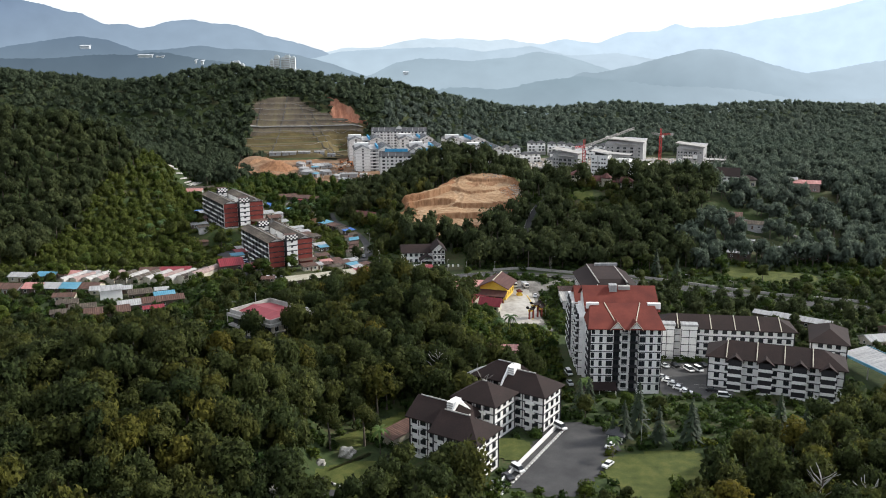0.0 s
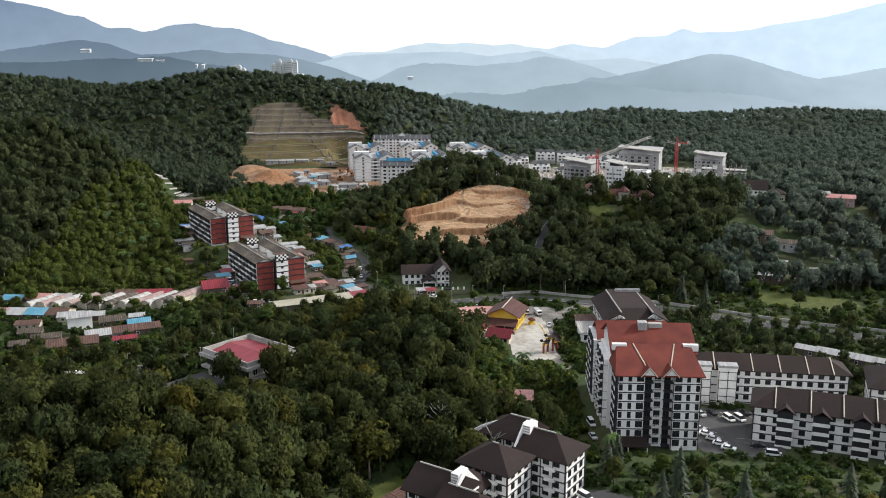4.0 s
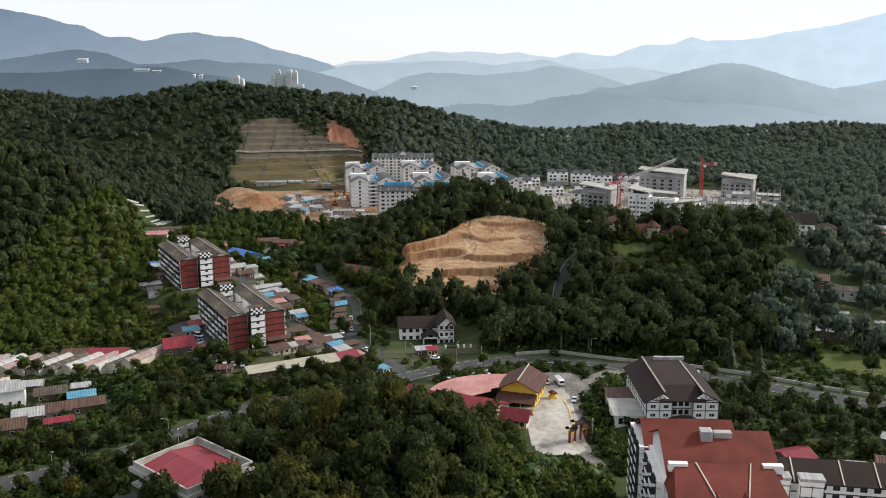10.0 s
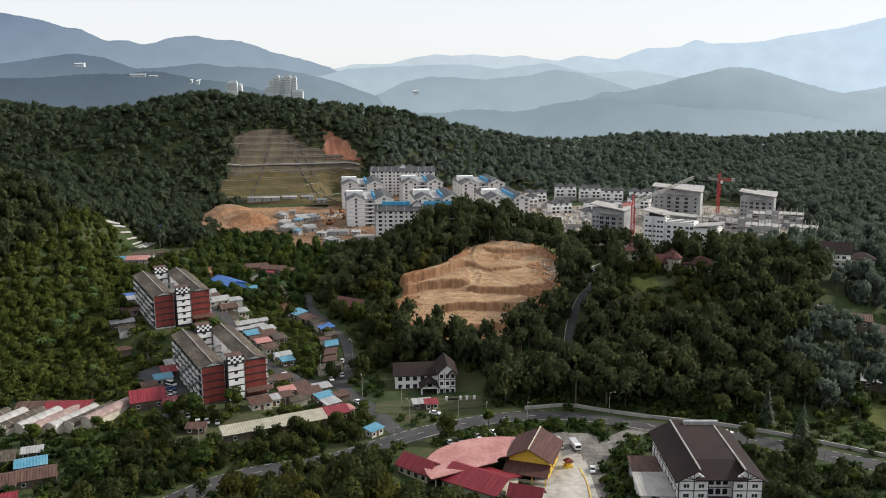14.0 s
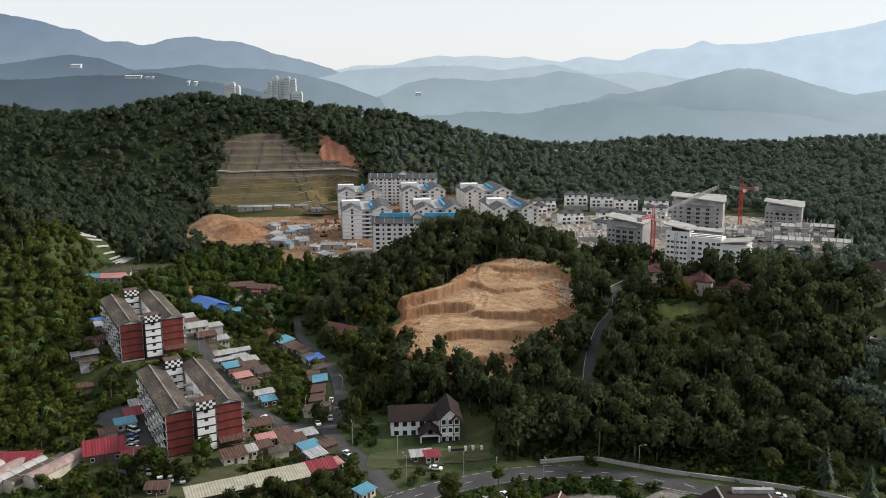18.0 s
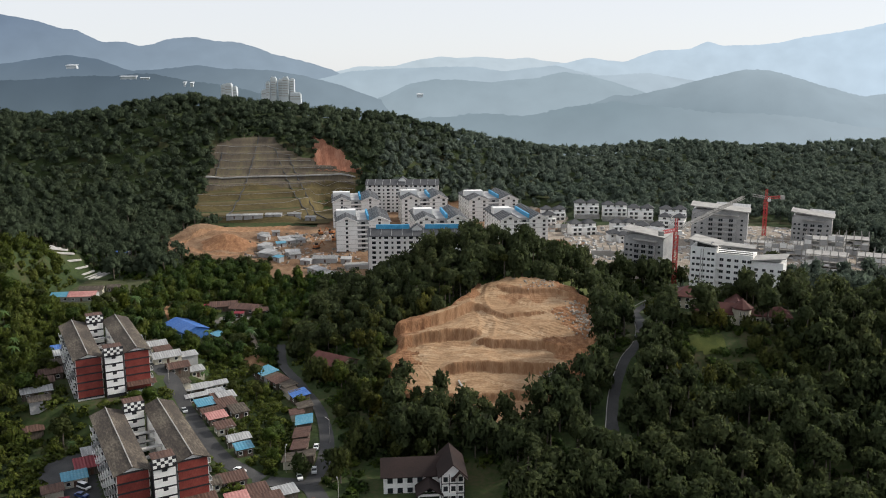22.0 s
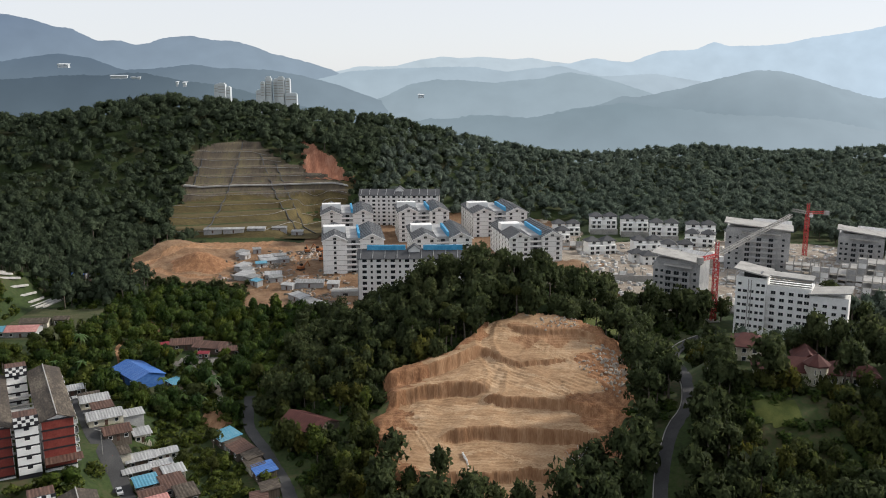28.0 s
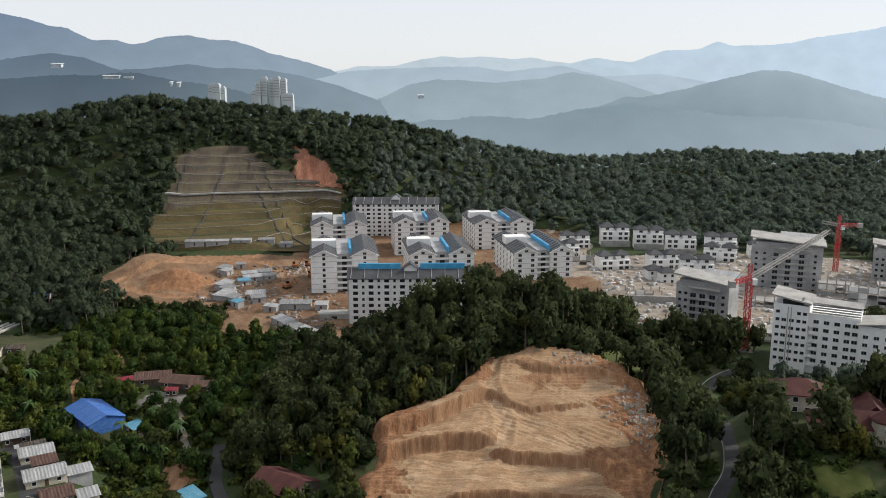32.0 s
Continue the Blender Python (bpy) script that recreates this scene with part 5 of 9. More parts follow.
part("wall", Geo().box(-8, -7, -5, 8, 7, 2.6), M_GREYWALL, yard)
part("roof", Geo().box(-8.5, -7.5, 2.6, 8.5, 7.5, 3.0), M_ASPHALT, yard, "dark stained flat roof")
part("awning", corrugated(2, 8, 7, 10, 2.2, 2.9), M_METAL_C, yard)
s = thing("hut", "small hut with a bright red gable roof", "hut", -88, 285, ground_z(-88, 285), 25)
footprint(-88, 285, 25, 4, 3)
part("wall", Geo().box(-3.4, -2.4, -2, 3.4, 2.4, 2.4), M_CREAM, s)
part("roof", gable(Geo(), -3.6, 3.6, -2.6, 2.6, 2.4, 1.6, "x", 0.5), M_METAL_R, s)


# ---- yellow temple hall with its pink and red roofs ----
M_ROOF_MAROON = material("maroon_ribbed_roof", [(0.040, 0.016, 0.014), (0.068, 0.028, 0.023), (0.10, 0.045, 0.036)], 0.7, 0.2, bump_depth=0.03, streak=(6, 0.5, 1))


def temple():
    t = thing("temple_hall", "yellow-walled temple hall with a brown gable roof", "temple", 26.5, 410.8, -1, -18)
    footprint(26.5, 409, -18, 9, 13, 2)
    w = Geo().box(-6.4, -8, -2, 6.4, 8, 6.4)
    gable_ends(w, -6.4, 6.4, -8, 8, 6.4, 3.2, "y")
    part("wall", w, M_YELLOW, t, "yellow painted walls")
    part("roof", gable(Geo(), -6.8, 6.8, -8, 8, 6.5, 3.4, "y", 1.2), M_ROOF_MAROON, t, "dark red-brown ribbed roof")
    part("ridge_cap", bar(Geo(), (0, -9.3, 10.0), (0, 9.3, 10.0), 0.16), M_CREAM, t)
    part("porch_roof", Geo().slab([(-7.2, -13.6, 3.2), (7.2, -13.6, 3.2), (7.2, -8, 5.0), (-7.2, -8, 5.0)], 0.2), M_ROOF_MAROON, t)
    part("porch_front", Geo().box(-6.4, -12.2, -2, 6.4, -11.8, 1.0), M_CREAM, t)
    part("porch_opening", Geo().box(-5.6, -8.08, 0, 5.6, -8.0, 3.0), M_DARK, t)
    for x in (-6.6, -2.2, 2.2, 6.6):
        part("post", Geo().box(x - 0.15, -13.2, -2, x + 0.15, -12.9, 3.3), M_YELLOW, t)
    windows(t, "r", 6.4, (-6, -2, 2, 6), [1.2], 1.6, 2.0, M_YELLOW)
    # broad pink roof that sweeps round the hall
    c = thing("assembly_roof", "broad curved faded-pink metal roof on posts", "roof", 5, 408, -1)
    n, g = 14, Geo()
    for k in range(n + 1):
        a = radians(205 - k * 9.5)
        for r, z in ((3.0, 6.4), (26.0, 4.4)):
            g.v.append((12 + r * math.cos(a), -6 + r * 0.85 * math.sin(a), z))
    g.v += [(x, y, z - 0.2) for x, y, z in g.v]
    m = 2 * (n + 1)
    for k in range(n):
        i = 2 * k
        g.f += [(i, i + 1, i + 3, i + 2), (m + i + 2, m + i + 3, m + i + 1, m + i), (i + 1, m + i + 1, m + i + 3, i + 3), (i, i + 2, m + i + 2, m + i)]
    part("roof_sheet", g, M_METAL_P, c)
    for k in range(0, n + 1, 2):
        a = radians(205 - k * 9.5)
        x, y = 12 + 24.5 * math.cos(a), -6 + 24.5 * 0.85 * math.sin(a)
        part("post", Geo().box(x - 0.12, y - 0.12, -2, x + 0.12, y + 0.12, 4.3), M_CREAM, c)
    footprint(-2, 406, 0, 16, 14, 2)
    for x, y, turn, hx, hy, lab in ((8.5, 396, -33, 9.5, 7.0, "long hall with a bright red metal gable roof"), (-10.5, 405, -38, 6.0, 3.8, "small hall with a bright red metal roof"),
                                    (22, 386, -20, 4.5, 2.6, "low store with a red metal roof"), (-27, 402, 30, 2.6, 2.0, "tiny red-roofed kiosk beside the road")):
        h = thing("hall", lab, "hall", x, y, -1, turn, "red-roofed temple halls")
        footprint(x, y, turn, hx, hy, 2)
        part("wall", gable_ends(Geo().box(-hx, -hy, -2, hx, hy, 3.6), -hx, hx, -hy, hy, 3.6, 2.2, "x"), M_CREAM, h)
        r = gable(Geo(), -hx, hx, -hy, hy, 3.7, 2.4, "x", 0.9)
        part("roof", r, M_METAL_R, h)
        windows(h, "f", hy, tuple(np.linspace(-hx + 1.5, hx - 1.5, 4)), [0.8], 1.3, 1.4, M_CREAM, pane=False)
    # paved yard
    yd = sheet("yard", np.arange(20, 46, 1.0), np.arange(360, 425, 1.0), lambda x, y: land(x, y) + 0.18 + 0 * x, [M_WET],
               lambda x, y: np.where((np.abs((x - 35) / 9.5) ** 4 + np.abs((y - 392) / 30) ** 4 < 1), 0, -1))
    tagged(new("yard", yd), "stained pale concrete temple yard", "yard", kind="structure")
    footprint(35, 392, 0, 9, 30, 2)


temple()


def temple_gate(x, y, z, turn):
    t = thing("temple_gate", "ornate dark temple gateway with upswept tiled roofs", "gate", x, y, z, turn)
    for a in (-3.6, -1.3, 1.3, 3.6):
        part("pillar", Geo().box(a - 0.3, -0.3, -1, a + 0.3, 0.3, 6.2 if abs(a) < 2 else 4.4), M_REDWALL, t)
    for cx, w, h in ((0, 2.2, 6.2), (-2.9, 1.5, 4.4), (2.9, 1.5, 4.4)):
        g = Geo()
        xs = np.linspace(-1, 1, 9)
        for s in (-1, 1):
            top = [(cx + w * v, 0, h + 1.0 + 0.9 * v ** 4) for v in xs]
            low = [(cx + w * 1.15 * v, s * 1.3, h + 0.25 + 1.0 * v ** 4) for v in xs]
            k = len(g.v)
            g.v += top + low + [(p, q, r - 0.2) for p, q, r in top] + [(p, q, r - 0.2) for p, q, r in low]
            for i in range(8):
                q = [(k + i, k + 9 + i, k + 10 + i, k + i + 1), (k + 19 + i, k + 28 + i, k + 27 + i, k + 18 + i), (k + 9 + i, k + 27 + i, k + 28 + i, k + 10 + i)]
                g.f += q if s < 0 else [tuple(reversed(w2)) for w2 in q]
        part("roof", g, M_ROOF_BROWN, t)
        part("lintel", Geo().box(cx - w * 0.8, -0.25, h - 0.9, cx + w * 0.8, 0.25, h + 0.2), M_YELLOW, t)


temple_gate(41.5, 373, ground_z(41, 373), 35)
sh = thing("shrine", "small bright yellow shrine on the yard", "shrine", 37.5, 410, -0.8, 20)
part("base", Geo().box(-1.2, -1.2, -0.5, 1.2, 1.2, 0.8), M_YELLOW, sh)
part("body", Geo().box(-0.8, -0.8, 0.8, 0.8, 0.8, 2.2), M_YELLOW, sh)
part("roof", hip(Geo(), -1, 1, -1.05, 1.05, 2.2, 1.0, 0.3), M_ROOF_RED, sh)

# ---- new grey-roofed apartment blocks ----
M_SCREEN = material("blue_roof_screen", [(0.05, 0.26, 0.46), (0.08, 0.34, 0.58), (0.14, 0.42, 0.64)], 0.45, 0.3)


def vent_strip(t, x, y0, y1, z, h, along="y", w=1.2):
    """A ribbed blue screen standing on a roof, along y or along x."""
    n, length = int((y1 - y0) / 1.6), y1 - y0
    at = pose(x, y0, z) if along == "y" else pose(y0, x, z, 0, 0, -90)
    screen = part("roof_screen", Geo().box(-w / 2, 0, 0, w / 2, length, h), M_SCREEN, t, "bright blue ribbed roof screen", at)
    rib = cached(("screen_rib", w, h), lambda: Geo().box(-w / 2 - 0.07, -0.1, 0, w / 2 + 0.07, 0.1, h + 0.05).mesh("rib", M_SCREEN))
    for k in range(1, n):
        part("rib", rib, None, screen, at=pose(0, k * length / n, 0))
    return screen


def roof_ribs(t, a, b, y0, y1, z, rise, axis, step=3.4):
    """Raised seams across a gable roof."""
    if axis == "y":
        xm = (a + b) / 2
        rail = cached(("seam", a, b, z, "y"), lambda: bar(bar(Geo(), (a - 0.6, 0, z - 0.1), (xm, 0, z + rise + 0.1), 0.11), (b + 0.6, 0, z - 0.1), (xm, 0, z + rise + 0.1), 0.11).mesh("roof_seam", M_METAL_W))
        for yy in np.arange(y0 + 1, y1, step * 1.2):
            part("roof_seam", rail, None, t, at=pose(0, yy, 0))
    else:
        ym = (y0 + y1) / 2
        rail = cached(("seam", y0, y1, z, "x"), lambda: bar(bar(Geo(), (0, y0 - 0.6, z - 0.1), (0, ym, z + rise + 0.1), 0.13), (0, y1 + 0.6, z - 0.1), (0, ym, z + rise + 0.1), 0.13).mesh("roof_seam", M_METAL_W))
        for xx in np.arange(a + 1, b, step * 1.8):
            part("roof_seam", rail, None, t, at=pose(xx, 0, 0))


def gabled_shell(a, b, y0, y1, z0, top, rise, axis):
    """Walls and gable ends in one closed body."""
    g = Geo()
    if axis == "y":
        prof = [(a, z0), (b, z0), (b, top), ((a + b) / 2, top + rise), (a, top)]
        g.v = [(p, y0, z) for p, z in prof] + [(p, y1, z) for p, z in prof]
    else:
        prof = [(y1, z0), (y0, z0), (y0, top), ((y0 + y1) / 2, top + rise), (y1, top)]
        g.v = [(a, p, z) for p, z in prof] + [(b, p, z) for p, z in prof]
    g.f = [(0, 1, 2, 3, 4), (9, 8, 7, 6, 5)] + [(i, i + 5, (i + 1) % 5 + 5, (i + 1) % 5) for i in range(5)]
    return g


def point_block(x, y, z, turn, w, d, floors, label, open_front=True, extra=True):
    """Two gabled wings with a recessed stair core between them; the origin is the middle of the front."""
    t = thing("apartment_block", label, "apartment block", x, y, z, turn, "new apartment blocks")
    c, s = math.cos(radians(turn)), math.sin(radians(turn))
    footprint(x - s * d / 2, y + c * d / 2, turn, w / 2, d / 2, 4)
    st = 2.9
    top, wing = floors * st, w * 0.39
    podium = Geo().box(-w / 2 - 0.4, -0.6, -4, w / 2 + 0.4, d + 0.4, 3.0)
    part("podium", podium, M_GREYWALL, t, "bare cement ground floor")
    for k, (a, b) in enumerate(((-w / 2, -w / 2 + wing), (w / 2 - wing, w / 2))):
        part("wall", gabled_shell(a, b, 0, d, 3.0, top, 3.0, "y"), M_WHITE, t, "white wing with a gabled front")
        part("roof", gable(Geo(), a, b, 0, d, top + 0.1, 3.1, "y", 0.8), M_ROOF_GREY, t, "grey metal gable roof")
        roof_ribs(t, a, b, 0, d, top + 0.1, 3.1, "y")
        gab = Geo()
        bar(gab, (a - 0.7, -0.85, top - 0.4), ((a + b) / 2, -0.85, top + 3.1), 0.22), bar(gab, (b + 0.7, -0.85, top - 0.4), ((a + b) / 2, -0.85, top + 3.1), 0.22)
        part("bargeboard", gab, M_WHITE, t)
        sills = [f * st + 0.9 for f in range(1, floors)]
        m = (a + b) / 2
        windows(t, "f", 0, (m - wing * 0.28, m + wing * 0.28) if open_front else (m,), sills, 1.7 if open_front else 1.3, 1.4, M_CONCRETE, pane=open_front)
        windows(t, "f", 0, (m,), [top + 0.3], 1.6, 1.0, M_CONCRETE, pane=False)
        for f in range(1, floors + 1):
            part("string_course", cached(("course", w, d, k), lambda: Geo().box(a - 0.06, -0.06, -0.1, b + 0.06, d, 0.08).mesh("string_course", M_CONCRETE)), None, t, at=pose(0, 0, f * st))
    core = part("stair_core", Geo().box(-w / 2 + wing, 1.6, -3, w / 2 - wing, d - 1.5, top + 0.8), M_GREYWALL, t, "recessed grey stair core")
    for f in range(1, floors):
        g = Geo().box(-w / 2 + wing, 0.2, f * st - 0.12, w / 2 - wing, 1.6, f * st + 0.1).box(-w / 2 + wing, 0.2, f * st + 0.1, w / 2 - wing, 0.3, f * st + 1.0)
        part("landing", g, M_WHITE, core)
    windows(t, "f", -1.6, (0,), [f * st + 0.2 for f in range(1, floors)], 2.2, 2.0, M_TIMBER, pane=False)
    vent_strip(t, w / 2 - wing - 0.6, 1.5, d * 0.72, top + 0.8, 2.6)
    part("lift_house", Geo().box(-w / 2 + 0.4, d * 0.45, top, -w / 2 + wing - 0.2, d * 0.62, top + 4.4), M_WHITE, t, "white lift motor house")
    sills = [f * st + 0.9 for f in range(1, floors)]
    spots = tuple(np.linspace(2.5, d - 2.5, 7))
    windows(t, "l", w / 2, tuple(-v for v in spots), sills, 1.5, 1.3, M_CONCRETE, pane=False)
    windows(t, "r", w / 2, spots[::2], sills, 1.5, 1.3, M_CONCRETE, pane=False)
    return t


def slab_block(x, y, z, turn, w, d, floors, label, screens):
    t = thing("apartment_block", label, "apartment block", x, y, z, turn, "new apartment blocks")
    c, s = math.cos(radians(turn)), math.sin(radians(turn))
    footprint(x - s * d / 2, y + c * d / 2, turn, w / 2, d / 2, 4)
    st = 2.9
    top = floors * st
    part("wall", gabled_shell(-w / 2, w / 2, 0, d, -4, top, 3.2, "x"), M_WHITE, t, "white front with grey edges")
    part("roof", gable(Geo(), -w / 2, w / 2, 0, d, top + 0.1, 3.4, "x", 0.9), M_ROOF_GREY, t, "grey metal gable roof")
    roof_ribs(t, -w / 2, w / 2, 0, d, top + 0.1, 3.4, "x")
    e = Geo().box(-w / 2 - 0.5, -0.3, -4, -w / 2, d + 0.3, top - 0.3).box(w / 2, -0.3, -4, w / 2 + 0.5, d + 0.3, top - 0.3)
    part("end_wall", e, M_GREYWALL, t, "grey cement end walls")
    for f in range(1, floors):
        for v in np.linspace(-w / 2 + 3, w / 2 - 3, 8):
            b = Geo().box(v - 1.5, -1.0, f * st - 0.1, v + 1.5, 0, f * st + 0.1).box(v - 1.5, -1.0, f * st + 0.1, v + 1.5, -0.9, f * st + 0.95)
            part("balcony", cached(("apt_balcony", round(w)), lambda: Geo().box(-1.5, -1.0, -0.1, 1.5, 0, 0.1).box(-1.5, -1.0, 0.1, 1.5, -0.9, 0.95).mesh("balcony", M_WHITE)), None, t, at=pose(v, 0, f * st))
        windows(t, "f", 0, tuple(np.linspace(-w / 2 + 3, w / 2 - 3, 8)), [f * st + 0.2], 2.0, 2.0, M_TIMBER, pane=False)
        windows(t, "f", 0, tuple(np.linspace(-w / 2 + 3, w / 2 - 3, 8)[:-1] + (w - 6) / 14), [f * st + 0.9], 1.0, 1.2, M_CONCRETE, pane=False)
    cg = Geo()
    gable(cg, -3.2, 3.2, -1.4, d * 0.6, top + 0.6, 2.8, "y", 0.6)
    centre = part("centre_gable", gable_ends(Geo().box(-3.0, d * 0.3, top - 0.5, 3.0, d * 0.7, top + 3.6), -3.0, 3.0, d * 0.3, d * 0.7, top + 3.6, 2.0, "y"), M_WHITE, t, "small white gabled roof house")
    part("gable_roof", gable(Geo(), -3.0, 3.0, d * 0.3, d * 0.7, top + 3.7, 2.2, "y", 0.6), M_ROOF_GREY, centre)
    for a, b in screens:
        vent_strip(t, d * 0.46, a, b, top + 2.0, 3.4, "x")
    return t


slab_block(-25.5, 724, 9.5, 2, 56, 13, 8, "white eight-storey slab with blue roof screens", ((-24, -4.5), (4.5, 25)))
point_block(-62, 771, 9.5, 9, 34, 42, 8, "white twin-gabled apartment block above the building site", open_front=False)
point_block(-77, 858, 9.5, 9, 34, 40, 8, "white twin-gabled apartment block behind its neighbours", open_front=False)
point_block(-12, 776, 9.5, 9, 33, 44, 8, "white twin-gabled apartment block behind the long slab")
point_block(-27, 870, 9.5, 9, 34, 36, 8, "white twin-gabled apartment block in the middle row")
point_block(42, 796, 6.5, 11, 32, 50, 8, "white apartment block with red-brown balcony windows")
point_block(25, 886, 6.5, 11, 38, 44, 8, "white apartment block at the rear of the estate")
slab_block(-48, 926, 10, 0, 58, 16, 9, "long white slab block at the foot of the slope", ())

# ---- houses and towers under construction east of the estate ----
def white_block():
    t = thing("apartment_block", "new white seven-storey block with slanting roof slabs", "apartment block", 128, 646, 18.5, -28)
    footprint(128, 650, -28, 27, 12, 2)
    st, top = 2.95, 21.2
    for x0, y0, x1, y1, z1 in ((-17, 0, -5, 13, top + 1), (-5, 2.5, 12, 14, top - 2), (12, 1, 26, 13, top - 4)):
        part("wall", Geo().box(x0, y0, -4, x1, y1, z1), M_WHITE, t)
    windows(t, "f", 0, (-15.4, -8.2, -6.2), [k * st + 1 for k in range(7)], 1.2, 1.0, M_CONCRETE, pane=False)
    windows(t, "f", 0, (-13.2, -10.6), [k * st + 1 for k in range(6)], 1.5, 1.0, M_CONCRETE, pane=False)
    windows(t, "l", 17, (-3, -7, -10.5), [k * st + 1 for k in range(7)], 1.3, 1.0, M_CONCRETE, pane=False)
    windows(t, "f", -2.5, (-2.5, 1, 4.5, 8, 10.5), [k * st + 0.9 for k in range(6)], 1.7, 1.2, M_CONCRETE, pane=False)
    windows(t, "f", -1, (14, 17.5, 21, 24.5), [k * st + 1 for k in range(5)], 1.5, 1.1, M_CONCRETE, pane=False)
    part("penthouse", Geo().box(-14, 0.2, top + 1, -7, 5, top + 3), M_DARK, t, "dark glazed penthouse")
    part("roof", Geo().slab([(-18, -1.2, top + 4.6), (-4, -1.2, top + 2.4), (-4, 14, top + 2.4), (-18, 14, top + 4.6)], 0.6), M_CONCRETE, t, "pale slanting roof slab")
    for k in range(4):
        part("louvre", Geo().box(-4, 2.2, top - 1.6 + k * 0.9, 12, 2.4, top - 1.1 + k * 0.9), M_CONCRETE, t)
    part("roof", Geo().slab([(-5, 1.6, top + 2.4), (12.6, 1.6, top + 2.0), (12.6, 8, top + 2.6), (-5, 8, top + 3.0)], 0.4), M_CONCRETE, t, "pale slanting roof slab")
    part("roof", Geo().slab([(11, 0, top - 3.4), (27, 0, top - 1.2), (27, 14, top - 1.2), (11, 14, top - 3.4)], 0.5), M_CONCRETE, t, "pale slanting roof slab")
    part("drainpipe", Geo().box(-12.1, -0.25, 0, -11.8, 0, top).box(-11.0, -0.25, 0, -10.7, 0, top), M_CONCRETE, t)
    for k in range(6):
        part("balcony", Geo().box(-5, 1.0, k * st - 0.1, -2, 2.5, k * st + 0.1).box(-5, 1.0, k * st + 0.1, -2, 1.1, k * st + 1.0), M_WHITE, t)


white_block()


def grey_tower(x, y, z, turn, hx, hy, floors, label, roof_label):
    t = thing("tower_block", label, "tower block", x, y, z, turn, "unfinished concrete towers")
    footprint(x, y, turn, hx, hy, 3)
    st = 3.0
    top = floors * st
    part("wall", Geo().box(-hx, -hy, -4, hx, hy, top), M_GREYWALL, t, "bare grey cement walls")
    part("bay", Geo().box(-hx * 0.45, -hy - 1.6, -4, hx * 0.6, -hy, top - 4), M_GREYWALL, t, "projecting cement balcony bay")
    for k in range(floors - 1):
        windows(t, "f", hy + 1.6, (-hx * 0.3, hx * 0.05, hx * 0.42), [k * st + 0.6], 2.4, 1.8, M_GREYWALL, pane=False)
        windows(t, "f", hy, (-hx * 0.85, -hx * 0.62, hx * 0.8), [k * st + 1.0], 1.3, 1.2, M_GREYWALL, pane=False)
        windows(t, "l", hx, (-hy * 0.6, 0, hy * 0.6), [k * st + 1.0], 1.5, 1.3, M_GREYWALL, pane=False)
        part("balcony", Geo().box(-hx * 0.45, -hy - 2.8, k * st - 0.1, hx * 0.6, -hy - 1.6, k * st + 0.1).box(-hx * 0.45, -hy - 2.8, k * st + 0.1, hx * 0.6, -hy - 2.7, k * st + 0.9), M_GREYWALL, t)
    part("roof", Geo().slab([(-hx - 1, -hy - 2, top + 4.4), (hx + 1.4, -hy - 2, top + 1.4), (hx + 1.4, hy * 0.3, top + 1.8), (-hx - 1, hy * 0.3, top + 4.8)], 0.6), M_CONCRETE, t, roof_label)
    part("roof", Geo().slab([(-hx * 0.5, -hy - 2.6, top - 0.8), (hx * 0.7, -hy - 2.6, top - 1.4), (hx * 0.7, -hy, top - 1.0), (-hx * 0.5, -hy, top - 0.4)], 0.35), M_CONCRETE, t)
    part("penthouse", Geo().box(-hx * 0.9, -hy + 0.3, top, hx * 0.9, hy * 0.2, top + 1.4), M_GREYWALL, t)
    part("roof", Geo().slab([(-hx * 0.2, hy * 0.2, top + 2.0), (hx + 0.8, hy * 0.2, top + 1.0), (hx + 0.8, hy + 1, top + 2.6), (-hx * 0.2, hy + 1, top + 3.4)], 0.4), M_METAL_W, t, "white metal roof sheet")


grey_tower(104, 707, 15, -30, 11, 9, 7, "unfinished grey concrete tower block", "slanting pale concrete roof")
grey_tower(168, 789, 13, -20, 17, 12, 8, "tall unfinished grey concrete tower block", "slanting pale concrete roof")
grey_tower(232, 800, 13, -25, 12, 10, 6, "unfinished grey tower with a white metal roof", "slanting white metal roof")


def concrete_frame(x, y, z, turn, nx, ny, floors, label):
    t = thing("building_frame", label, "building frame", x, y, z, turn, "concrete building frames")
    footprint(x, y, turn, nx * 2.2, ny * 2.2, 2)
    col = cached("column", lambda: Geo().box(-0.25, -0.25, 0, 0.25, 0.25, 3.1).mesh("column", M_CONCRETE))
    rng = np.random.default_rng(int(x * 7 + y))
    for f in range(floors):
        part("floor_slab", Geo().box(-nx * 2.2, -ny * 2.2, f * 3.1 - 0.25, nx * 2.2, ny * 2.2, f * 3.1), M_CONCRETE, t)
        for i in range(nx + 1):
            for j in (0, ny):
                part("column", col, None, t, at=pose(-nx * 2.1 + i * 4.2, -ny * 2.1 + j * 4.2, f * 3.1 - (0.25 if f == 0 else 0)))
        if f < floors - 1 or rng.random() < 0.5:
            for i in range(nx):
                if rng.random() < 0.65:
                    part("infill_wall", Geo().box(-nx * 2.1 + i * 4.2 + 0.3, -ny * 2.1, f * 3.1, -nx * 2.1 + (i + 1) * 4.2 - 0.3, -ny * 2.1 + 0.15, f * 3.1 + rng.uniform(1.0, 2.9)), M_WHITE if rng.random() < 0.5 else M_GREYWALL, t)
    part("footing", Geo().box(-nx * 2.2, -ny * 2.2, -4, nx * 2.2, ny * 2.2, -0.26), M_CONCRETE, t)


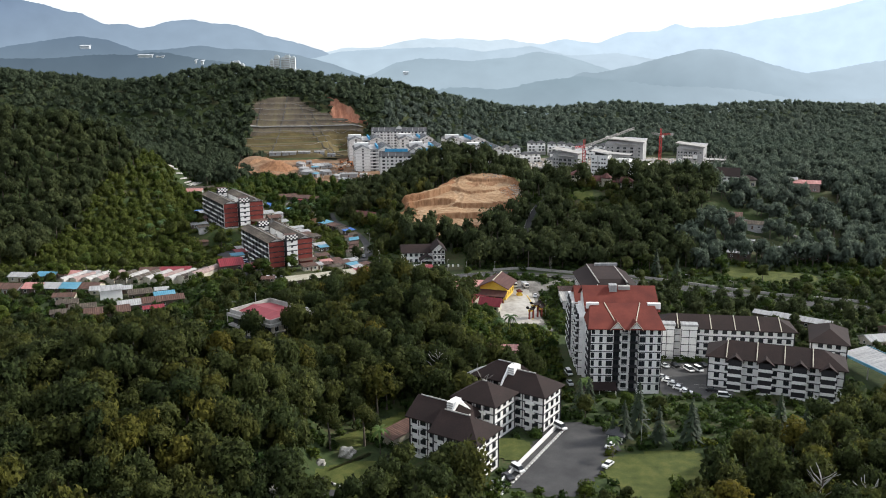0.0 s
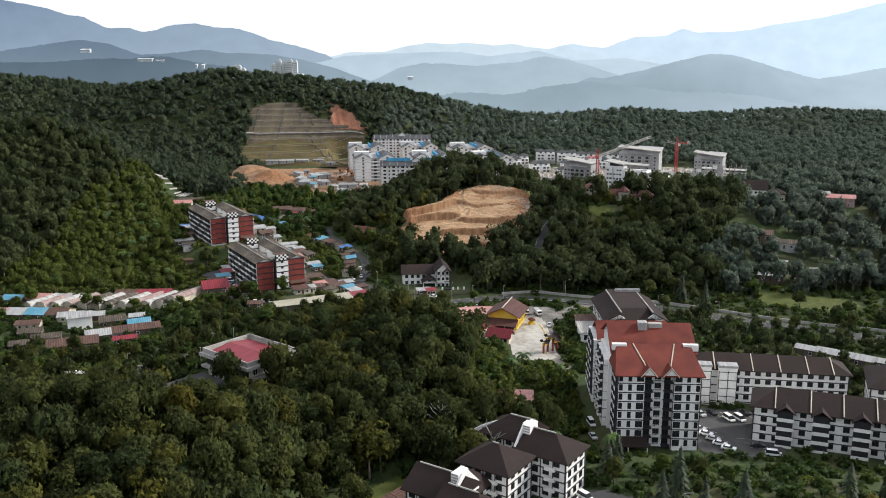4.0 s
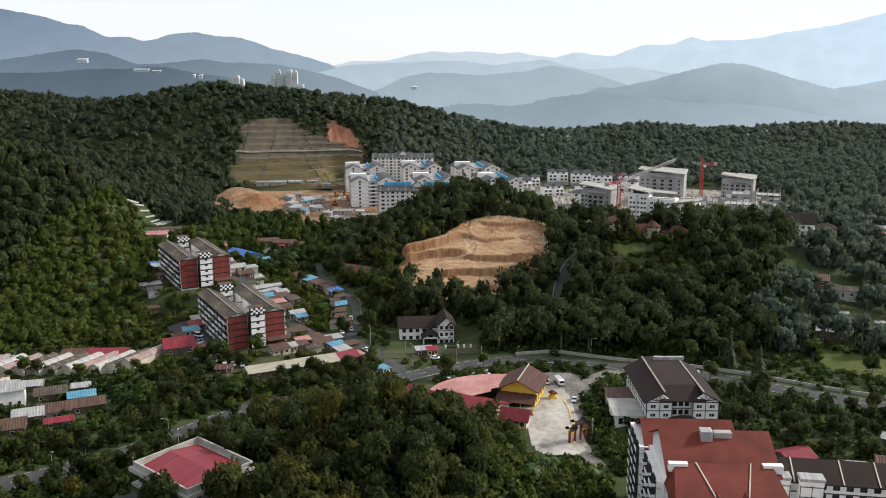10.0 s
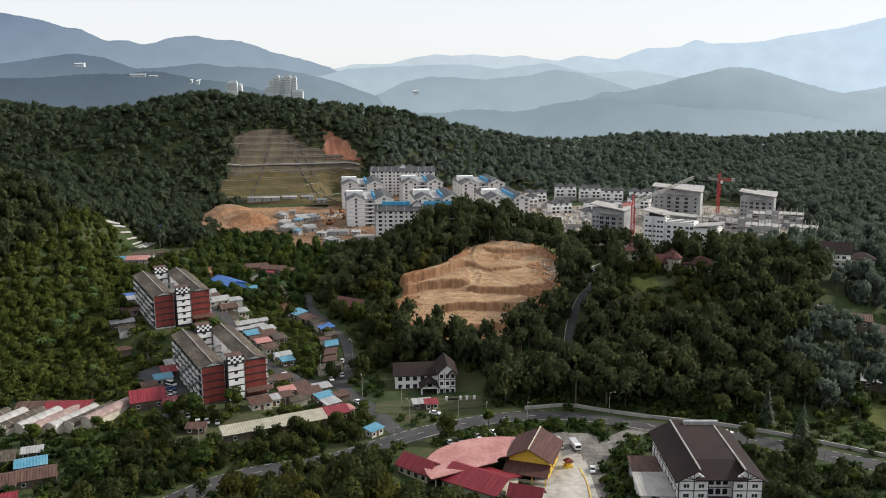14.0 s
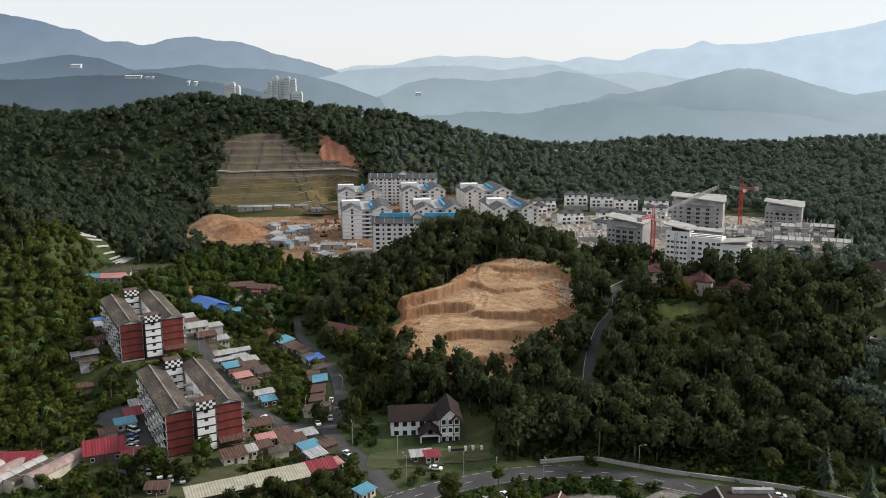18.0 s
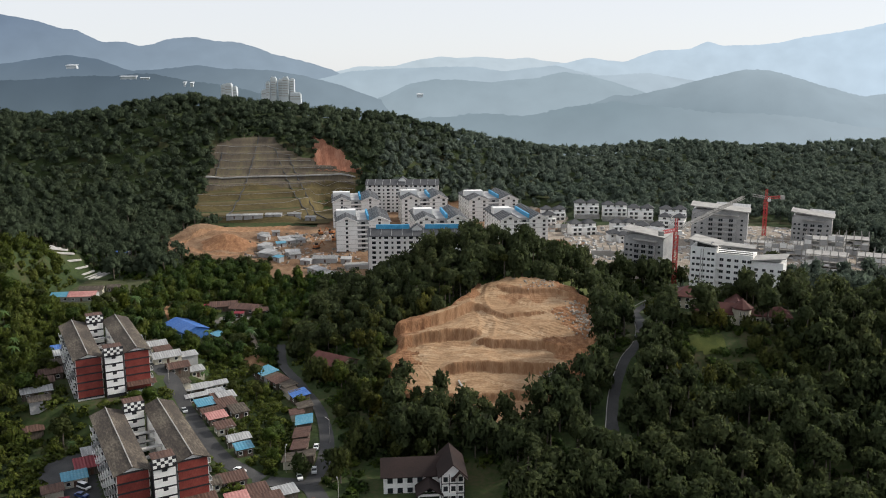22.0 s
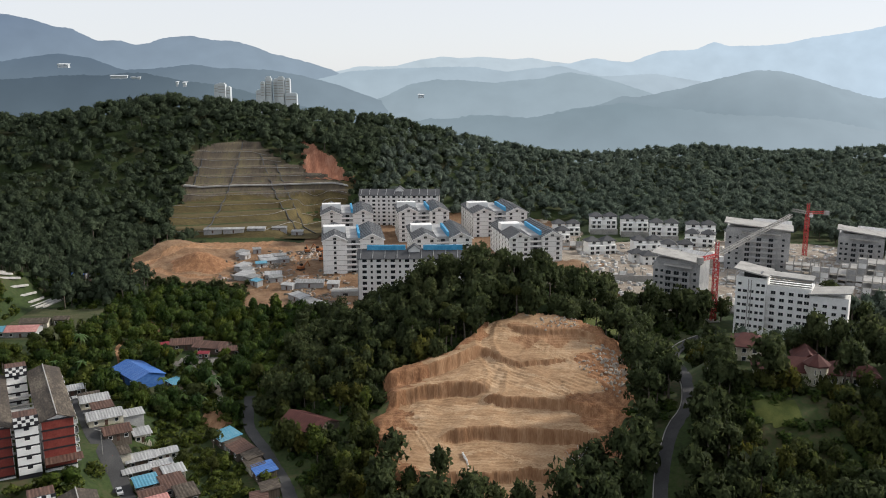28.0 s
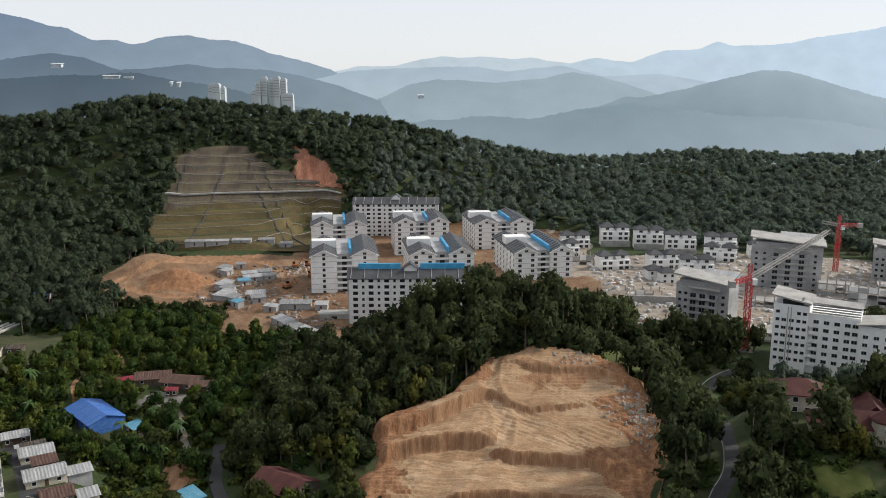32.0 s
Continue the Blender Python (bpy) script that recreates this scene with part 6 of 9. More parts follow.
for x, y, turn, nx, ny, fl in ((163, 712, -28, 5, 3, 3), (196, 745, -28, 6, 3, 3), (178, 690, -28, 5, 2, 2), (222, 770, -22, 6, 3, 2), (131, 690, -28, 3, 3, 2), (70, 838, 5, 4, 2, 2), (205, 712, -28, 5, 3, 4), (88, 760, -5, 4, 2, 1), (214, 738, -26, 5, 3, 5), (240, 762, -24, 5, 3, 4), (186, 768, -24, 4, 2, 3), (146, 742, -20, 4, 2, 2), (236, 722, -28, 4, 3, 4)):
    concrete_frame(x, y, ground_z(x, y) + 0.6, turn, nx, ny, fl, "unfinished pale concrete frame among scaffolding")


def twin_house(x, y, z, turn, label):
    t = thing("twin_house", label, "house", x, y, z, turn, "new white hillside houses")
    footprint(x, y, turn, 10, 6, 2)
    for x0, y0, z0, x1, z1 in ((-9, -4, -5, 9, 6), (-9, -2, 6, -1, 8.6), (1, -2, 6, 9, 8.6)):
        part("wall", Geo().box(x0, y0, z0, x1, 5, z1), M_WHITE, t)
    for a, b in ((-9, -1), (1, 9)):
        part("roof", hip(Geo(), a, b, -2, 5, 8.6, 2.6, 0.7), M_ROOF_GREY, t, "dark grey hipped roof")
        windows(t, "f", 2, ((a + b) / 2,), [6.8], 2.0, 1.2, M_CONCRETE, pane=False)
        for k in (0, 3):
            windows(t, "f", 4, (a + 2.2, b - 2.2), [k + 0.8], 2.0, 1.6, M_CONCRETE, pane=False)
        part("balcony", Geo().box(a, -5.4, 2.8, b, -4, 3.0).box(a, -5.4, 3.0, b, -5.3, 3.9), M_WHITE, t)
    part("terrace", Geo().box(-9.4, -6, -5, 9.4, -4, 0), M_CONCRETE, t)
    windows(t, "r", 9, (-1.5, 2), [1, 4], 1.4, 1.3, M_CONCRETE, pane=False)


for x, y, turn in ((97, 895, 0), (117, 886, -3), (133, 868, -8), (155, 859, -6), (84, 824, 14), (60, 858, 10), (150, 842, -20), (70, 884, 4), (113, 826, 8), (128, 812, -6), (178, 850, -8)):
    twin_house(x, y, ground_z(x, y) + (3.4 if y > 855 and x > 90 else 0.4), turn, "new white three-storey twin house with grey hipped roofs")
for x, y, turn in ((101, 797, 8), (106, 789, 8)):
    t = thing("gate_house", "small new white house with a dark hipped roof", "house", x, y, ground_z(x, y), turn, "small white houses")
    part("wall", Geo().box(-4, -3.5, -3, 4, 3.5, 6.5), M_WHITE, t)
    part("roof", hip(Geo(), -4, 4, -3.5, 3.5, 6.5, 2.4, 0.7), M_ROOF_GREY, t)
    windows(t, "f", 3.5, (-2, 2), [1, 4], 1.2, 1.3, M_CONCRETE, pane=False)
rw = thing("retaining_wall", "pale concrete retaining wall above the wood", "wall", 92, 742, ground_z(92, 742), -8, kind="structure")
part("wall", Geo().box(-14, -0.4, -4, 14, 0.4, 4.2), M_CONCRETE, rw)


CLEAR_BOXES += [(126, 858, radians(-20), 44, 18), (125, 815, 0, 40, 24)]
# ---- tower cranes ----
def lattice_mast(g, a, b, half, step):
    a, b = Vector(a), Vector(b)
    d = (b - a).normalized()
    u = d.cross(Vector((0, 0, 1)) if abs(d.z) < 0.9 else Vector((1, 0, 0))).normalized() * half
    w = d.cross(u).normalized() * half
    cs = (u + w, w - u, -u - w, u - w)
    for c in cs:
        bar(g, a + c, b + c, half * 0.14)
    n = int((b - a).length / step)
    for k in range(n):
        p, q = a + (b - a) * k / n, a + (b - a) * (k + 1) / n
        for i in range(4):
            bar(g, p + cs[i], q + cs[(i + 1) % 4], half * 0.09)
            bar(g, p + cs[i], p + cs[(i + 1) % 4], half * 0.09)
    return g


def crane(x, y, z, h, tip, back, label):
    t = thing("tower_crane", label, "crane", x, y, z)
    part("mast", lattice_mast(Geo(), (0, 0, -1), (0, 0, h), 1.0, 2.2), M_CRANE, t, "red lattice mast")
    tip, back = Vector(tip) - Vector((x, y, z)), Vector(back) - Vector((x, y, z))
    part("jib", lattice_mast(Geo(), (0, 0, h + 1), tip, 0.7, 2.2), M_CONCRETE, t, "pale lattice jib")
    part("counter_jib", lattice_mast(Geo(), (0, 0, h + 1), back, 0.7, 2.2), M_CRANE, t)
    part("counterweight", Geo().box(back.x - 1.2, back.y - 1.2, back.z - 1.6, back.x + 1.2, back.y + 1.2, back.z + 0.8), M_CONCRETE, t)
    part("cab", Geo().box(0.8, -1.6, h - 1.5, 2.6, 0.2, h + 0.8), M_WHITE, t)
    part("apex", lattice_mast(Geo(), (0, 0, h), (0, 0, h + 7), 0.6, 2.0), M_CRANE, t)
    part("tie", bar(bar(Geo(), (0, 0, h + 7), tip * 0.8 + Vector((0, 0, h + 1)) * 0.2, 0.06), (0, 0, h + 7), back, 0.06), M_TIMBER, t)
    part("base", Geo().box(-2.5, -2.5, -3, 2.5, 2.5, 0.3), M_CONCRETE, t)


crane(111, 676, ground_z(111, 676), 29, (160, 722, 55), (101, 666, 45), "red tower crane with a raised pale jib")
crane(207, 818, ground_z(207, 818), 26, (199, 822, 42), (216, 813, 42), "distant red tower crane on the building site")


# ---- estate building site: huts, vehicles, rubble ----
def site_hut(x, y, turn, hx, hy, mat, label):
    t = thing("site_hut", label, "hut", x, y, ground_z(x, y) + 0.9, turn, "site huts")
    part("wall", Geo().box(-hx, -hy, -1.5, hx, hy, 2.6), M_GREYWALL, t)
    part("roof", corrugated(-hx - 0.4, hx + 0.4, -hy - 0.5, hy + 0.5, 2.65, 3.3), mat, t)
    part("door", Geo().box(-0.5, -hy - 0.06, 0, 0.5, -hy, 2.0), M_RUST, t)


M_DULL = material("dull_zinc_sheet", [(0.12, 0.122, 0.12), (0.21, 0.213, 0.21), (0.34, 0.343, 0.34)], 0.6, 0.3, streak=(5, 0.5, 1), metal=0.1)
for x, y, turn, hx, hy, m in ((-172, 876, 4, 6, 2.0, M_DULL), (-158, 877, 6, 7, 2.0, M_METAL_W), (-143, 880, 3, 6, 2.2, M_METAL_W), (-128, 884, 8, 5, 1.8, M_DULL), (-116, 886, 0, 4, 1.8, M_METAL_W),
                              (-137, 818, 78, 4.5, 2.6, M_DULL), (-134, 811, 70, 3, 2.2, M_METAL_W), (-130, 826, 20, 2.4, 1.8, M_DULL), (-120, 806, 24, 4, 2.4, M_METAL_W), (-113, 810, 12, 4.4, 2.4, M_DULL),
                              (-116, 798, 30, 5, 2.4, M_METAL_W), (-108, 801, 18, 3, 2.2, M_DULL), (-119, 790, 20, 3, 2.0, M_METAL_C), (-128, 784, 76, 6, 2.6, M_METAL_W), (-124, 776, 82, 4, 3, M_DULL),
                              (-122, 764, 80, 7, 3.2, M_METAL_W), (-116, 757, 70, 4, 2.4, M_DULL), (-106, 763, 14, 4.4, 3.0, M_METAL_W), (-103, 755, 25, 3.4, 2.4, M_DULL), (-112, 749, -40, 3, 1.8, M_METAL_C),
                              (-94, 744, -20, 3.4, 1.6, M_METAL_W), (-83, 748, 2, 7.4, 3.0, M_DULL), (-70, 746, 0, 3, 2.5, M_GREYWALL), (-84, 722, -48, 6, 2.6, M_METAL_W), (-78, 714, -46, 5, 2.4, M_DULL), (-71, 707, -48, 6, 2.6, M_METAL_W), (-64, 700, -45, 4, 2.2, M_DULL)):
    site_hut(x, y, turn, hx, hy, m, "corrugated metal site hut with a pale roof" if m is M_METAL_W else "weathered site hut with a dull metal roof" if m in (M_DULL, M_GREYWALL) else "site hut with a faded blue metal roof")
# stacked planks, drums and formwork between the huts
rng = np.random.default_rng(32)
v, q = [], []
for k in range(420):
    cx, cy, sx, sy = ((-116, 800, 9, 10), (-118, 768, 9, 9), (-84, 752, 14, 9), (-76, 722, 9, 9), (-98, 825, 8, 8))[k % 5]
    x, y = cx + rng.normal() * sx, cy + rng.normal() * sy
    if site_mask(np.array([x]), np.array([y]))[0] > 0.93:
        continue
    a, z = rng.uniform(0, 3.14), float(land(x, y)) + 0.9
    hx, hy, hz = rng.uniform(0.4, 2.0), rng.uniform(0.2, 0.7), rng.uniform(0.2, 1.1)
    c, sn = math.cos(a), math.sin(a)
    i = len(v)
    v += [(x + c * p * hx - sn * r * hy, y + sn * p * hx + c * r * hy, z + h) for h in (-0.5, hz) for p, r in ((-1, -1), (1, -1), (1, 1), (-1, 1))]
    q += [(i + 4, i + 5, i + 6, i + 7)] + [(i + j, i + (j + 1) % 4, i + 4 + (j + 1) % 4, i + 4 + j) for j in range(4)]
tagged(new("site_clutter", fast_mesh("site_clutter", v, q, [material("stacked_planks", [(0.07, 0.055, 0.042), (0.19, 0.16, 0.13), (0.36, 0.34, 0.31)], 0.85, 0.1, island=0.5)])),
       "stacks of planks and formwork lying between the huts", "clutter", kind="stuff")
M_MACHINE = material("muddy_orange_paint", [(0.22, 0.075, 0.028), (0.32, 0.12, 0.04), (0.36, 0.17, 0.08)], 0.6, 0.6)
fr = thing("concrete_slab", "raw pale concrete foundation block on the site", "foundation", -62, 734, ground_z(-62, 734), 3)
part("slab", Geo().box(-7, -4, -2, 7, 4, 3.2), M_CONCRETE, fr)
part("opening", Geo().box(-1, -4.05, 0, 1.5, -4, 2.2), M_DARK, fr)
for x, y, turn in ((-99, 829, 20), (-92, 834, 70), (-94, 781, -40), (-86, 806, 10)):
    ex = thing("excavator", "orange tracked excavator on churned earth", "excavator", x, y, ground_z(x, y) + 0.95, turn, "site machines")
    part("track", Geo().box(-1.6, -2, 0, -0.9, 2, 0.9), M_TIMBER, ex), part("track", Geo().box(0.9, -2, 0, 1.6, 2, 0.9), M_TIMBER, ex)
    part("body", Geo().box(-1.5, -1.8, 0.95, 1.5, 1.6, 2.3), M_MACHINE, ex), part("cab", Geo().box(-1.4, 0.2, 2.3, -0.1, 1.7, 3.4), M_GLASS, ex)
    part("boom", bar(bar(Geo(), (0.5, 1.5, 2.0), (0.5, 4.6, 4.4), 0.25), (0.5, 4.6, 4.4), (0.5, 6.4, 1.2), 0.2), M_MACHINE, ex)

# loose blocks, planks and spoil over the eastern building site
rng = np.random.default_rng(31)
v, q = [], []
for k in range(900):
    x, y = rng.uniform(70, 250), rng.uniform(690, 850)
    if site_mask(np.array([x]), np.array([y]))[0] > 0.95:
        continue
    a, z = rng.uniform(0, 3.14), float(land(x, y)) + 0.8
    hx, hy, hz = rng.uniform(0.4, 2.4), rng.uniform(0.25, 1.0), rng.uniform(0.25, 1.3)
    c, s = math.cos(a), math.sin(a)
    i = len(v)
    v += [(x + c * p * hx - s * r * hy, y + s * p * hx + c * r * hy, z + h) for h in (-0.3, hz) for p, r in ((-1, -1), (1, -1), (1, 1), (-1, 1))]
    q += [(i + 4, i + 5, i + 6, i + 7)] + [(i + j, i + (j + 1) % 4, i + 4 + (j + 1) % 4, i + 4 + j) for j in range(4)]
tagged(new("building_rubble", fast_mesh("building_rubble", v, q, [material("loose_blocks", [(0.26, 0.25, 0.235), (0.40, 0.39, 0.37), (0.55, 0.54, 0.52)], 0.85, 0.1, island=0.35)])),
       "pale loose blocks and planks strewn over the building site", "rubble", kind="stuff")

# ---- terraced slope, drains and the red landslip ----
def slope_mask(x, y):
    left = np.interp(y, [872, 977, 997], [-208, -211, -176])
    right = np.interp(y, [872, 905, 945, 962, 970, 985, 997], [-98, -98, -90, -82, -122, -148, -168])
    return (x > left + 3 * np.sin(y * 0.2)) & (x < right + 3 * np.sin(y * 0.17)) & (y > 872) & (y < 996)


def stepped(x, y):
    z = land(x, y)
    k = z / 5.6
    f = k - np.floor(k)
    return 5.6 * (np.floor(k) + smooth(0.45, 1.0, f)) + 2.6


M_SLOPE = material("netted_slope", [(0.052, 0.042, 0.034), (0.098, 0.080, 0.058), (0.135, 0.118, 0.062)], 0.95, 0.09, bump_depth=0.3, streak=(1.8, 0.5, 0.4), fine=10)
M_SLOPE_LOW = material("ochre_grassed_slope", [(0.046, 0.036, 0.016), (0.084, 0.066, 0.027), (0.135, 0.106, 0.043)], 0.95, 0.09, bump_depth=0.3, streak=(0.5, 1.8, 0.4), fine=10)
tagged(new("terraced_slope", sheet("terraced_slope", np.arange(-225, -66, 1.6), np.arange(866, 1002, 1.2), stepped, [M_SLOPE, M_SLOPE_LOW], lambda x, y: np.where(slope_mask(x, y), np.where((stepped(x, y) < 34 + 2 * np.sin(x * 0.1)) | (x > -122 - (y - 985) * 1.2), 1, 0), -1))),
       "steep terraced cut slope with thin grass and netting", "slope", kind="structure")


def contour(level, x0, x1, step=4.0):
    ys = np.arange(860, 1000, 0.5)
    out = []
    for x in np.arange(x0, x1, step):
        z = stepped(np.full_like(ys, x), ys)
        i = int(np.argmax(z > level))
        if i and slope_mask(np.array([x]), np.array([ys[i]]))[0]:
            out.append((x, ys[i]))
    soft_y = [float(np.mean([q[1] for q in out[max(0, i - 3):i + 4]])) for i in range(len(out))]
    return [(p[0], v) for p, v in zip(out, soft_y)]


for n, level in enumerate((17.5, 23.1, 28.7, 34.3, 45.5, 51.1, 56.7, 62.3)):
    pts = contour(level, -214, -76)
    if len(pts) > 3:
        g = Geo()
        for p, q in zip(pts[:-1], pts[1:]):
            bar(g, (*p, float(stepped(*p)) + 0.3), (*q, float(stepped(*q)) + 0.3), 0.13)
        tagged(part("berm_drain", g, M_CONCRETE), "pale concrete drain along a slope berm", "drain", kind="structure")
road = contour(40.0, -214, -80)
g = Geo()
for p, q in zip(road[:-1], road[1:]):
    a, b = float(stepped(*p)) + 0.5, float(stepped(*q)) + 0.5
    g.slab([(p[0], p[1] - 1.4, a), (q[0], q[1] - 1.4, b), (q[0], q[1] + 2.2, b + 0.1), (p[0], p[1] + 2.2, a + 0.1)], 1.0)
tagged(part("slope_track", g, M_CONCRETE), "pale earth track across the cut slope", "track", kind="structure")
for x0, x1, y0, y1 in ((-178, -178, 876, 990), (-112, -165, 884, 988), (-204, -204, 940, 965), (-104, -150, 890, 978)):
    g = Geo()
    ys = np.linspace(y0, y1, 24)
    xs = np.linspace(x0, x1, 24)
    for k in range(23):
        bar(g, (xs[k], ys[k], float(stepped(xs[k], ys[k])) + 0.35), (xs[k + 1], ys[k + 1], float(stepped(xs[k + 1], ys[k + 1])) + 0.35), 0.3)
    tagged(part("cascade_drain", g, M_ROOF_GREY), "dark stepped drain running down the slope", "drain", kind="structure")
M_REDSOIL = material("red_soil", [(0.18, 0.070, 0.040), (0.26, 0.115, 0.068), (0.34, 0.18, 0.115)], 0.95, 0.07, bump_depth=0.4, streak=(2, 0.5, 0.5))


def slip_mask(x, y):
    u = np.clip((y - 966) / 44, 0, 1)
    return (np.abs(x + 104 + 30 * u + 2 * np.sin(y * 0.4)) < 19 * (1.06 - u)) & (y > 966) & (y < 1010)


tagged(new("landslip", sheet("landslip", np.arange(-160, -60, 1.6), np.arange(960, 1014, 1.4), lambda x, y: land(x, y) + 0.8 + 0.5 * np.sin(x * 0.9 + y * 0.2), [M_REDSOIL], lambda x, y: np.where(slip_mask(x, y), 0, -1))),
       "bare red earth landslip on the wooded hillside", "landslip", kind="structure")
for y in np.arange(864, 999, 6):
    for x in np.arange(-214, -70, 6):
        if slope_mask(np.array([x]), np.array([max(y, 873)]))[0]:
            CLEAR_BOXES.append((x, y, 0, 3.6, 3.6))
for y in np.arange(966, 1010, 5):
    for x in np.arange(-150, -66, 5):
        if slip_mask(np.array([x]), np.array([y]))[0]:
            CLEAR_BOXES.append((x, y, 0, 3.0, 3.0))

# ---- villages: small houses, sheds, tunnels ----
M_PLANK = material("weathered_planks", [(0.06, 0.05, 0.042), (0.11, 0.09, 0.07), (0.18, 0.15, 0.12)], 0.85, 0.5, streak=(5, 5, 0.4))

def shack(x, y, turn, hx, hy, h, mat, label, group="village houses", rise=None, wall=None, z=None, windows_on=True):
    """A small house: walls, door, windows and a ribbed sheet roof of two slopes, or of one where rise is below nought."""
    t = thing("shack" if h < 3.2 else "house", label, "house", x, y, ground_z(x, y) if z is None else z, turn, group)
    footprint(x, y, turn, hx, hy, 1.6)
    rise = hy * 0.34 if rise is None else rise
    w = Geo().box(-hx, -hy, -2.0, hx, hy, h)
    if rise > 0:
        gable_ends(w, -hx, hx, -hy, hy, h, rise, "x")
    wall = wall or (M_PLANK, M_GREYWALL, M_PLANK, M_PLANK, M_CREAM)[int(abs(x * 3 + y * 7)) % 5]
    part("wall", w, wall, t)
    if rise > 0:
        d = 0.6 * rise / hy
        part("roof", corrugated(-hx - 0.5, hx + 0.5, -hy - 0.6, 0, h - d + 0.05, h + rise + 0.05), mat, t)
        back = corrugated(-hx - 0.5, hx + 0.5, -hy - 0.6, 0, h - d + 0.05, h + rise + 0.05)
        part("roof", back, mat, t, at=pose(0, 0, 0, 0, 0, 180))
    else:
        part("roof", corrugated(-hx - 0.5, hx + 0.5, -hy - 0.6, hy + 0.5, h + 0.1, h + 0.1 - rise), mat, t)
        part("wall_top", Geo().box(-hx, hy - 0.15, h, hx, hy, h - rise - 0.1), wall, t)
    if windows_on:
        part("door", Geo().box(-0.5, -hy - 0.06, 0, 0.5, -hy, 2.0), M_RUST, t)
        windows(t, "f", hy, (-hx * 0.6, hx * 0.6), [0.9], 1.1, 1.1, M_WHITE, pane=False)
        windows(t, "l", hx, (0,), [0.9], 1.1, 1.1, M_WHITE, pane=False)
    return t


R, P, B, C, W, U, A = M_METAL_R, M_METAL_P, M_METAL_B, M_METAL_C, M_METAL_W, M_RUST, M_ASBESTOS
WORDS = {R: "bright red", P: "faded pink", B: "blue", C: "sky-blue", W: "pale zinc", U: "rusty brown", A: "weathered grey"}


def say(mat, rest):
    return WORDS[mat] + " sheet-roofed " + rest


M_MAROON = material("maroon_roof", [(0.045, 0.016, 0.014), (0.075, 0.026, 0.022), (0.11, 0.045, 0.036)], 0.8, 0.3, bump_depth=0.03, fine=14)
M_SHED = material("beige_sheet", [(0.24, 0.23, 0.17), (0.33, 0.31, 0.24), (0.42, 0.40, 0.32)], 0.6, 0.3, fine=10)
M_FILM = material("old_plastic_film", [(0.26, 0.25, 0.24), (0.38, 0.37, 0.35), (0.48, 0.46, 0.44)], 0.45, 0.4, fine=8)
M_OLDPINK = material("faded_film", [(0.17, 0.115, 0.10), (0.27, 0.19, 0.17), (0.38, 0.29, 0.27)], 0.55, 0.4, fine=8)
M_PLOT = material("garden_plot", [(0.030, 0.042, 0.014), (0.058, 0.066, 0.026), (0.10, 0.085, 0.05)], 0.95, 0.18, bump_depth=0.3, fine=10, streak=(0.4, 2.2, 1))
# the terrace of shops and houses at the foot of the wood
for x, y, turn, hx, hy, mat in ((-231.5, 416, -4, 7, 5, U), (-217.5, 417, -4, 6.5, 5, U), (-205, 417.5, -4, 4.6, 5, P), (-196, 418, -4, 4.2, 5, W), (-187, 418.5, -4, 4.6, 5, C), (-177.5, 419.5, -4, 4.6, 5, U),
                                (-222, 440, -6, 6, 4, W), (-209, 441, -6, 5, 4, C), (-198, 444, -6, 5.5, 4, P), (-187, 444, -6, 4.5, 4, W), (-243, 423, -4, 5, 5, A)):
    shack(x, y, turn, hx, hy, 2.9, mat, say(mat, "terrace house at the wood's edge"), "terrace of village houses")
for x, y, turn, hx, hy, h, mat, wall in ((-162, 404, 24, 5.0, 4.0, 6.2, W, M_WHITE), (-153, 376, 22, 9.5, 5.0, 3.0, U, None), (-168, 385, 22, 5.6, 3.2, 2.6, A, None), (-147.5, 388, 24, 4.8, 4.4, 3.2, W, None),
                                         (-141, 393.5, 24, 5.4, 4.6, 3.0, U, None), (-131.5, 399, 24, 5.8, 4.2, 3.0, U, None), (-137.5, 408, 24, 4.6, 3.4, 2.8, C, None), (-142, 418, 20, 3.2, 2.6, 2.6, W, None),
                                         (-134.5, 383, 24, 4.4, 2.4, 2.6, R, None), (-150.5, 411, 24, 5.4, 4.2, 2.8, A, None), (-171, 416, 14, 5.4, 3.6, 2.8, W, None), (-161, 418, 14, 4.0, 3.2, 2.8, W, None), (-174, 376, 20, 4.4, 3.2, 2.6, A, None),
                                         (-178, 392, 16, 4.6, 3.4, 2.6, A, None), (-184, 403, 8, 5.0, 3.2, 2.6, U, None)):
    shack(x, y, turn, hx, hy, h, mat, say(mat, "two-storey white house in the village" if h > 5 else "low house beside the lower lane"), "houses by the lower lane", wall=wall)


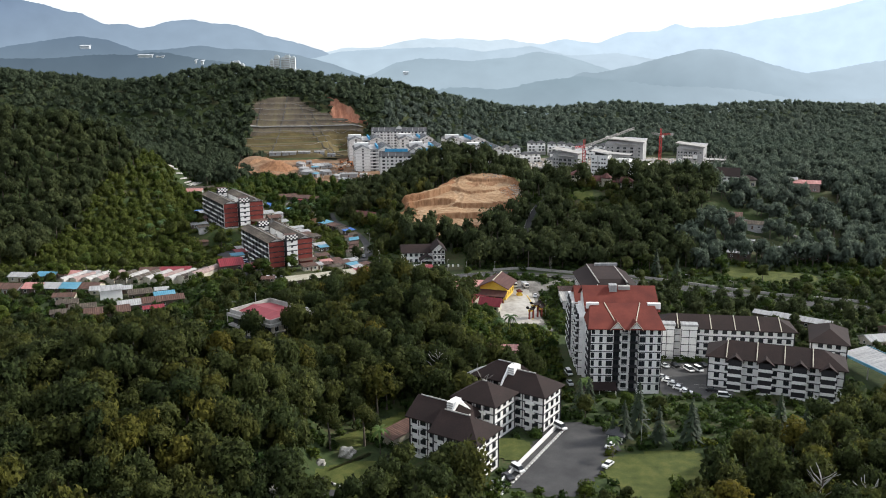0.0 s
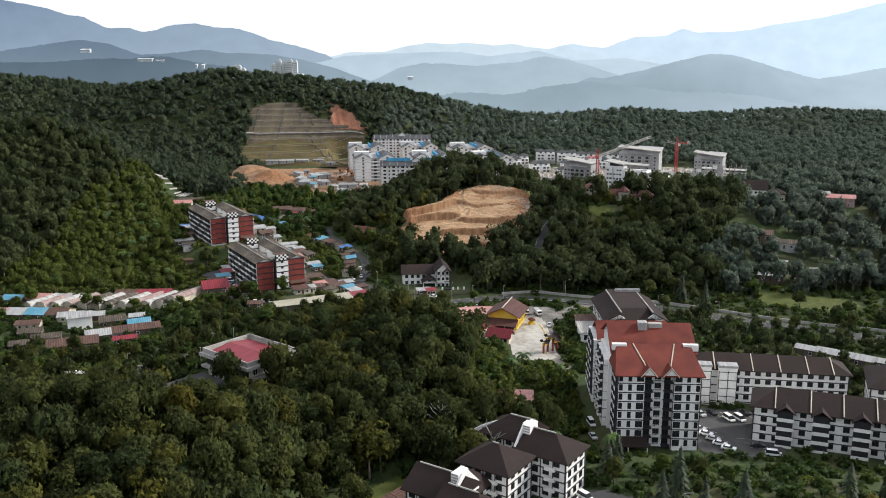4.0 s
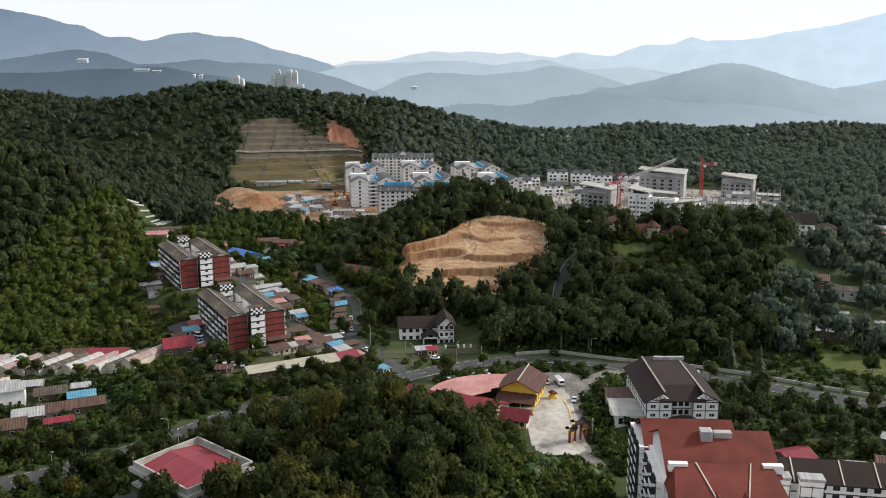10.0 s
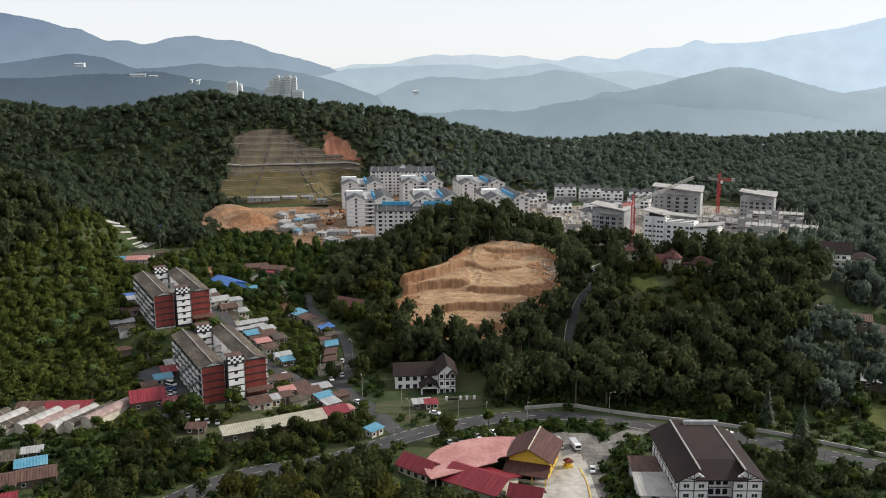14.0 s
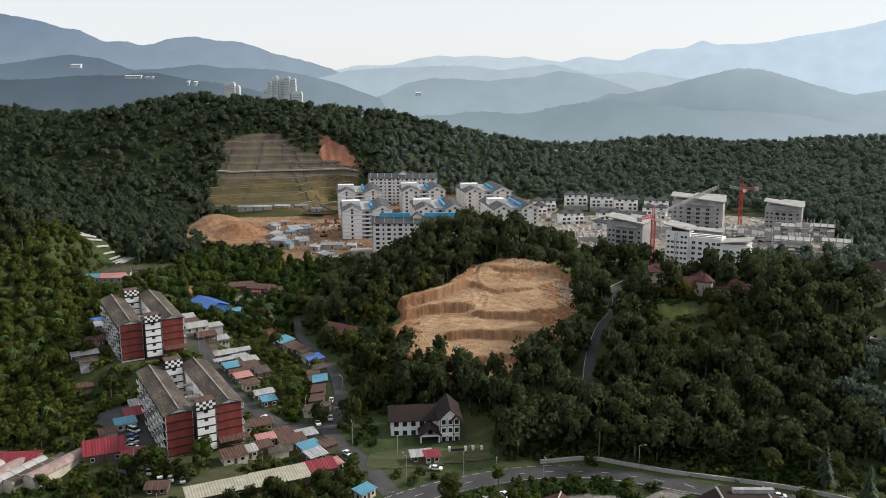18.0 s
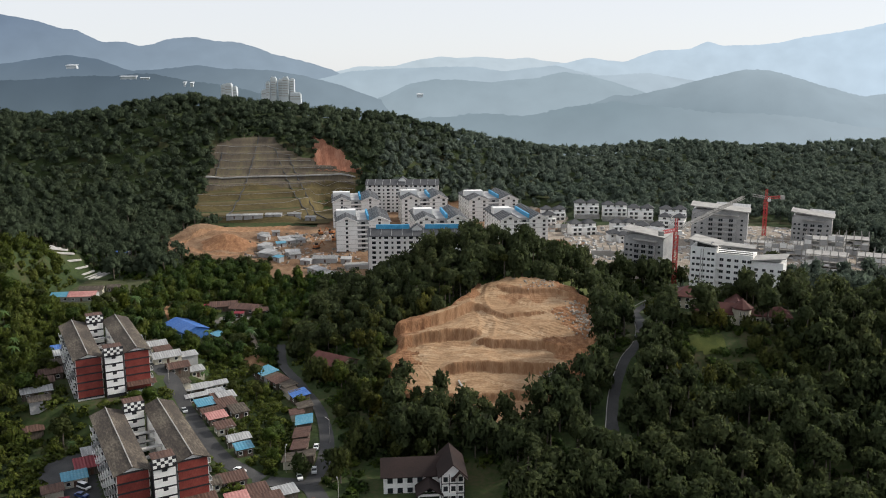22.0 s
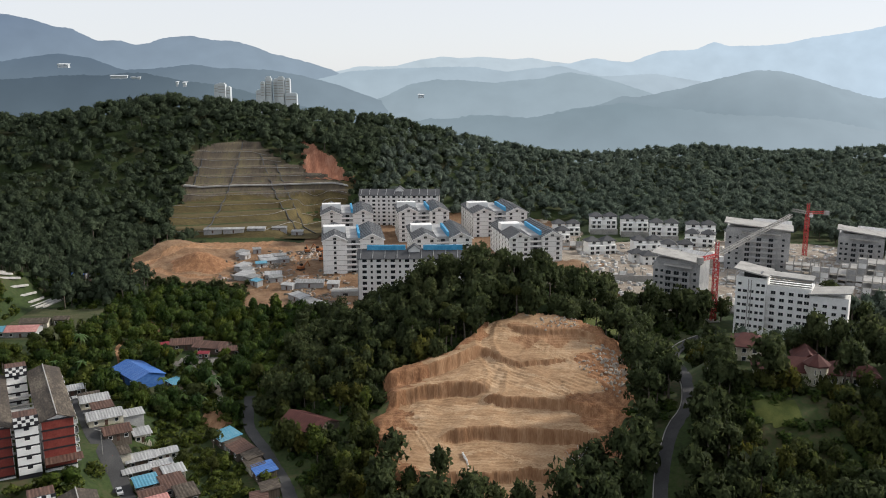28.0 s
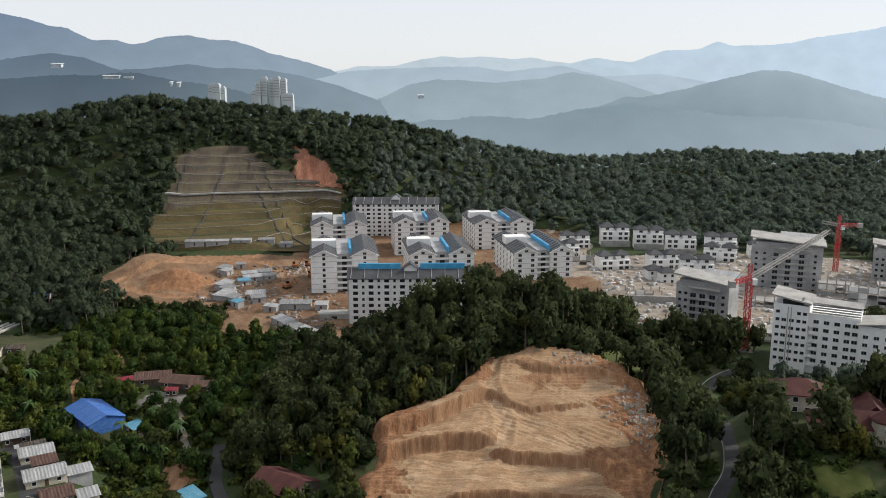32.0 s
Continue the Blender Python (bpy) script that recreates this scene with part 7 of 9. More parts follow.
def tunnel(x, y, turn, w, length, mat, label):
    t = thing("tunnel_shed", label, "shed", x, y, ground_z(x, y), turn, "row of round-roofed sheds")
    footprint(x, y, turn, w / 2, length / 2, 1)
    n, g = 9, Geo()
    for y0 in (-length / 2, length / 2):
        for r in (w / 2, w / 2 - 0.08):
            for k in range(n + 1):
                a = math.pi * k / n
                g.v.append((r * math.cos(a), y0, 2.2 + r * 0.72 * math.sin(a)))
    m = n + 1
    for k in range(n):
        g.f += [(k, k + 1, 2 * m + k + 1, 2 * m + k), (m + k + 1, m + k, 3 * m + k, 3 * m + k + 1), (k, m + k, m + k + 1, k + 1), (2 * m + k + 1, 3 * m + k + 1, 3 * m + k, 2 * m + k)]
    part("roof", g, mat, t)
    hoop = Geo()
    for y0 in np.linspace(-length / 2, length / 2, 6):
        for k in range(n):
            a, b = math.pi * k / n, math.pi * (k + 1) / n
            bar(hoop, (w / 2 * math.cos(a), y0, 2.25 + w * 0.36 * math.sin(a)), (w / 2 * math.cos(b), y0, 2.25 + w * 0.36 * math.sin(b)), 0.06)
    part("hoop", hoop, M_CONCRETE, t)
    part("wall", Geo().box(-w / 2, -length / 2 + 0.3, -1.5, -w / 2 + 0.15, length / 2 - 0.3, 2.2).box(w / 2 - 0.15, -length / 2 + 0.3, -1.5, w / 2, length / 2 - 0.3, 2.2), M_CREAM, t)
    part("back_wall", Geo().box(-w / 2 + 0.2, -length / 2 + 0.3, -1.5, w / 2 - 0.2, -length / 2 + 0.5, 2.2 + w * 0.28), M_CREAM, t)


for k in range(12):
    mat = (M_FILM, M_OLDPINK, M_FILM, M_OLDPINK, A, M_FILM, A, M_FILM, M_OLDPINK, M_FILM, A, M_OLDPINK)[k]
    tunnel(-194 + k * 6.0, 437 + k * 0.9, -24, 5.4, 18 if k < 8 else 21, mat, "round-roofed " + ("pale plastic" if mat is M_FILM else "faded pinkish") + " growing shed")
shack(-146, 455, 5, 8, 4, 3.2, R, "bright red sheet-roofed store behind the round sheds")
shack(-158, 455, 5, 7, 3.5, 3.0, U, "rusty brown store behind the round sheds")
shack(-117, 458, 24, 6.2, 5.6, 3.4, R, "bright red gable-roofed house with cream walls", rise=2.8)
shack(-106, 454, 14, 3.4, 3, 2.6, R, "bright red lean-to beside the red-roofed house", rise=-0.7)
shack(-92, 437, 5, 3.2, 2.6, 2.4, U, "small dark hut on the terraced plot")
# long pale sheds above the road
for x, y, turn, hx, hy, mat, lab in ((-72, 433, 26, 9.5, 3.2, M_SHED, "long pale beige metal shed roof"), (-55, 441.5, 26, 8.5, 3.8, M_SHED, "long beige metal shed above the road"), (-44, 448.5, 26, 5, 3, R, "red-roofed lean-to beside the junction")):
    shack(x, y, turn, hx, hy, 3.0, mat, lab, "long sheds", rise=-0.9)
# houses along the lane east of the flats
LANE = ((-149, 607, 33, 4, 3, W), (-141, 600, 33, 3.6, 3, W), (-131, 586, 33, 4.6, 3.6, W), (-121, 571, 33, 5.4, 4, W), (-113, 561, 33, 4, 3.6, U), (-108, 569, 33, 2.6, 2.4, W), (-104, 556, 33, 4.4, 3, W),
        (-97, 560, 33, 3.4, 2.2, W), (-101, 548, 33, 5.0, 1.8, W), (-96, 540, 33, 3.2, 2.8, C), (-92, 533, 33, 3.4, 2.6, U), (-88, 540, 33, 3.2, 4, U), (-88, 527, 33, 3.2, 2.4, P), (-82, 534, 33, 2.8, 3.4, A),
        (-83, 519, 33, 3.0, 2.4, U), (-76, 510, 33, 3.6, 2.6, W), (-72, 502, 30, 2.6, 2, C), (-90, 547, 33, 3, 2.4, W))
for x, y, turn, hx, hy, mat in LANE:
    shack(x, y, turn, hx, hy, 2.7, mat, say(mat, "dwelling beside the village lane"), "lane-side dwellings", rise=-0.7 if hx < 3.3 else None)
BEND = ((-80, 570, -48, 4.2, 3.4, C), (-73, 561, -50, 4, 2.8, U), (-68, 556, -52, 3.2, 2.4, A), (-62, 547, -60, 3.6, 3, B), (-58, 537, -68, 2.8, 2.4, A), (-56, 525, -80, 4, 2.6, C), (-55, 515, -86, 4, 2.4, U), (-54, 506, -88, 3.6, 2.4, U), (-55, 497, -88, 3, 2.4, A))
for x, y, turn, hx, hy, mat in BEND:
    shack(x, y, turn, hx, hy, 2.6, mat, say(mat, "dwelling on the bend of the lane"), "bend-side dwellings", rise=-0.7)
SOUTH = ((-70, 480, 28, 4, 2.6, U), (-62, 476, 28, 3.6, 3, U), (-57, 470, 28, 4.4, 3.2, U), (-50, 465, 40, 3.4, 2.6, C), (-47, 459, 40, 3, 2.4, W), (-66, 470, 28, 3, 2, P), (-76, 476, 28, 3.4, 2, A), (-73, 454, 30, 3.8, 3, U), (-69, 458, 30, 2.4, 2, W), (-40, 452, 40, 2.4, 2, P), (-28, 434, 50, 2.8, 1.8, C))
for x, y, turn, hx, hy, mat in SOUTH:
    shack(x, y, turn, hx, hy, 2.6, mat, say(mat, "shop stall near the road junction"), "stalls by the junction", rise=-0.6)
CROWD = ((-113, 575, 33, 3.2, 2.4, W), (-125, 579, 33, 3.2, 2.6, U), (-136, 594, 33, 3.4, 2.4, A), (-109, 553, 33, 2.8, 2.6, A), (-95, 551, 33, 3.0, 2.2, W), (-93, 547, 33, 2.6, 2.0, U),
         (-66, 551, -55, 3.2, 2.2, A), (-77, 566, -48, 3.4, 2.6, A), (-60, 532, -74, 2.6, 2.2, U), (-50, 500, -88, 2.4, 1.8, A),
         (-79, 470, 28, 3.0, 2.2, U), (-66, 464, 28, 3.2, 2.4, U), (-60, 462, 28, 3.0, 2.0, A), (-53, 476, 30, 3.2, 2.4, W), (-44, 467, 40, 2.6, 2.0, U), (-85, 465, 28, 2.6, 1.6, P), (-160, 590, 33, 3.4, 2.6, U), (-155, 598, 33, 3.0, 2.4, W),
         (-166, 596, 30, 3.6, 2.4, A), (-148, 520, 30, 3.4, 2.2, A), (-147, 512, 30, 3.0, 2.0, U), (-121, 471, 30, 2.8, 2.0, U))
for x, y, turn, hx, hy, mat in CROWD:
    shack(x, y, turn, hx, hy, 2.5, mat, say(mat, "lean-to squeezed among the village dwellings"), "crowded lean-tos", rise=-0.5, windows_on=False)
UPPER = ((-118, 497, 30, 5, 2.4, W), (-117, 488, 30, 4.4, 3.4, R), (-118, 479, 30, 3.4, 2.4, C), (-160, 560, 30, 5, 2.6, A), (-158, 548, 30, 4.6, 2.6, U), (-156, 538, 30, 4, 2.6, U), (-153, 528, 30, 5, 2.2, W), (-163, 572, 30, 4, 3, W), (-170, 584, 30, 4, 2, B))
for x, y, turn, hx, hy, mat in UPPER:
    shack(x, y, turn, hx, hy, 2.6, mat, say(mat, "shed beside the flats"), "sheds beside the flats", rise=-0.6)
shack(-130, 625, -45, 10.4, 6.0, 3.4, B, "large bright blue sheet-roofed warehouse", rise=2.0, wall=M_METAL_B)
CLEAR_BOXES.append((-129, 623, radians(-45), 13, 9.5))
shack(-113, 618, -45, 3.4, 2.0, 2.4, C, "small sky-blue lean-to beside the warehouse", rise=-0.5)
shack(-52, 570, -32, 8, 6, 3.6, M_MAROON, "dark maroon-roofed house among the trees", rise=2.6, wall=M_PLANK)
for x, y, turn, hx, hy, mat in ((-195, 663, 8, 6.5, 4.5, P), (-206, 662, 8, 4.5, 4, C), (-196, 676, 8, 6, 3.5, A), (-186, 680, 8, 3, 2.4, A), (-213, 760, 0, 4.5, 3.6, B), (-196, 745, 0, 4, 2.4, U)):
    shack(x, y, turn, hx, hy, 3.0, mat, say(mat, "farm shed among vegetable plots"), "farm sheds")
for x, y, turn, hx, hy, mat in ((-121, 658, 14, 6.5, 4.4, U), (-109, 655, -10, 7, 4.4, U), (-100, 651, 10, 4.4, 3, U), (-131, 653, 30, 4.0, 2.4, R), (-110, 646.5, 0, 2, 1.4, R)):
    shack(x, y, turn, hx, hy, 2.6, mat, say(mat, "tumbledown house in the clearing"), "clearing houses")
shack(-12, 459, 12, 3.4, 2.0, 2.4, W, "pale roadside stall below the white house", "roadside stalls", rise=-0.5)
shack(-8.5, 458.5, 12, 2.2, 2.0, 2.4, R, "red-roofed roadside stall below the white house", "roadside stalls", rise=-0.5)
# roofs beyond the hotel
for x, y, turn, hx, hy, mat, lab in ((106, 357, 20, 5, 4, R, "small red-roofed house behind the hotel"), (150, 360, -38, 14, 2.6, W, "long round-ridged pale metal roof"), (157, 357, -38, 14, 2.6, W, "long pale metal roof beside its twin"),
                                     (133, 352, -20, 4, 3, U, "brown-roofed house behind the ranges"), (122, 350, -10, 3, 2.4, W, "small pale shed behind the ranges"), (176, 333, 10, 6, 4, W, "pale-roofed house beyond the car port"), (190, 345, 15, 6, 4, U, "brown-roofed house beyond the car port")):
    shack(x, y, turn, hx, hy, 3.0, mat, lab, "houses behind the hotel")
for x, y, turn, hx, hy, mat in ((172, 508, -20, 7, 5, U), (184, 502, -20, 6, 4, A), (166, 470, -25, 6, 4, W), (205, 470, -10, 6, 4, U)):
    shack(x, y, turn, hx, hy, 3.2, mat, say(mat, "house beyond the road"), "houses beyond the road")


# ---- the villa on the hill ----
def villa():
    t = thing("villa", "cream villa with dark red tiled roofs and a turret", "villa", 106, 556, 31, -14)
    footprint(106, 560, -14, 20, 10, 2)
    part("wall", Geo().box(-17, -3, -3, 3, 5, 3.6), M_CREAM, t), part("wall", Geo().box(3, -2, -3, 18, 6, 3.4), M_CREAM, t)
    part("roof", hip(Geo(), -17, 3, -3, 5, 3.6, 3.4, 0.9), M_MAROON, t, "dark red tiled hipped roof")
    part("roof", hip(Geo(), 3, 18, -2, 6, 3.4, 3.2, 0.9), M_MAROON, t, "dark red tiled hipped roof")
    tur = part("turret", Geo().tube([(0.5, -2.5, -3), (0.5, -2.5, 6.2)], [3.4, 3.4], 8), M_CREAM, t, "white eight-sided turret")
    part("turret_roof", Geo().tube([(0.5, -2.5, 6.1), (0.5, -2.5, 6.5), (0.5, -2.5, 9.4)], [4.1, 4.1, 0.15], 8), M_MAROON, tur)
    windows(t, "f", 3, (-15, -12, -9, -6), [0.6], 1.6, 1.5, M_WHITE), windows(t, "f", 2, (6, 9, 12, 15), [0.6], 1.6, 1.5, M_WHITE)
    windows(t, "f", 5.62, (0.5,), [0.8, 3.8], 1.6, 1.4, M_WHITE)
    part("wing", Geo().box(-4, 5, -3, 3, 17, 4.0), M_CREAM, t)
    part("wing_roof", gable(gable_ends(Geo(), -4, 3, 5, 17, 4.0, 2.8, "y"), -4, 3, 5, 17, 4.1, 2.9, "y", 0.8), M_MAROON, t)
    h = thing("house", "two-storey cream house with a red hipped roof", "house", 93, 577, 31, -12)
    footprint(93, 577, -12, 8, 6, 2)
    part("wall", Geo().box(-6.6, -5, -4, 6.6, 5, 5.6), M_CREAM, h)
    part("roof", hip(Geo(), -6.6, 6.6, -5, 5, 5.6, 3.2, 0.9), M_MAROON, h, "red tiled hipped roof")
    windows(h, "f", 5, (-4.8, -1.6, 1.6, 4.8), [0.6, 3.4], 1.3, 1.4, M_WHITE)
    f = thing("house", "large pale three-storey house with brown gables", "house", 196, 572, 29, -18)
    footprint(196, 572, -18, 13, 7, 2)
    part("wall", gable_ends(Geo().box(-12, -5, -4, 2, 6, 7.4), -12, 2, -5, 6, 7.4, 4.2, "x"), M_WHITE, f), part("wall", Geo().box(2, -4, -4, 13, 6, 4.6), M_CREAM, f)
    part("roof", gable(Geo(), -12, 2, -5, 6, 7.5, 4.3, "x", 0.9), M_ROOF_BROWN, f), part("roof", hip(Geo(), 2, 13, -4, 6, 4.6, 2.6, 0.8), M_ROOF_BROWN, f)
    windows(f, "f", 5, (-10, -7, -4, -1), [0.8, 4.2], 1.6, 1.4, M_WHITE), windows(f, "f", 4, (5, 8, 11), [0.8], 1.8, 1.6, M_WHITE)
    part("balcony", Geo().box(-12, -6.6, 3.4, 2, -5, 3.6).box(-12, -6.6, 3.6, 2, -6.5, 4.5), M_WHITE, f)


villa()


CLEAR_BOXES += [(191, 556, radians(-18), 17, 10), (236, 547, radians(-22), 13, 9)]
shack(240, 562, -22, 8, 4.6, 5.4, P, "pale pink two-storey house with a faded pink roof", "houses beyond the road", wall=M_OLDPINK)
shack(231, 568, -22, 4.4, 3.2, 6.8, W, "tall narrow house with a bright zinc roof", "houses beyond the road", rise=-0.8, wall=M_CREAM)
ribbon([(160, 517), (170, 512), (182, 509), (200, 503), (226, 488)], 4.4, 0.2, M_YARD, "road", "pale concrete lane above the garden plots", "road", clear=3.0)
ribbon([(162, 513.5), (171, 509), (182, 506), (199, 500), (224, 485.5)], 0.2, 1.0, M_CONCRETE, "guard_rail", "pale guard rail along the garden lane", "guard rail", clear=0, thick=0.4)

# ---- grass ----
def lawn(name, label, x0, x1, y0, y1, turn=0, mat=None, lift=0.22):
    cx, cy, hx, hy = (x0 + x1) / 2, (y0 + y1) / 2, (x1 - x0) / 2, (y1 - y0) / 2
    a, r = radians(turn), max(hx, hy) * 1.1

    def inside(x, y):
        u, v = (x - cx) * math.cos(a) + (y - cy) * math.sin(a), (y - cy) * math.cos(a) - (x - cx) * math.sin(a)
        return np.where(np.abs(u / hx) ** 5 + np.abs(v / hy) ** 5 + 0.12 * np.sin(x * 0.7) * np.sin(y * 0.6) < 1, 0, -1)

    ob = new(name, sheet(name, np.arange(cx - r, cx + r, 1.2), np.arange(cy - r, cy + r, 1.2), lambda x, y: land(x, y) + lift + 0.06 * np.sin(x * 1.1) * np.sin(y * 1.3), [mat or M_GRASS], inside))
    footprint(cx, cy, turn, hx, hy, -1.0)
    return tagged(ob, label, "lawn", kind="structure")


lawn("lawn", "bright green courtyard lawn", 12, 26, 229, 243, LOW)
lawn("lawn", "bright green lawn below the hotel garden", 46, 76, 198, 232, 12)
lawn("lawn", "mown grass bank beside the wood", -36, -14, 205, 227, 25)
lawn("lawn", "sunlit grass strip along the wood", -38, 0, 245, 254, 44)
lawn("lawn", "villa's sunlit lawn", 82, 95, 532, 541, -10)
lawn("lawn", "rough grass below the white house", -30, 12, 455, 468, 10, M_PLOT)
lawn("lawn", "sunlit rough grass beyond the road", 150, 196, 430, 452, -22)
lawn("plot", "terraced garden plots below the lane", 170, 206, 468, 492, -20, M_PLOT)
for k, (x, y) in enumerate(((178, 486), (184, 482), (192, 480), (186, 475), (197, 473), (175, 478))):
    shack(x, y, -20 + k * 9, 1.8, 1.2, 1.7, (W, A, W, U, W, A)[k], say((W, A, W, U, W, A)[k], "garden hut on the terraced plots"), "garden huts", rise=-0.3, windows_on=False)
lawn("plot", "overgrown plots among the village houses", -176, -140, 408, 422, 5, M_PLOT)
CLEAR_BOXES.append((-222, 710, 0, 23, 13))
lawn("plot", "vegetable plots by the farm sheds", -215, -165, 655, 705, 0, M_PLOT)
lawn("plot", "terraced vegetable plots above the road", -100, -64, 428, 446, 26, M_PLOT)
lawn("pavement", "dark asphalt forecourt behind a black and white kerb", -39, -17, 192, 211.5, 6, M_ASPHALT, 0.3)
fk = thing("painted_kerb", "zigzag kerb of black and white painted blocks", "kerb", 0, 0, 0, kind="structure")
EDGE = ((-39.5, 207), (-33.3, 217.3), (-26.8, 211.6), (-20.7, 215.4), (-15, 208))
pale_block, dark_block = Geo().box(-0.42, -0.2, -0.6, 0.42, 0.2, 0.45).mesh("kerb_block", M_WHITE), Geo().box(-0.42, -0.2, -0.6, 0.42, 0.2, 0.45).mesh("kerb_block", M_TIMBER)
for (x0, y0), (x1, y1) in zip(EDGE[:-1], EDGE[1:]):
    n, turn = int(math.hypot(x1 - x0, y1 - y0) / 0.9), math.degrees(math.atan2(y1 - y0, x1 - x0))
    for k in range(n):
        u = (k + 0.5) / n
        x, y = x0 + (x1 - x0) * u, y0 + (y1 - y0) * u
        part("kerb_block", pale_block if k % 2 else dark_block, None, fk, at=pose(x, y, ground_z(x, y) + 0.35, 0, 0, turn))
lw = thing("timber_retaining_wall", "low brown timber wall holding a grass terrace", "wall", -26.5, 227, ground_z(-26.5, 227), 42.7, kind="structure")
for k in range(3):
    part("log", Geo().tube([(-7.2, 0, 0.1 + k * 0.32), (7.2, 0, 0.1 + k * 0.32)], [0.17, 0.17], 7), M_RUST, lw)
CLEAR_BOXES += [(-27, 205, 0, 12, 13), (-27, 226, 0, 8, 8)]
lawn("pavement", "dark asphalt lower car park", 23, 47, 206, 254, LOW - 90, M_ASPHALT, 0.15)
lawn("pavement", "pale stained concrete temple yard", 26.5, 49, 378, 436, -6, M_YARD, 0.13)
lawn("pavement", "grey asphalt hotel car park", 77, 103, 278, 316, -6, M_ASPHALT, 0.2)
lawn("pavement", "concrete yard beside the flats", -124, -108, 444, 500, 30, M_ASPHALT, 0.15)
lawn("clearing", "bare rubbly clearing with pale soil", -120, -103, 636, 648, -12, M_YARD, 0.15)
lawn("clearing", "bare soil ramp at the end of the lane", -93, -83, 578, 596, 20, M_CUT, 0.15)
lawn("clearing", "open grass knoll above the excavation", 48, 84, 636, 660, 10, M_GRASS, 0.25)
CLEAR_BOXES += [(-112, 641, 0, 9, 6), (-198, 646, 0, 20, 14), (-6, 459, 0, 22, 9), (-8, 224, 0, 9, 9)]


# ---- vehicles ----
PAINTS = [material("car_paint_" + n, [c, tuple(min(1, v * 1.15) for v in c)], 0.3, 1.0, coat=0.5) for n, c in
          (("white", (0.72, 0.72, 0.72)), ("silver", (0.40, 0.41, 0.42)), ("black", (0.02, 0.02, 0.022)), ("red", (0.35, 0.02, 0.02)), ("blue", (0.03, 0.06, 0.2)))]


def car_meshes(paint, van):
    def make():
        L, wd, h = (4.7, 1.8, 1.95) if van else (4.3, 1.7, 1.45)
        body = Geo()
        prof = [(-L / 2, 0.35), (-L / 2, 0.85), (-L / 2 + 0.9, 0.95), (L / 2 - 0.1, 0.98), (L / 2, 0.8), (L / 2, 0.35)]
        n = len(prof)
        body.v = [(s * wd / 2, y, z) for s in (-1, 1) for y, z in prof]
        body.f = [tuple(range(n)), tuple(reversed(range(n, 2 * n)))] + [(i, i + n, (i + 1) % n + n, (i + 1) % n) for i in range(n)]
        cab = Geo()
        a, b, c, d = (-L / 2 + 0.7, -L / 2 + 1.4, L / 2 - 0.35, L / 2 - 0.1) if van else (-L / 2 + 1.0, -L / 2 + 1.8, L / 2 - 1.2, L / 2 - 0.5)
        w2 = wd / 2 - 0.05
        cab.v = [(s * w2, a, 0.93) for s in (-1, 1)] + [(s * w2, d, 0.95) for s in (-1, 1)] + [(s * (w2 - 0.16), b, h - 0.06) for s in (-1, 1)] + [(s * (w2 - 0.16), c, h - 0.06) for s in (-1, 1)]
        cab.f = [(0, 1, 5, 4), (3, 2, 6, 7), (1, 3, 7, 5), (2, 0, 4, 6), (4, 5, 7, 6)]
        roof = Geo().box(-w2 + 0.14, b - 0.05, h - 0.06, w2 - 0.14, c + 0.05, h)
        wheel = Geo()
        for k in range(10):
            t = 2 * math.pi * k / 10
            wheel.v += [(-0.1, 0.31 * math.cos(t), 0.31 * math.sin(t)), (0.1, 0.31 * math.cos(t), 0.31 * math.sin(t))]
        wheel.f = [(2 * k, 2 * k + 1, (2 * k + 3) % 20, (2 * k + 2) % 20) for k in range(10)] + [tuple(range(0, 20, 2))[::-1], tuple(range(1, 20, 2))]
        return body.mesh("body", paint), cab.mesh("windows", M_GLASS), roof.mesh("roof", paint), wheel.mesh("wheel", M_TIMBER), L, wd
    return cached(("car", paint.name, van), make)


def car(x, y, turn, paint=0, van=False, where="parked", z=None):
    names = ("white", "silver", "black", "red", "dark blue")
    body, cab, roof, wheel, L, wd = car_meshes(PAINTS[paint], van)
    t = thing("van" if van else "car", names[paint] + (" van " if van else " car ") + where, "van" if van else "car", x, y, (ground_z(x, y) + 0.2) if z is None else z, turn, "parked vehicles")
    part("body", body, None, t), part("cabin_glass", cab, None, t), part("roof", roof, None, t)
    for s in (-1, 1):
        for q in (-L / 2 + 0.8, L / 2 - 0.8):
            part("wheel", wheel, None, t, at=pose(s * (wd / 2 - 0.08), q, 0.31))


for x, y, turn, p, v in ((36, 249, 35, 0, True), (20.5, 221.5, 35, 0, True), (17.5, 217, 30, 2, False), (14.5, 213, 30, 1, False), (46, 224, -40, 0, False), (49, 236, -35, 0, False)):
    car(x, y, turn, p, v, "on the lower car park", 2.25)
for x, y, turn, p, v in ((84, 310, 20, 1, False), (88, 311, 20, 2, False), (92, 306, 20, 0, True), (95.5, 306, 20, 0, True), (99, 311, 15, 2, False), (80, 298, 60, 1, False), (81, 294, 60, 0, False), (82, 290, 60, 1, False), (83, 286.5, 60, 0, False), (84.5, 283, 60, 0, False),
                         (94, 285, 80, 2, False), (96.5, 279, 75, 0, True), (45, 290, 8, 1, False), (46, 300, 8, 0, True)):
    car(x, y, turn, p, v, "on the hotel car park", ground_z(x, y) + 0.3)
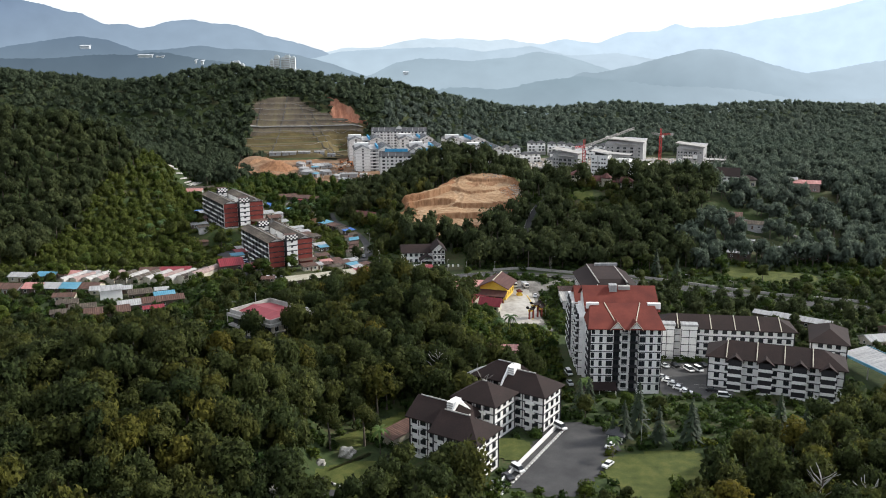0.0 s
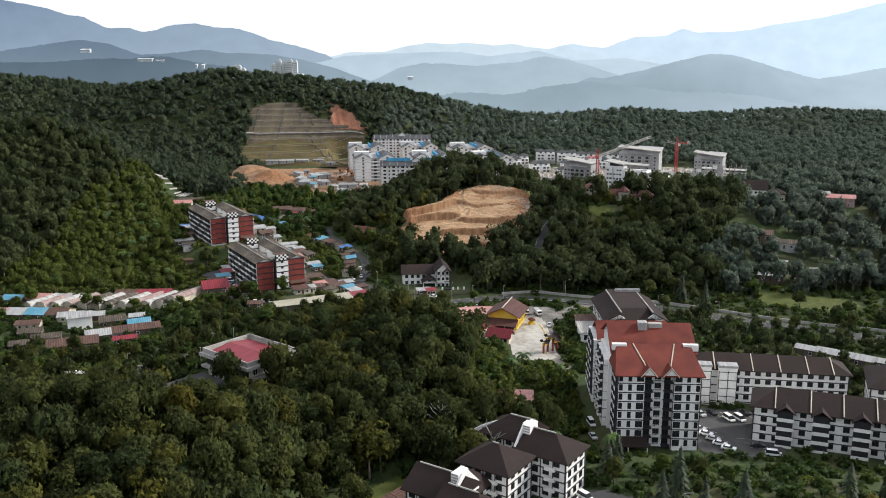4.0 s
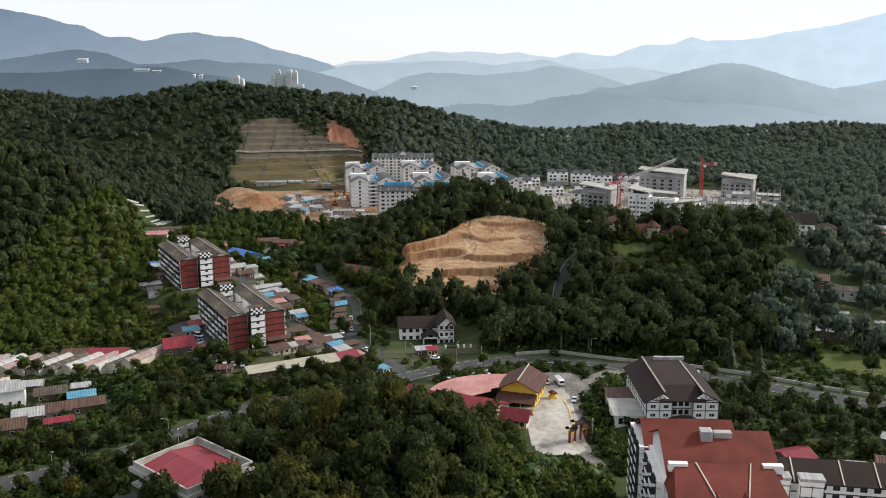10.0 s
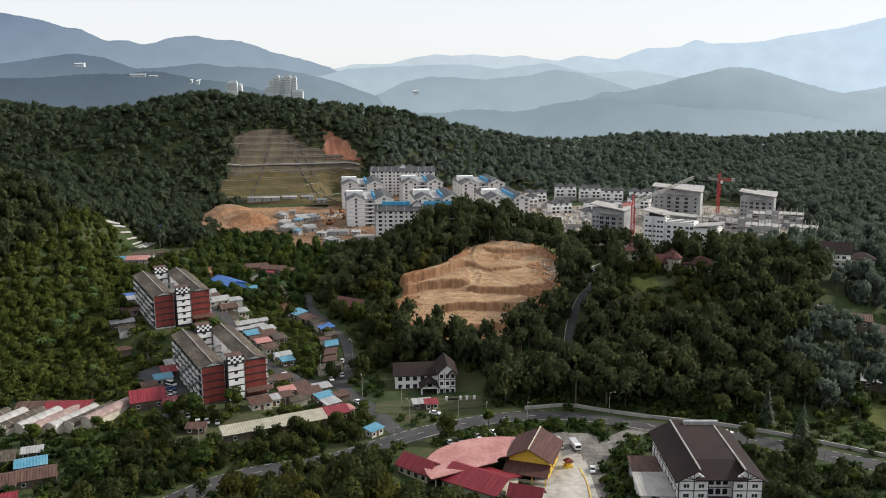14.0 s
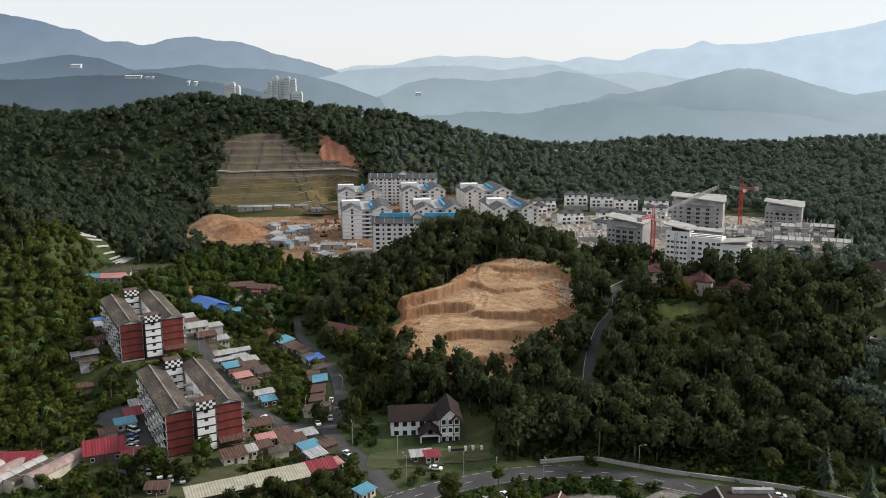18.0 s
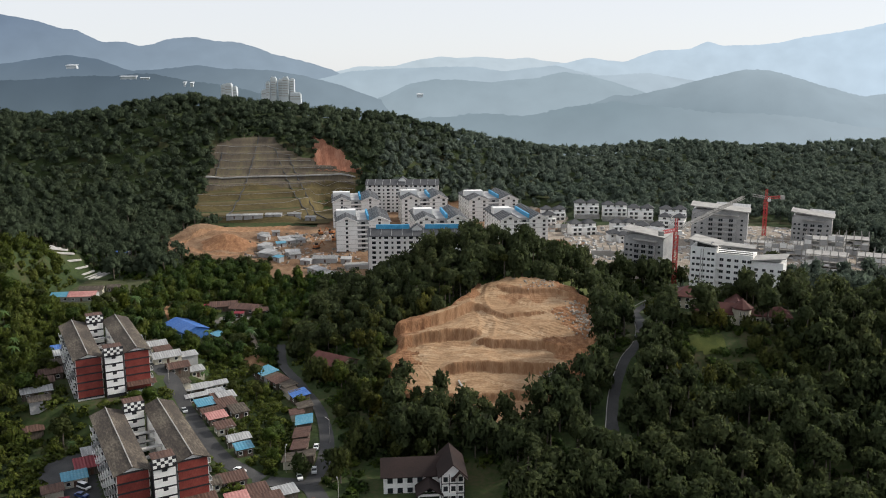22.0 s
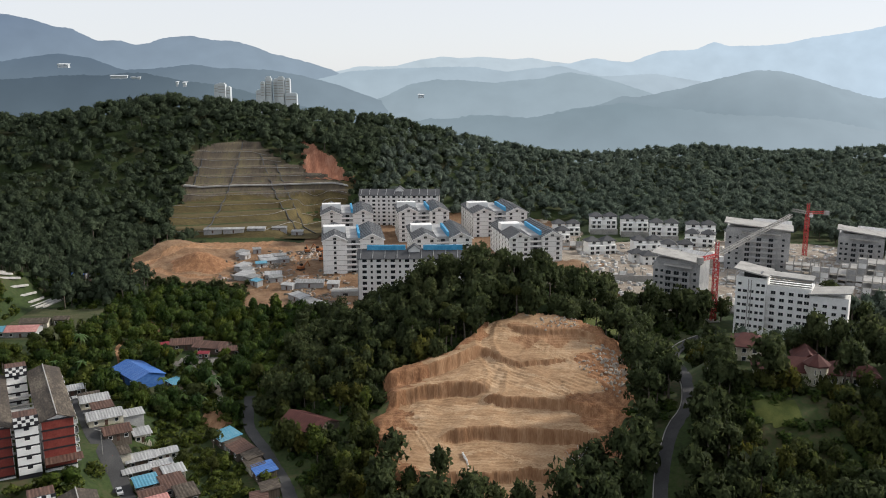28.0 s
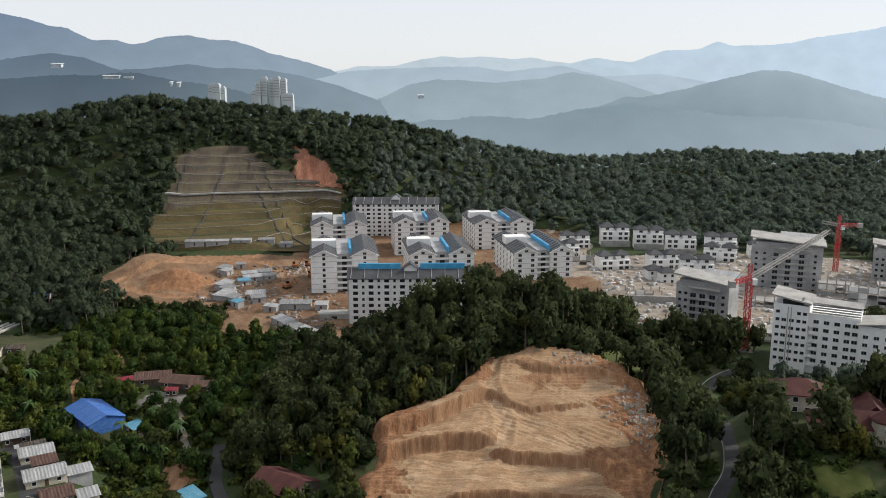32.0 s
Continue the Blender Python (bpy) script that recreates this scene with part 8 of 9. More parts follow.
for k, (x, y, turn) in enumerate(((-103, 449, 20), (-98, 446, 20), (-94, 444.5, 20), (-90, 443, 20), (-86, 442.5, 15), (-108, 459, 70), (-109.5, 463, 70), (-111, 467, 70), (-112.5, 471, 70), (-114, 476, 60), (-106, 455, 70))):
    car(x, y, turn, (0, 1, 0, 0, 1, 1, 0, 1, 4, 0, 0)[k], k == 9, "beside the red flats", ground_z(x, y) + 0.25)
for x, y, turn, p in ((-70, 489, 60, 0), (-51, 488, 20, 0), (-47, 492, 10, 1), (-7, 452, 75, 0), (-49, 508, 5, 0), (-103, 537, 30, 1), (-37, 463, 35, 0), (45, 407, -10, 0), (-111, 550, 30, 3), (96, 433, 80, 0)):
    car(x, y, turn, p, False, "at the roadside")
for k, (x, y, turn) in enumerate(((2.5, 428, 25), (5.5, 429.7, 25), (8.5, 431.3, 25), (11.5, 432.8, 25), (14.5, 434.2, 25), (-1, 426, 30))):
    car(x, y, turn, (0, 1, 0, 2, 0, 1)[k], False, "parked above the temple roofs")
for x, y, turn in ((-160, 335, -55), ):
    car(x, y, turn, 4, True, "on the lower road")


def truck(x, y, turn, label, box=None):
    t = thing("truck", label, "truck", x, y, ground_z(x, y) + 0.2, turn, "parked trucks")
    part("chassis", Geo().box(-1.0, -3.2, 0.6, 1.0, 3.4, 0.95), M_TIMBER, t)
    part("cab", Geo().box(-1.05, -3.6, 0.95, 1.05, -1.9, 2.7), PAINTS[0], t)
    part("windscreen", Geo().box(-0.9, -3.64, 1.7, 0.9, -3.6, 2.5), M_GLASS, t)
    part("bed", Geo().box(-1.15, -1.7, 0.95, 1.15, 3.5, 2.4), box or M_GREYWALL, t)
    wheel = car_meshes(PAINTS[0], False)[3]
    for s in (-0.95, 0.95):
        for q in (-2.6, 1.6, 2.6):
            part("wheel", wheel, None, t, at=pose(s, q, 0.31))


truck(36, 424, 5, "pale grey tipper truck on the temple yard")
truck(41.5, 423, 10, "white lorry on the temple yard", PAINTS[1])
truck(-136, 338, -60, "white lorry with a white box", PAINTS[0])
bus = thing("bus", "white bus on the lower road", "bus", -168, 322, ground_z(-168, 322) + 0.2, -60)
part("body", Geo().box(-1.2, -4.5, 0.4, 1.2, 4.5, 2.9), PAINTS[0], bus)
part("windows", Geo().box(-1.23, -4.2, 1.5, 1.23, 4.2, 2.4), M_GLASS, bus)


# ---- posts, lamps, rocks, road marks ----
def lamp_post(x, y, h, label="tall grey roadside lamp post", arm=1.6):
    t = thing("lamp_post", label, "lamp post", x, y, ground_z(x, y), (x * 37) % 360, "lamp posts")
    part("pole", Geo().tube([(0, 0, -0.5), (0, 0, h)], [0.11, 0.07], 6), M_CONCRETE, t)
    part("arm", bar(Geo(), (0, 0, h - 0.1), (arm, 0, h + 0.3), 0.05), M_CONCRETE, t)
    part("lantern", Geo().box(arm - 0.1, -0.15, h + 0.2, arm + 0.6, 0.15, h + 0.38), M_METAL_W, t)


for x, y in ((-20, 421), (-16, 445), (2, 447), (27, 444), (58, 451), (97, 424), (122, 414), (140, 402), (-36, 470), (-56, 492), (-78, 505), (-112, 548), (12, 441), (-92, 369), (-118, 343), (46, 372), (64, 264), (58, 236), (-45, 512)):
    lamp_post(x, y, 8.5)
for x, y, h in ((-73, 323, 11), (-70, 325, 6), (-76, 318, 6), (-82, 314, 7), (-86, 420, 8), (-62, 448, 8), (-20, 462, 7), (-104, 450, 8), (-140, 600, 8), (77, 566, 8), (88, 612, 8)):
    t = thing("pole", "slender pale flagpole or cable post", "pole", x, y, ground_z(x, y), 0, "poles")
    part("shaft", Geo().tube([(0, 0, -0.5), (0, 0, h * 0.6), (0, 0, h)], [0.14, 0.11, 0.06], 6), M_CONCRETE, t)
    part("cap", Geo().box(-0.12, -0.12, h, 0.12, 0.12, h + 0.15), M_WHITE, t)


M_BROKEN = material("dusty_broken_rock", [(0.17, 0.14, 0.11), (0.27, 0.235, 0.19), (0.38, 0.34, 0.285)], 0.95, 0.8, bump_depth=0.15)


def boulder(x, y, r, seed, label="large pale weathered boulder"):
    rng = np.random.default_rng(seed)
    bm = bmesh.new()
    bmesh.ops.create_icosphere(bm, subdivisions=3, radius=r)
    k = rng.uniform(0, 6, 6)
    for v in bm.verts:
        p = v.co / r
        v.co *= 1 + 0.22 * math.sin(p.x * 3 + k[0]) * math.sin(p.y * 3 + k[1]) + 0.12 * math.sin(p.z * 6 + k[2] + p.x * 5) + 0.05 * math.sin(p.y * 13 + k[3])
        v.co.z *= 0.75
    me = bpy.data.meshes.new("boulder")
    bm.to_mesh(me)
    bm.free()
    me.materials.append(M_STONE if r > 1.3 else M_BROKEN)
    ob = tagged(new("boulder", me), label, "boulder", "boulders")
    ob.matrix_basis = pose(x, y, ground_z(x, y) + r * 0.2, 0, 0, rng.uniform(0, 360))
    footprint(x, y, 0, r, r, 0.5)


for k, (x, y, r) in enumerate(((-28.2, 232, 2.6), (-34.9, 226, 1.5), (-43.5, 196, 4.2), (-41, 203, 2.2), (-40, 190, 2.4))):
    boulder(x, y, r, 40 + k)
rng = np.random.default_rng(77)
for k in range(24):
    x, y = rng.normal(48, 4.5), rng.normal(592, 9)
    if pit_depth(x, y) < 1.0:
        boulder(x, y, float(rng.uniform(0.3, 0.8)), 100 + k, "grey broken rock on the excavation floor")
for k in range(14):
    x, y = rng.normal(31, 3), rng.normal(629, 2.5)
    boulder(x, y, float(rng.uniform(0.4, 0.9)), 200 + k, "grey broken rock on the excavation rim")

line = curve_points(ROAD_MAIN, 4.0)
M_LINE = material("road_paint", [(0.34, 0.34, 0.32), (0.5, 0.5, 0.47)], 0.7, 0.8)
marks = thing("road_marking", "white painted dashes and edge lines on the road", "road marking", 0, 0, 0, kind="structure")
dash = cached("dash", lambda: Geo().box(-0.09, -1.4, 0, 0.09, 1.4, 0.01).mesh("dash", M_LINE))
for i in range(1, len(line) - 1):
    d = line[i + 1] - line[i - 1]
    heading = math.degrees(math.atan2(-d.x, d.y))
    sd = Vector((-d.y, d.x, 0)).normalized()
    for off in (0, 4.3, -4.3) if i % 2 == 0 else (4.3, -4.3):
        p = line[i] + sd * off
        za, zm, zb = (float(land(q.x, q.y)) for q in (line[i] + sd * 4.75, line[i], line[i] - sd * 4.75))
        z = max(zm, (za + zb) / 2, max(za, zb) - 0.35) + 0.135
        part("dash", dash, None, marks, at=pose(p.x, p.y, z, 0, 0, heading))
kerb = ribbon([(x, y) for x, y in ROAD_HILL], 0.3, 0.3, M_CONCRETE, "kerb", "pale kerb along the hill lane", "kerb", offset=2.5, clear=0)
ribbon([(41, 409), (42, 398), (41, 380), (40, 370)], 0.28, 0.4, M_YELLOW, "kerb", "yellow painted kerb along the driveway", "kerb", clear=0, thick=0.6)
ribbon(ROAD_MAIN[3:12], 0.2, 0.9, M_CONCRETE, "guard_rail", "pale guard rail along the road", "guard rail", offset=-5.4, clear=0, thick=0.35)
gz = thing("gazebo", "small grey hip-roofed guard hut beside the car park", "hut", 52, 241, 2, 61)
footprint(52, 241, 61, 3, 3, 1)
part("roof", hip(Geo(), -2.4, 2.4, -2.6, 2.6, 2.7, 1.7, 0.4), M_ROOF_GREY, gz)
for a in (-2.1, 2.1):
    for b in (-2.1, 2.1):
        part("post", Geo().box(a - 0.12, b - 0.12, -1, a + 0.12, b + 0.12, 2.5), M_WHITE, gz)

# far towers and roofs, the haze put into their pale blue-grey colour
M_PALE = material("far_hazed_wall", [(0.46, 0.49, 0.51), (0.55, 0.58, 0.60)], 0.8, 0.05)
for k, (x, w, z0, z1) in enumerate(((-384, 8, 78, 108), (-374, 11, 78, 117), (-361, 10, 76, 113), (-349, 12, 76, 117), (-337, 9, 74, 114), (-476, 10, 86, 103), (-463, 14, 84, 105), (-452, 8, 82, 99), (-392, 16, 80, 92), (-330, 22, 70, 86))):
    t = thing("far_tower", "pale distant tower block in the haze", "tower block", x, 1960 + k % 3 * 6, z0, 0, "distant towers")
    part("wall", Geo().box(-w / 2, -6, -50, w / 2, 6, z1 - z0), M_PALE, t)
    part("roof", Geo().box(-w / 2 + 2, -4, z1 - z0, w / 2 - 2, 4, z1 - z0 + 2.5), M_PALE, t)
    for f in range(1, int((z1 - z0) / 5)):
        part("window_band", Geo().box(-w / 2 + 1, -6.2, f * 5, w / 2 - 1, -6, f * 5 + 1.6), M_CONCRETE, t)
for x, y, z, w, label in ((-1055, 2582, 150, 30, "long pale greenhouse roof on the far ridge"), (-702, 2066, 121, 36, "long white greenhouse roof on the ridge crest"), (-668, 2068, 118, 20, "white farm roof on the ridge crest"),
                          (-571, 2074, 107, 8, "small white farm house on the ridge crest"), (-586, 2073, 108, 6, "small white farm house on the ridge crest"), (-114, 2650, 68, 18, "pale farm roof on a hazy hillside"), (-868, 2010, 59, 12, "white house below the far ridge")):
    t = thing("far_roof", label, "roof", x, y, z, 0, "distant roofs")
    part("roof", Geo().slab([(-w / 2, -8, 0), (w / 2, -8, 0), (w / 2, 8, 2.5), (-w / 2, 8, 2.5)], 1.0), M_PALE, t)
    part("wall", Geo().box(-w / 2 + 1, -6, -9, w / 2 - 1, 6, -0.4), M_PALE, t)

# ---- trees ----
def halves(faces):
    """Each four-sided face as two triangles."""
    return [t for a, b, c, d in faces for t in ((a, b, c), (a, c, d))]


def crown_shape(rng, lobes, leaves, leaf, squash=0.8, core=4, jitter=0.4):
    """A crown of radius about one: lobes set round a middle, each covered with bent leaf clumps (triangles)."""
    verts, quads, normals = [], [], []
    centres = []
    for k in range(lobes):
        a, h = rng.uniform(0, 2 * math.pi), rng.uniform(-0.35, 0.75)
        r = rng.uniform(0.25, 0.62) * math.sqrt(max(0.1, 1 - h * h * 0.8))
        centres.append((np.array([r * math.cos(a), r * math.sin(a), h * squash]), rng.uniform(0.34, 0.56)))
    centres.append((np.array([0, 0, 0.35 * squash]), 0.6))
    for k in range(leaves):
        c, rad = centres[rng.integers(len(centres))]
        d = rng.normal(size=3)
        d[2] = d[2] * 0.8 + 0.35
        d /= np.linalg.norm(d)
        p = c + d * rad * rng.uniform(0.8, 1.12) * np.array([1, 1, squash])
        nrm = d + rng.normal(size=3) * jitter
        nrm /= np.linalg.norm(nrm)
        t = np.cross(nrm, rng.normal(size=3))
        t /= np.linalg.norm(t)
        b = np.cross(nrm, t)
        s = leaf * rng.uniform(0.6, 1.3)
        k0 = len(verts)
        w = rng.uniform(0.7, 1.1)
        verts += [p - t * s - nrm * s * 0.35, p - b * s * w + t * s * 0.35, p + b * s * w + t * s * 0.6 - nrm * s * 0.2]
        quads.append((k0, k0 + 1, k0 + 2))
        soft = d * 0.75 + p * 0.5 + nrm * 0.28
        normals += [soft / np.linalg.norm(soft)] * 3
    if core:
        for c, rad in centres[-core:]:
            k0 = len(verts)
            for h, w in ((-0.55, 0.62), (0.1, 0.78), (0.62 * squash, 0.34)):
                turn = rng.uniform(0, 1)
                ring = [rad * np.array([w * math.cos(turn + q), w * math.sin(turn + q), h]) for q in (0, 1.57, 3.14, 4.71)]
                verts += [c + v for v in ring]
                normals += [v / np.linalg.norm(v) for v in ring]
            quads += halves([(k0 + j * 4 + q, k0 + j * 4 + (q + 1) % 4, k0 + j * 4 + 4 + (q + 1) % 4, k0 + j * 4 + 4 + q) for j in (0, 1) for q in range(4)])
            quads += halves([(k0 + 8, k0 + 9, k0 + 10, k0 + 11)])
    return np.array(verts), np.array(quads), np.array(normals)


def unit_ball():
    """The upper part of a ball of 20 triangles."""
    bm = bmesh.new()
    bmesh.ops.create_icosphere(bm, subdivisions=1, radius=1)
    v = np.array([p.co[:] for p in bm.verts])
    f = np.array([[p.index for p in q.verts] for q in bm.faces])
    bm.free()
    f = f[v[f].mean(1)[:, 2] > -0.45]
    used = np.unique(f)
    where = np.zeros(len(v), int)
    where[used] = np.arange(len(used))
    return v[used], where[f]


BALL = unit_ball()


def lobed_crown(rng, lobes, leaves, leaf, squash):
    """A far crown of radius about one: uneven rounded lobes that overlap, with loose leaf clumps round them."""
    bv, bf = BALL
    verts, faces, normals, base = [], [], [], 0
    centres = []
    for k in range(lobes):
        a, far_ = 6.283 * (k + rng.uniform(-0.3, 0.3)) / lobes, rng.uniform(0.25, 0.55) if k else 0.1
        c, rad = np.array([far_ * math.cos(a), far_ * math.sin(a), squash * (rng.uniform(-0.3, 0.25) if k else 0.3)]), rng.uniform(0.42, 0.62)
        centres.append((c, rad))
        d = bv * (1 + rng.normal(size=(len(bv), 1)) * 0.2)
        verts.append(c + d * rad * 0.9 * np.array([1, 1, squash]))
        nn = bv * 0.6 + verts[-1] * 0.3 + np.array([0, 0, 0.55]) + rng.normal(size=bv.shape) * 0.22
        normals.append(nn / np.linalg.norm(nn, axis=1)[:, None])
        faces.append(bf + base)
        base += len(bv)
    for k in range(leaves):
        c, rad = centres[rng.integers(lobes)]
        d = rng.normal(size=3)
        d[2] = abs(d[2]) * 0.8
        d /= np.linalg.norm(d)
        p = c + d * rad * rng.uniform(0.85, 1.15) * np.array([1, 1, squash])
        t, b = (rng.normal(size=3) * leaf * rng.uniform(0.5, 1.1) for _ in "ab")
        verts.append(np.array([p - t, p + b, p + t * 0.5 - b]))
        soft = d * 0.7 + p * 0.3 + rng.normal(size=3) * 0.25 + np.array([0, 0, 0.3])
        normals.append(np.tile(soft / np.linalg.norm(soft), (3, 1)))
        faces.append(np.array([[base, base + 1, base + 2]]))
        base += 3
    return np.concatenate(verts), np.concatenate(faces), np.concatenate(normals)


def trunk_shape(rng, sides=4):
    """A tapered, leaning trunk from 0 to 1, with the radius given in parts of its height."""
    verts, quads = [], []
    lean = rng.normal(size=2) * 0.05
    for j, (h, r) in enumerate(((0, 0.035), (0.5, 0.024), (1.0, 0.012))):
        for a in range(sides):
            t = 2 * math.pi * a / sides
            verts.append((lean[0] * h * h + r * math.cos(t), lean[1] * h * h + r * math.sin(t), h))
    for j in range(2):
        for a in range(sides):
            b = (a + 1) % sides
            quads.append((j * sides + a, j * sides + b, (j + 1) * sides + b, (j + 1) * sides + a))
    return np.array(verts), np.array(halves(quads))


def scatter(rng, x0, x1, y0, y1, spacing):
    nx, ny = max(1, int((x1 - x0) / spacing)), max(1, int((y1 - y0) / spacing))
    gx, gy = np.meshgrid(np.linspace(x0, x1, nx), np.linspace(y0, y1, ny))
    px = gx.ravel() + rng.uniform(-0.45, 0.45, gx.size) * spacing
    py = gy.ravel() + rng.uniform(-0.45, 0.45, gx.size) * spacing
    return px, py


LEAVES_DETAIL = {"near": (13, 820, 0.112, 0.8), "mid": (10, 300, 0.166, 0.8), "bush": (4, 84, 0.25, 0.7)}
LOBES_DETAIL = {"far": (3, 60, 0.17), "hill": (4, 95, 0.145)}


def make_variants(seed, detail, count, squash=0.85):
    rng = np.random.default_rng(seed)
    if detail in LOBES_DETAIL:
        return [(lobed_crown(rng, *LOBES_DETAIL[detail], squash * rng.uniform(0.8, 1.3)), trunk_shape(rng)) for _ in range(count)]
    lobes, leaves, leaf, jitter = LEAVES_DETAIL[detail]
    core = {"near": 4, "mid": 3, "bush": 0}[detail]
    return [(crown_shape(rng, lobes, leaves, leaf, squash * rng.uniform(0.8, 1.25), core=core, jitter=jitter), trunk_shape(rng)) for _ in range(count)]


def forest(name, label, seed, spots, detail, radius=(3.2, 5.2), height=(7, 13), mat=None, category="forest", show_trunks=True, tall=(1.0, 1.7)):
    """Many trees joined into one object that nobody could count."""
    rng = np.random.default_rng(seed)
    variants = make_variants(seed + 1, detail, 7)
    vs, qs, slots, tints, norms, base = [], [], [], [], [], 0
    for x, y in spots:
        (cv, cq, cn), (tv, tq) = variants[rng.integers(7)]
        r, h = rng.uniform(*radius), rng.uniform(*height)
        a = rng.uniform(0, 2 * math.pi)
        z = float(land(x, y)) - 0.3
        c, s = math.cos(a), math.sin(a)
        rot = np.array([[c, -s, 0], [s, c, 0], [0, 0, 1]])
        stretch = np.array([r, r, r * rng.uniform(*tall)])
        vs.append((cv * stretch) @ rot.T + (x, y, z + h - stretch[2] * 0.45))
        qs.append(cq + base)
        norms.append(cn @ rot.T)
        tints.append(np.full(len(cv), rng.beta(1.5, 2.0)))
        slots.append(np.zeros(len(cq), int))
        base += len(cv)
        if show_trunks:
            vs.append(tv * (h, h, h) @ rot.T + (x, y, z))
            qs.append(tq + base)
            tints.append(np.zeros(len(tv)))
            norms.append(np.tile((0.0, 0.0, 1.0), (len(tv), 1)))
            slots.append(np.ones(len(tq), int))
            base += len(tv)
    v, q, sl = np.concatenate(vs), np.concatenate(qs), np.concatenate(slots)
    me = fast_mesh(name, v, q, [mat or M_LEAF, M_BARK], sl, detail in LOBES_DETAIL)
    me.attributes.new("tint", "FLOAT", "POINT").data.foreach_set("value", np.concatenate(tints).astype(np.float32))
    me.attributes.new("crown_normal", "FLOAT_VECTOR", "POINT").data.foreach_set("vector", np.concatenate(norms).astype(np.float32).ravel())
    return tagged(new(name, me), label, category, kind="stuff")


def grove(seed, x0, x1, y0, y1, spacing, keep=None):
    rng = np.random.default_rng(seed)
    px, py = scatter(rng, x0, x1, y0, y1, spacing)
    ok = is_clear(px, py) & (np.abs(px + py * 0.015) < 0.57 * py + 22)
    if keep is not None:
        ok &= keep(px, py)
    return list(zip(px[ok], py[ok]))


# ---- single trees ----
def tree_thing(name, crown_mesh, trunk_mesh, x, y, h, r, label, turn, group, category="tree"):
    t = thing(name, label, category, x, y, ground_z(x, y) - 0.2, turn, group)
    k = part("trunk", trunk_mesh, None, t)
    k.scale = (h, h, h)
    c = part("crown", crown_mesh, None, t)
    c.location, c.scale = (0, 0, h - r * 0.4), (r, r, r)
    return t


def cone_crown(seed, n=260):
    """A slim conifer crown, one metre high and a quarter wide, of drooping sprays."""
    rng = np.random.default_rng(seed)
    v, q = [], []
    for k in range(n):
        h = rng.uniform(0.06, 1) ** 0.8
        a, r = rng.uniform(0, 6.283), 0.17 * (1.04 - h) * rng.uniform(0.7, 1.15)
        p = np.array([r * math.cos(a), r * math.sin(a), h])
        out, side = np.array([math.cos(a), math.sin(a), -0.7]), np.array([-math.sin(a), math.cos(a), 0])
        s = 0.055 * (1.25 - h)
        i = len(v)
        v += [p - out * s, p - side * s * 0.6, p + out * s * 1.4, p + side * s * 0.6]
        q.append((i, i + 1, i + 2, i + 3))
    return fast_mesh("conifer_crown", v, q, [M_NEEDLE])


def palm_crown(seed, fronds=13):
    rng = np.random.default_rng(seed)
    v, q = [], []
    for k in range(fronds):
        a, up = 6.283 * k / fronds + rng.uniform(-0.2, 0.2), rng.uniform(0.2, 1.0)
        d, side = np.array([math.cos(a), math.sin(a)]), np.array([-math.sin(a), math.cos(a)])
        prev = None
        for j in range(6):
            u = j / 5
            c = np.array([*(d * u), up * u - 1.15 * u * u])
            w = 0.13 * math.sin(math.pi * min(1, 0.15 + u * 0.9)) + 0.01
            row = [c + np.array([*(side * w), -w * 0.5]), c, c - np.array([*(side * w), w * 0.5])]
            i = len(v)
            v += row
            if prev is not None:
                q += [(prev, prev + 1, i + 1, i), (prev + 1, prev + 2, i + 2, i + 1)]
            prev = i
    return fast_mesh("palm_crown", v, q, [M_FROND])


def round_crown(seed, mat, leaves=330):
    rng = np.random.default_rng(seed)
    v, q, nn = crown_shape(rng, 10, leaves * 2, 0.15, 0.9, 4, 0.55)
    me = fast_mesh("crown", v, q, [mat])
    me.attributes.new("tint", "FLOAT", "POINT").data.foreach_set("value", np.full(len(v), rng.uniform(0.3, 0.95), np.float32))
    me.attributes.new("crown_normal", "FLOAT_VECTOR", "POINT").data.foreach_set("vector", nn.astype(np.float32).ravel())
    return me


def trunk_mesh(seed, slim=1.0):
    v, q = trunk_shape(np.random.default_rng(seed), 7)
    return fast_mesh("trunk", v * np.array([slim, slim, 1]), q, [M_BARK])


CONES, PALMS = [cone_crown(s) for s in (1, 2, 3)], [palm_crown(s) for s in (4, 5, 6)]
ROUNDS = [round_crown(s, M_LEAF if s % 2 else M_LEAF_B) for s in range(20, 28)]
TRUNKS, SLIM = [trunk_mesh(s) for s in (7, 8, 9)], [trunk_mesh(s, 0.45) for s in (10, 11)]


def off_soil(px, py):
    return (pit_depth(px, py) > 1.02) & (site_mask(px, py) > 1.05)


rng = np.random.default_rng(5)
# tall conifers round the lower garden and on the knoll
for k, (x, y, h) in enumerate(((50.7, 241.4, 8), (53.8, 240.8, 13), (59, 244.7, 17), (63.1, 236.4, 13), (72.4, 235.6, 15), (74.5, 239, 11), (44, 262, 12), (48, 268, 11),
                               (50, 664, 13), (-35, 640, 14), (88, 596, 14), (93, 590, 16), (118, 588, 17), (99, 238, 15), (104, 232, 13), (120, 428, 14), (112, 440, 15))):
    t = thing("conifer", "slender dark conifer with drooping sprays", "tree", x, y, ground_z(x, y) - 0.2, float(rng.uniform(0, 360)), "conifers")
    tk = part("trunk", SLIM[k % 2], None, t)
    tk.scale = (h * 0.9,) * 3
    c = part("crown", CONES[k % 3], None, t)
    c.scale = (h * 1.1, h * 1.1, h)
# palms and tree ferns along the slopes and yards
px, py = rng.uniform(-200, 60, 900), rng.uniform(200, 660, 900)
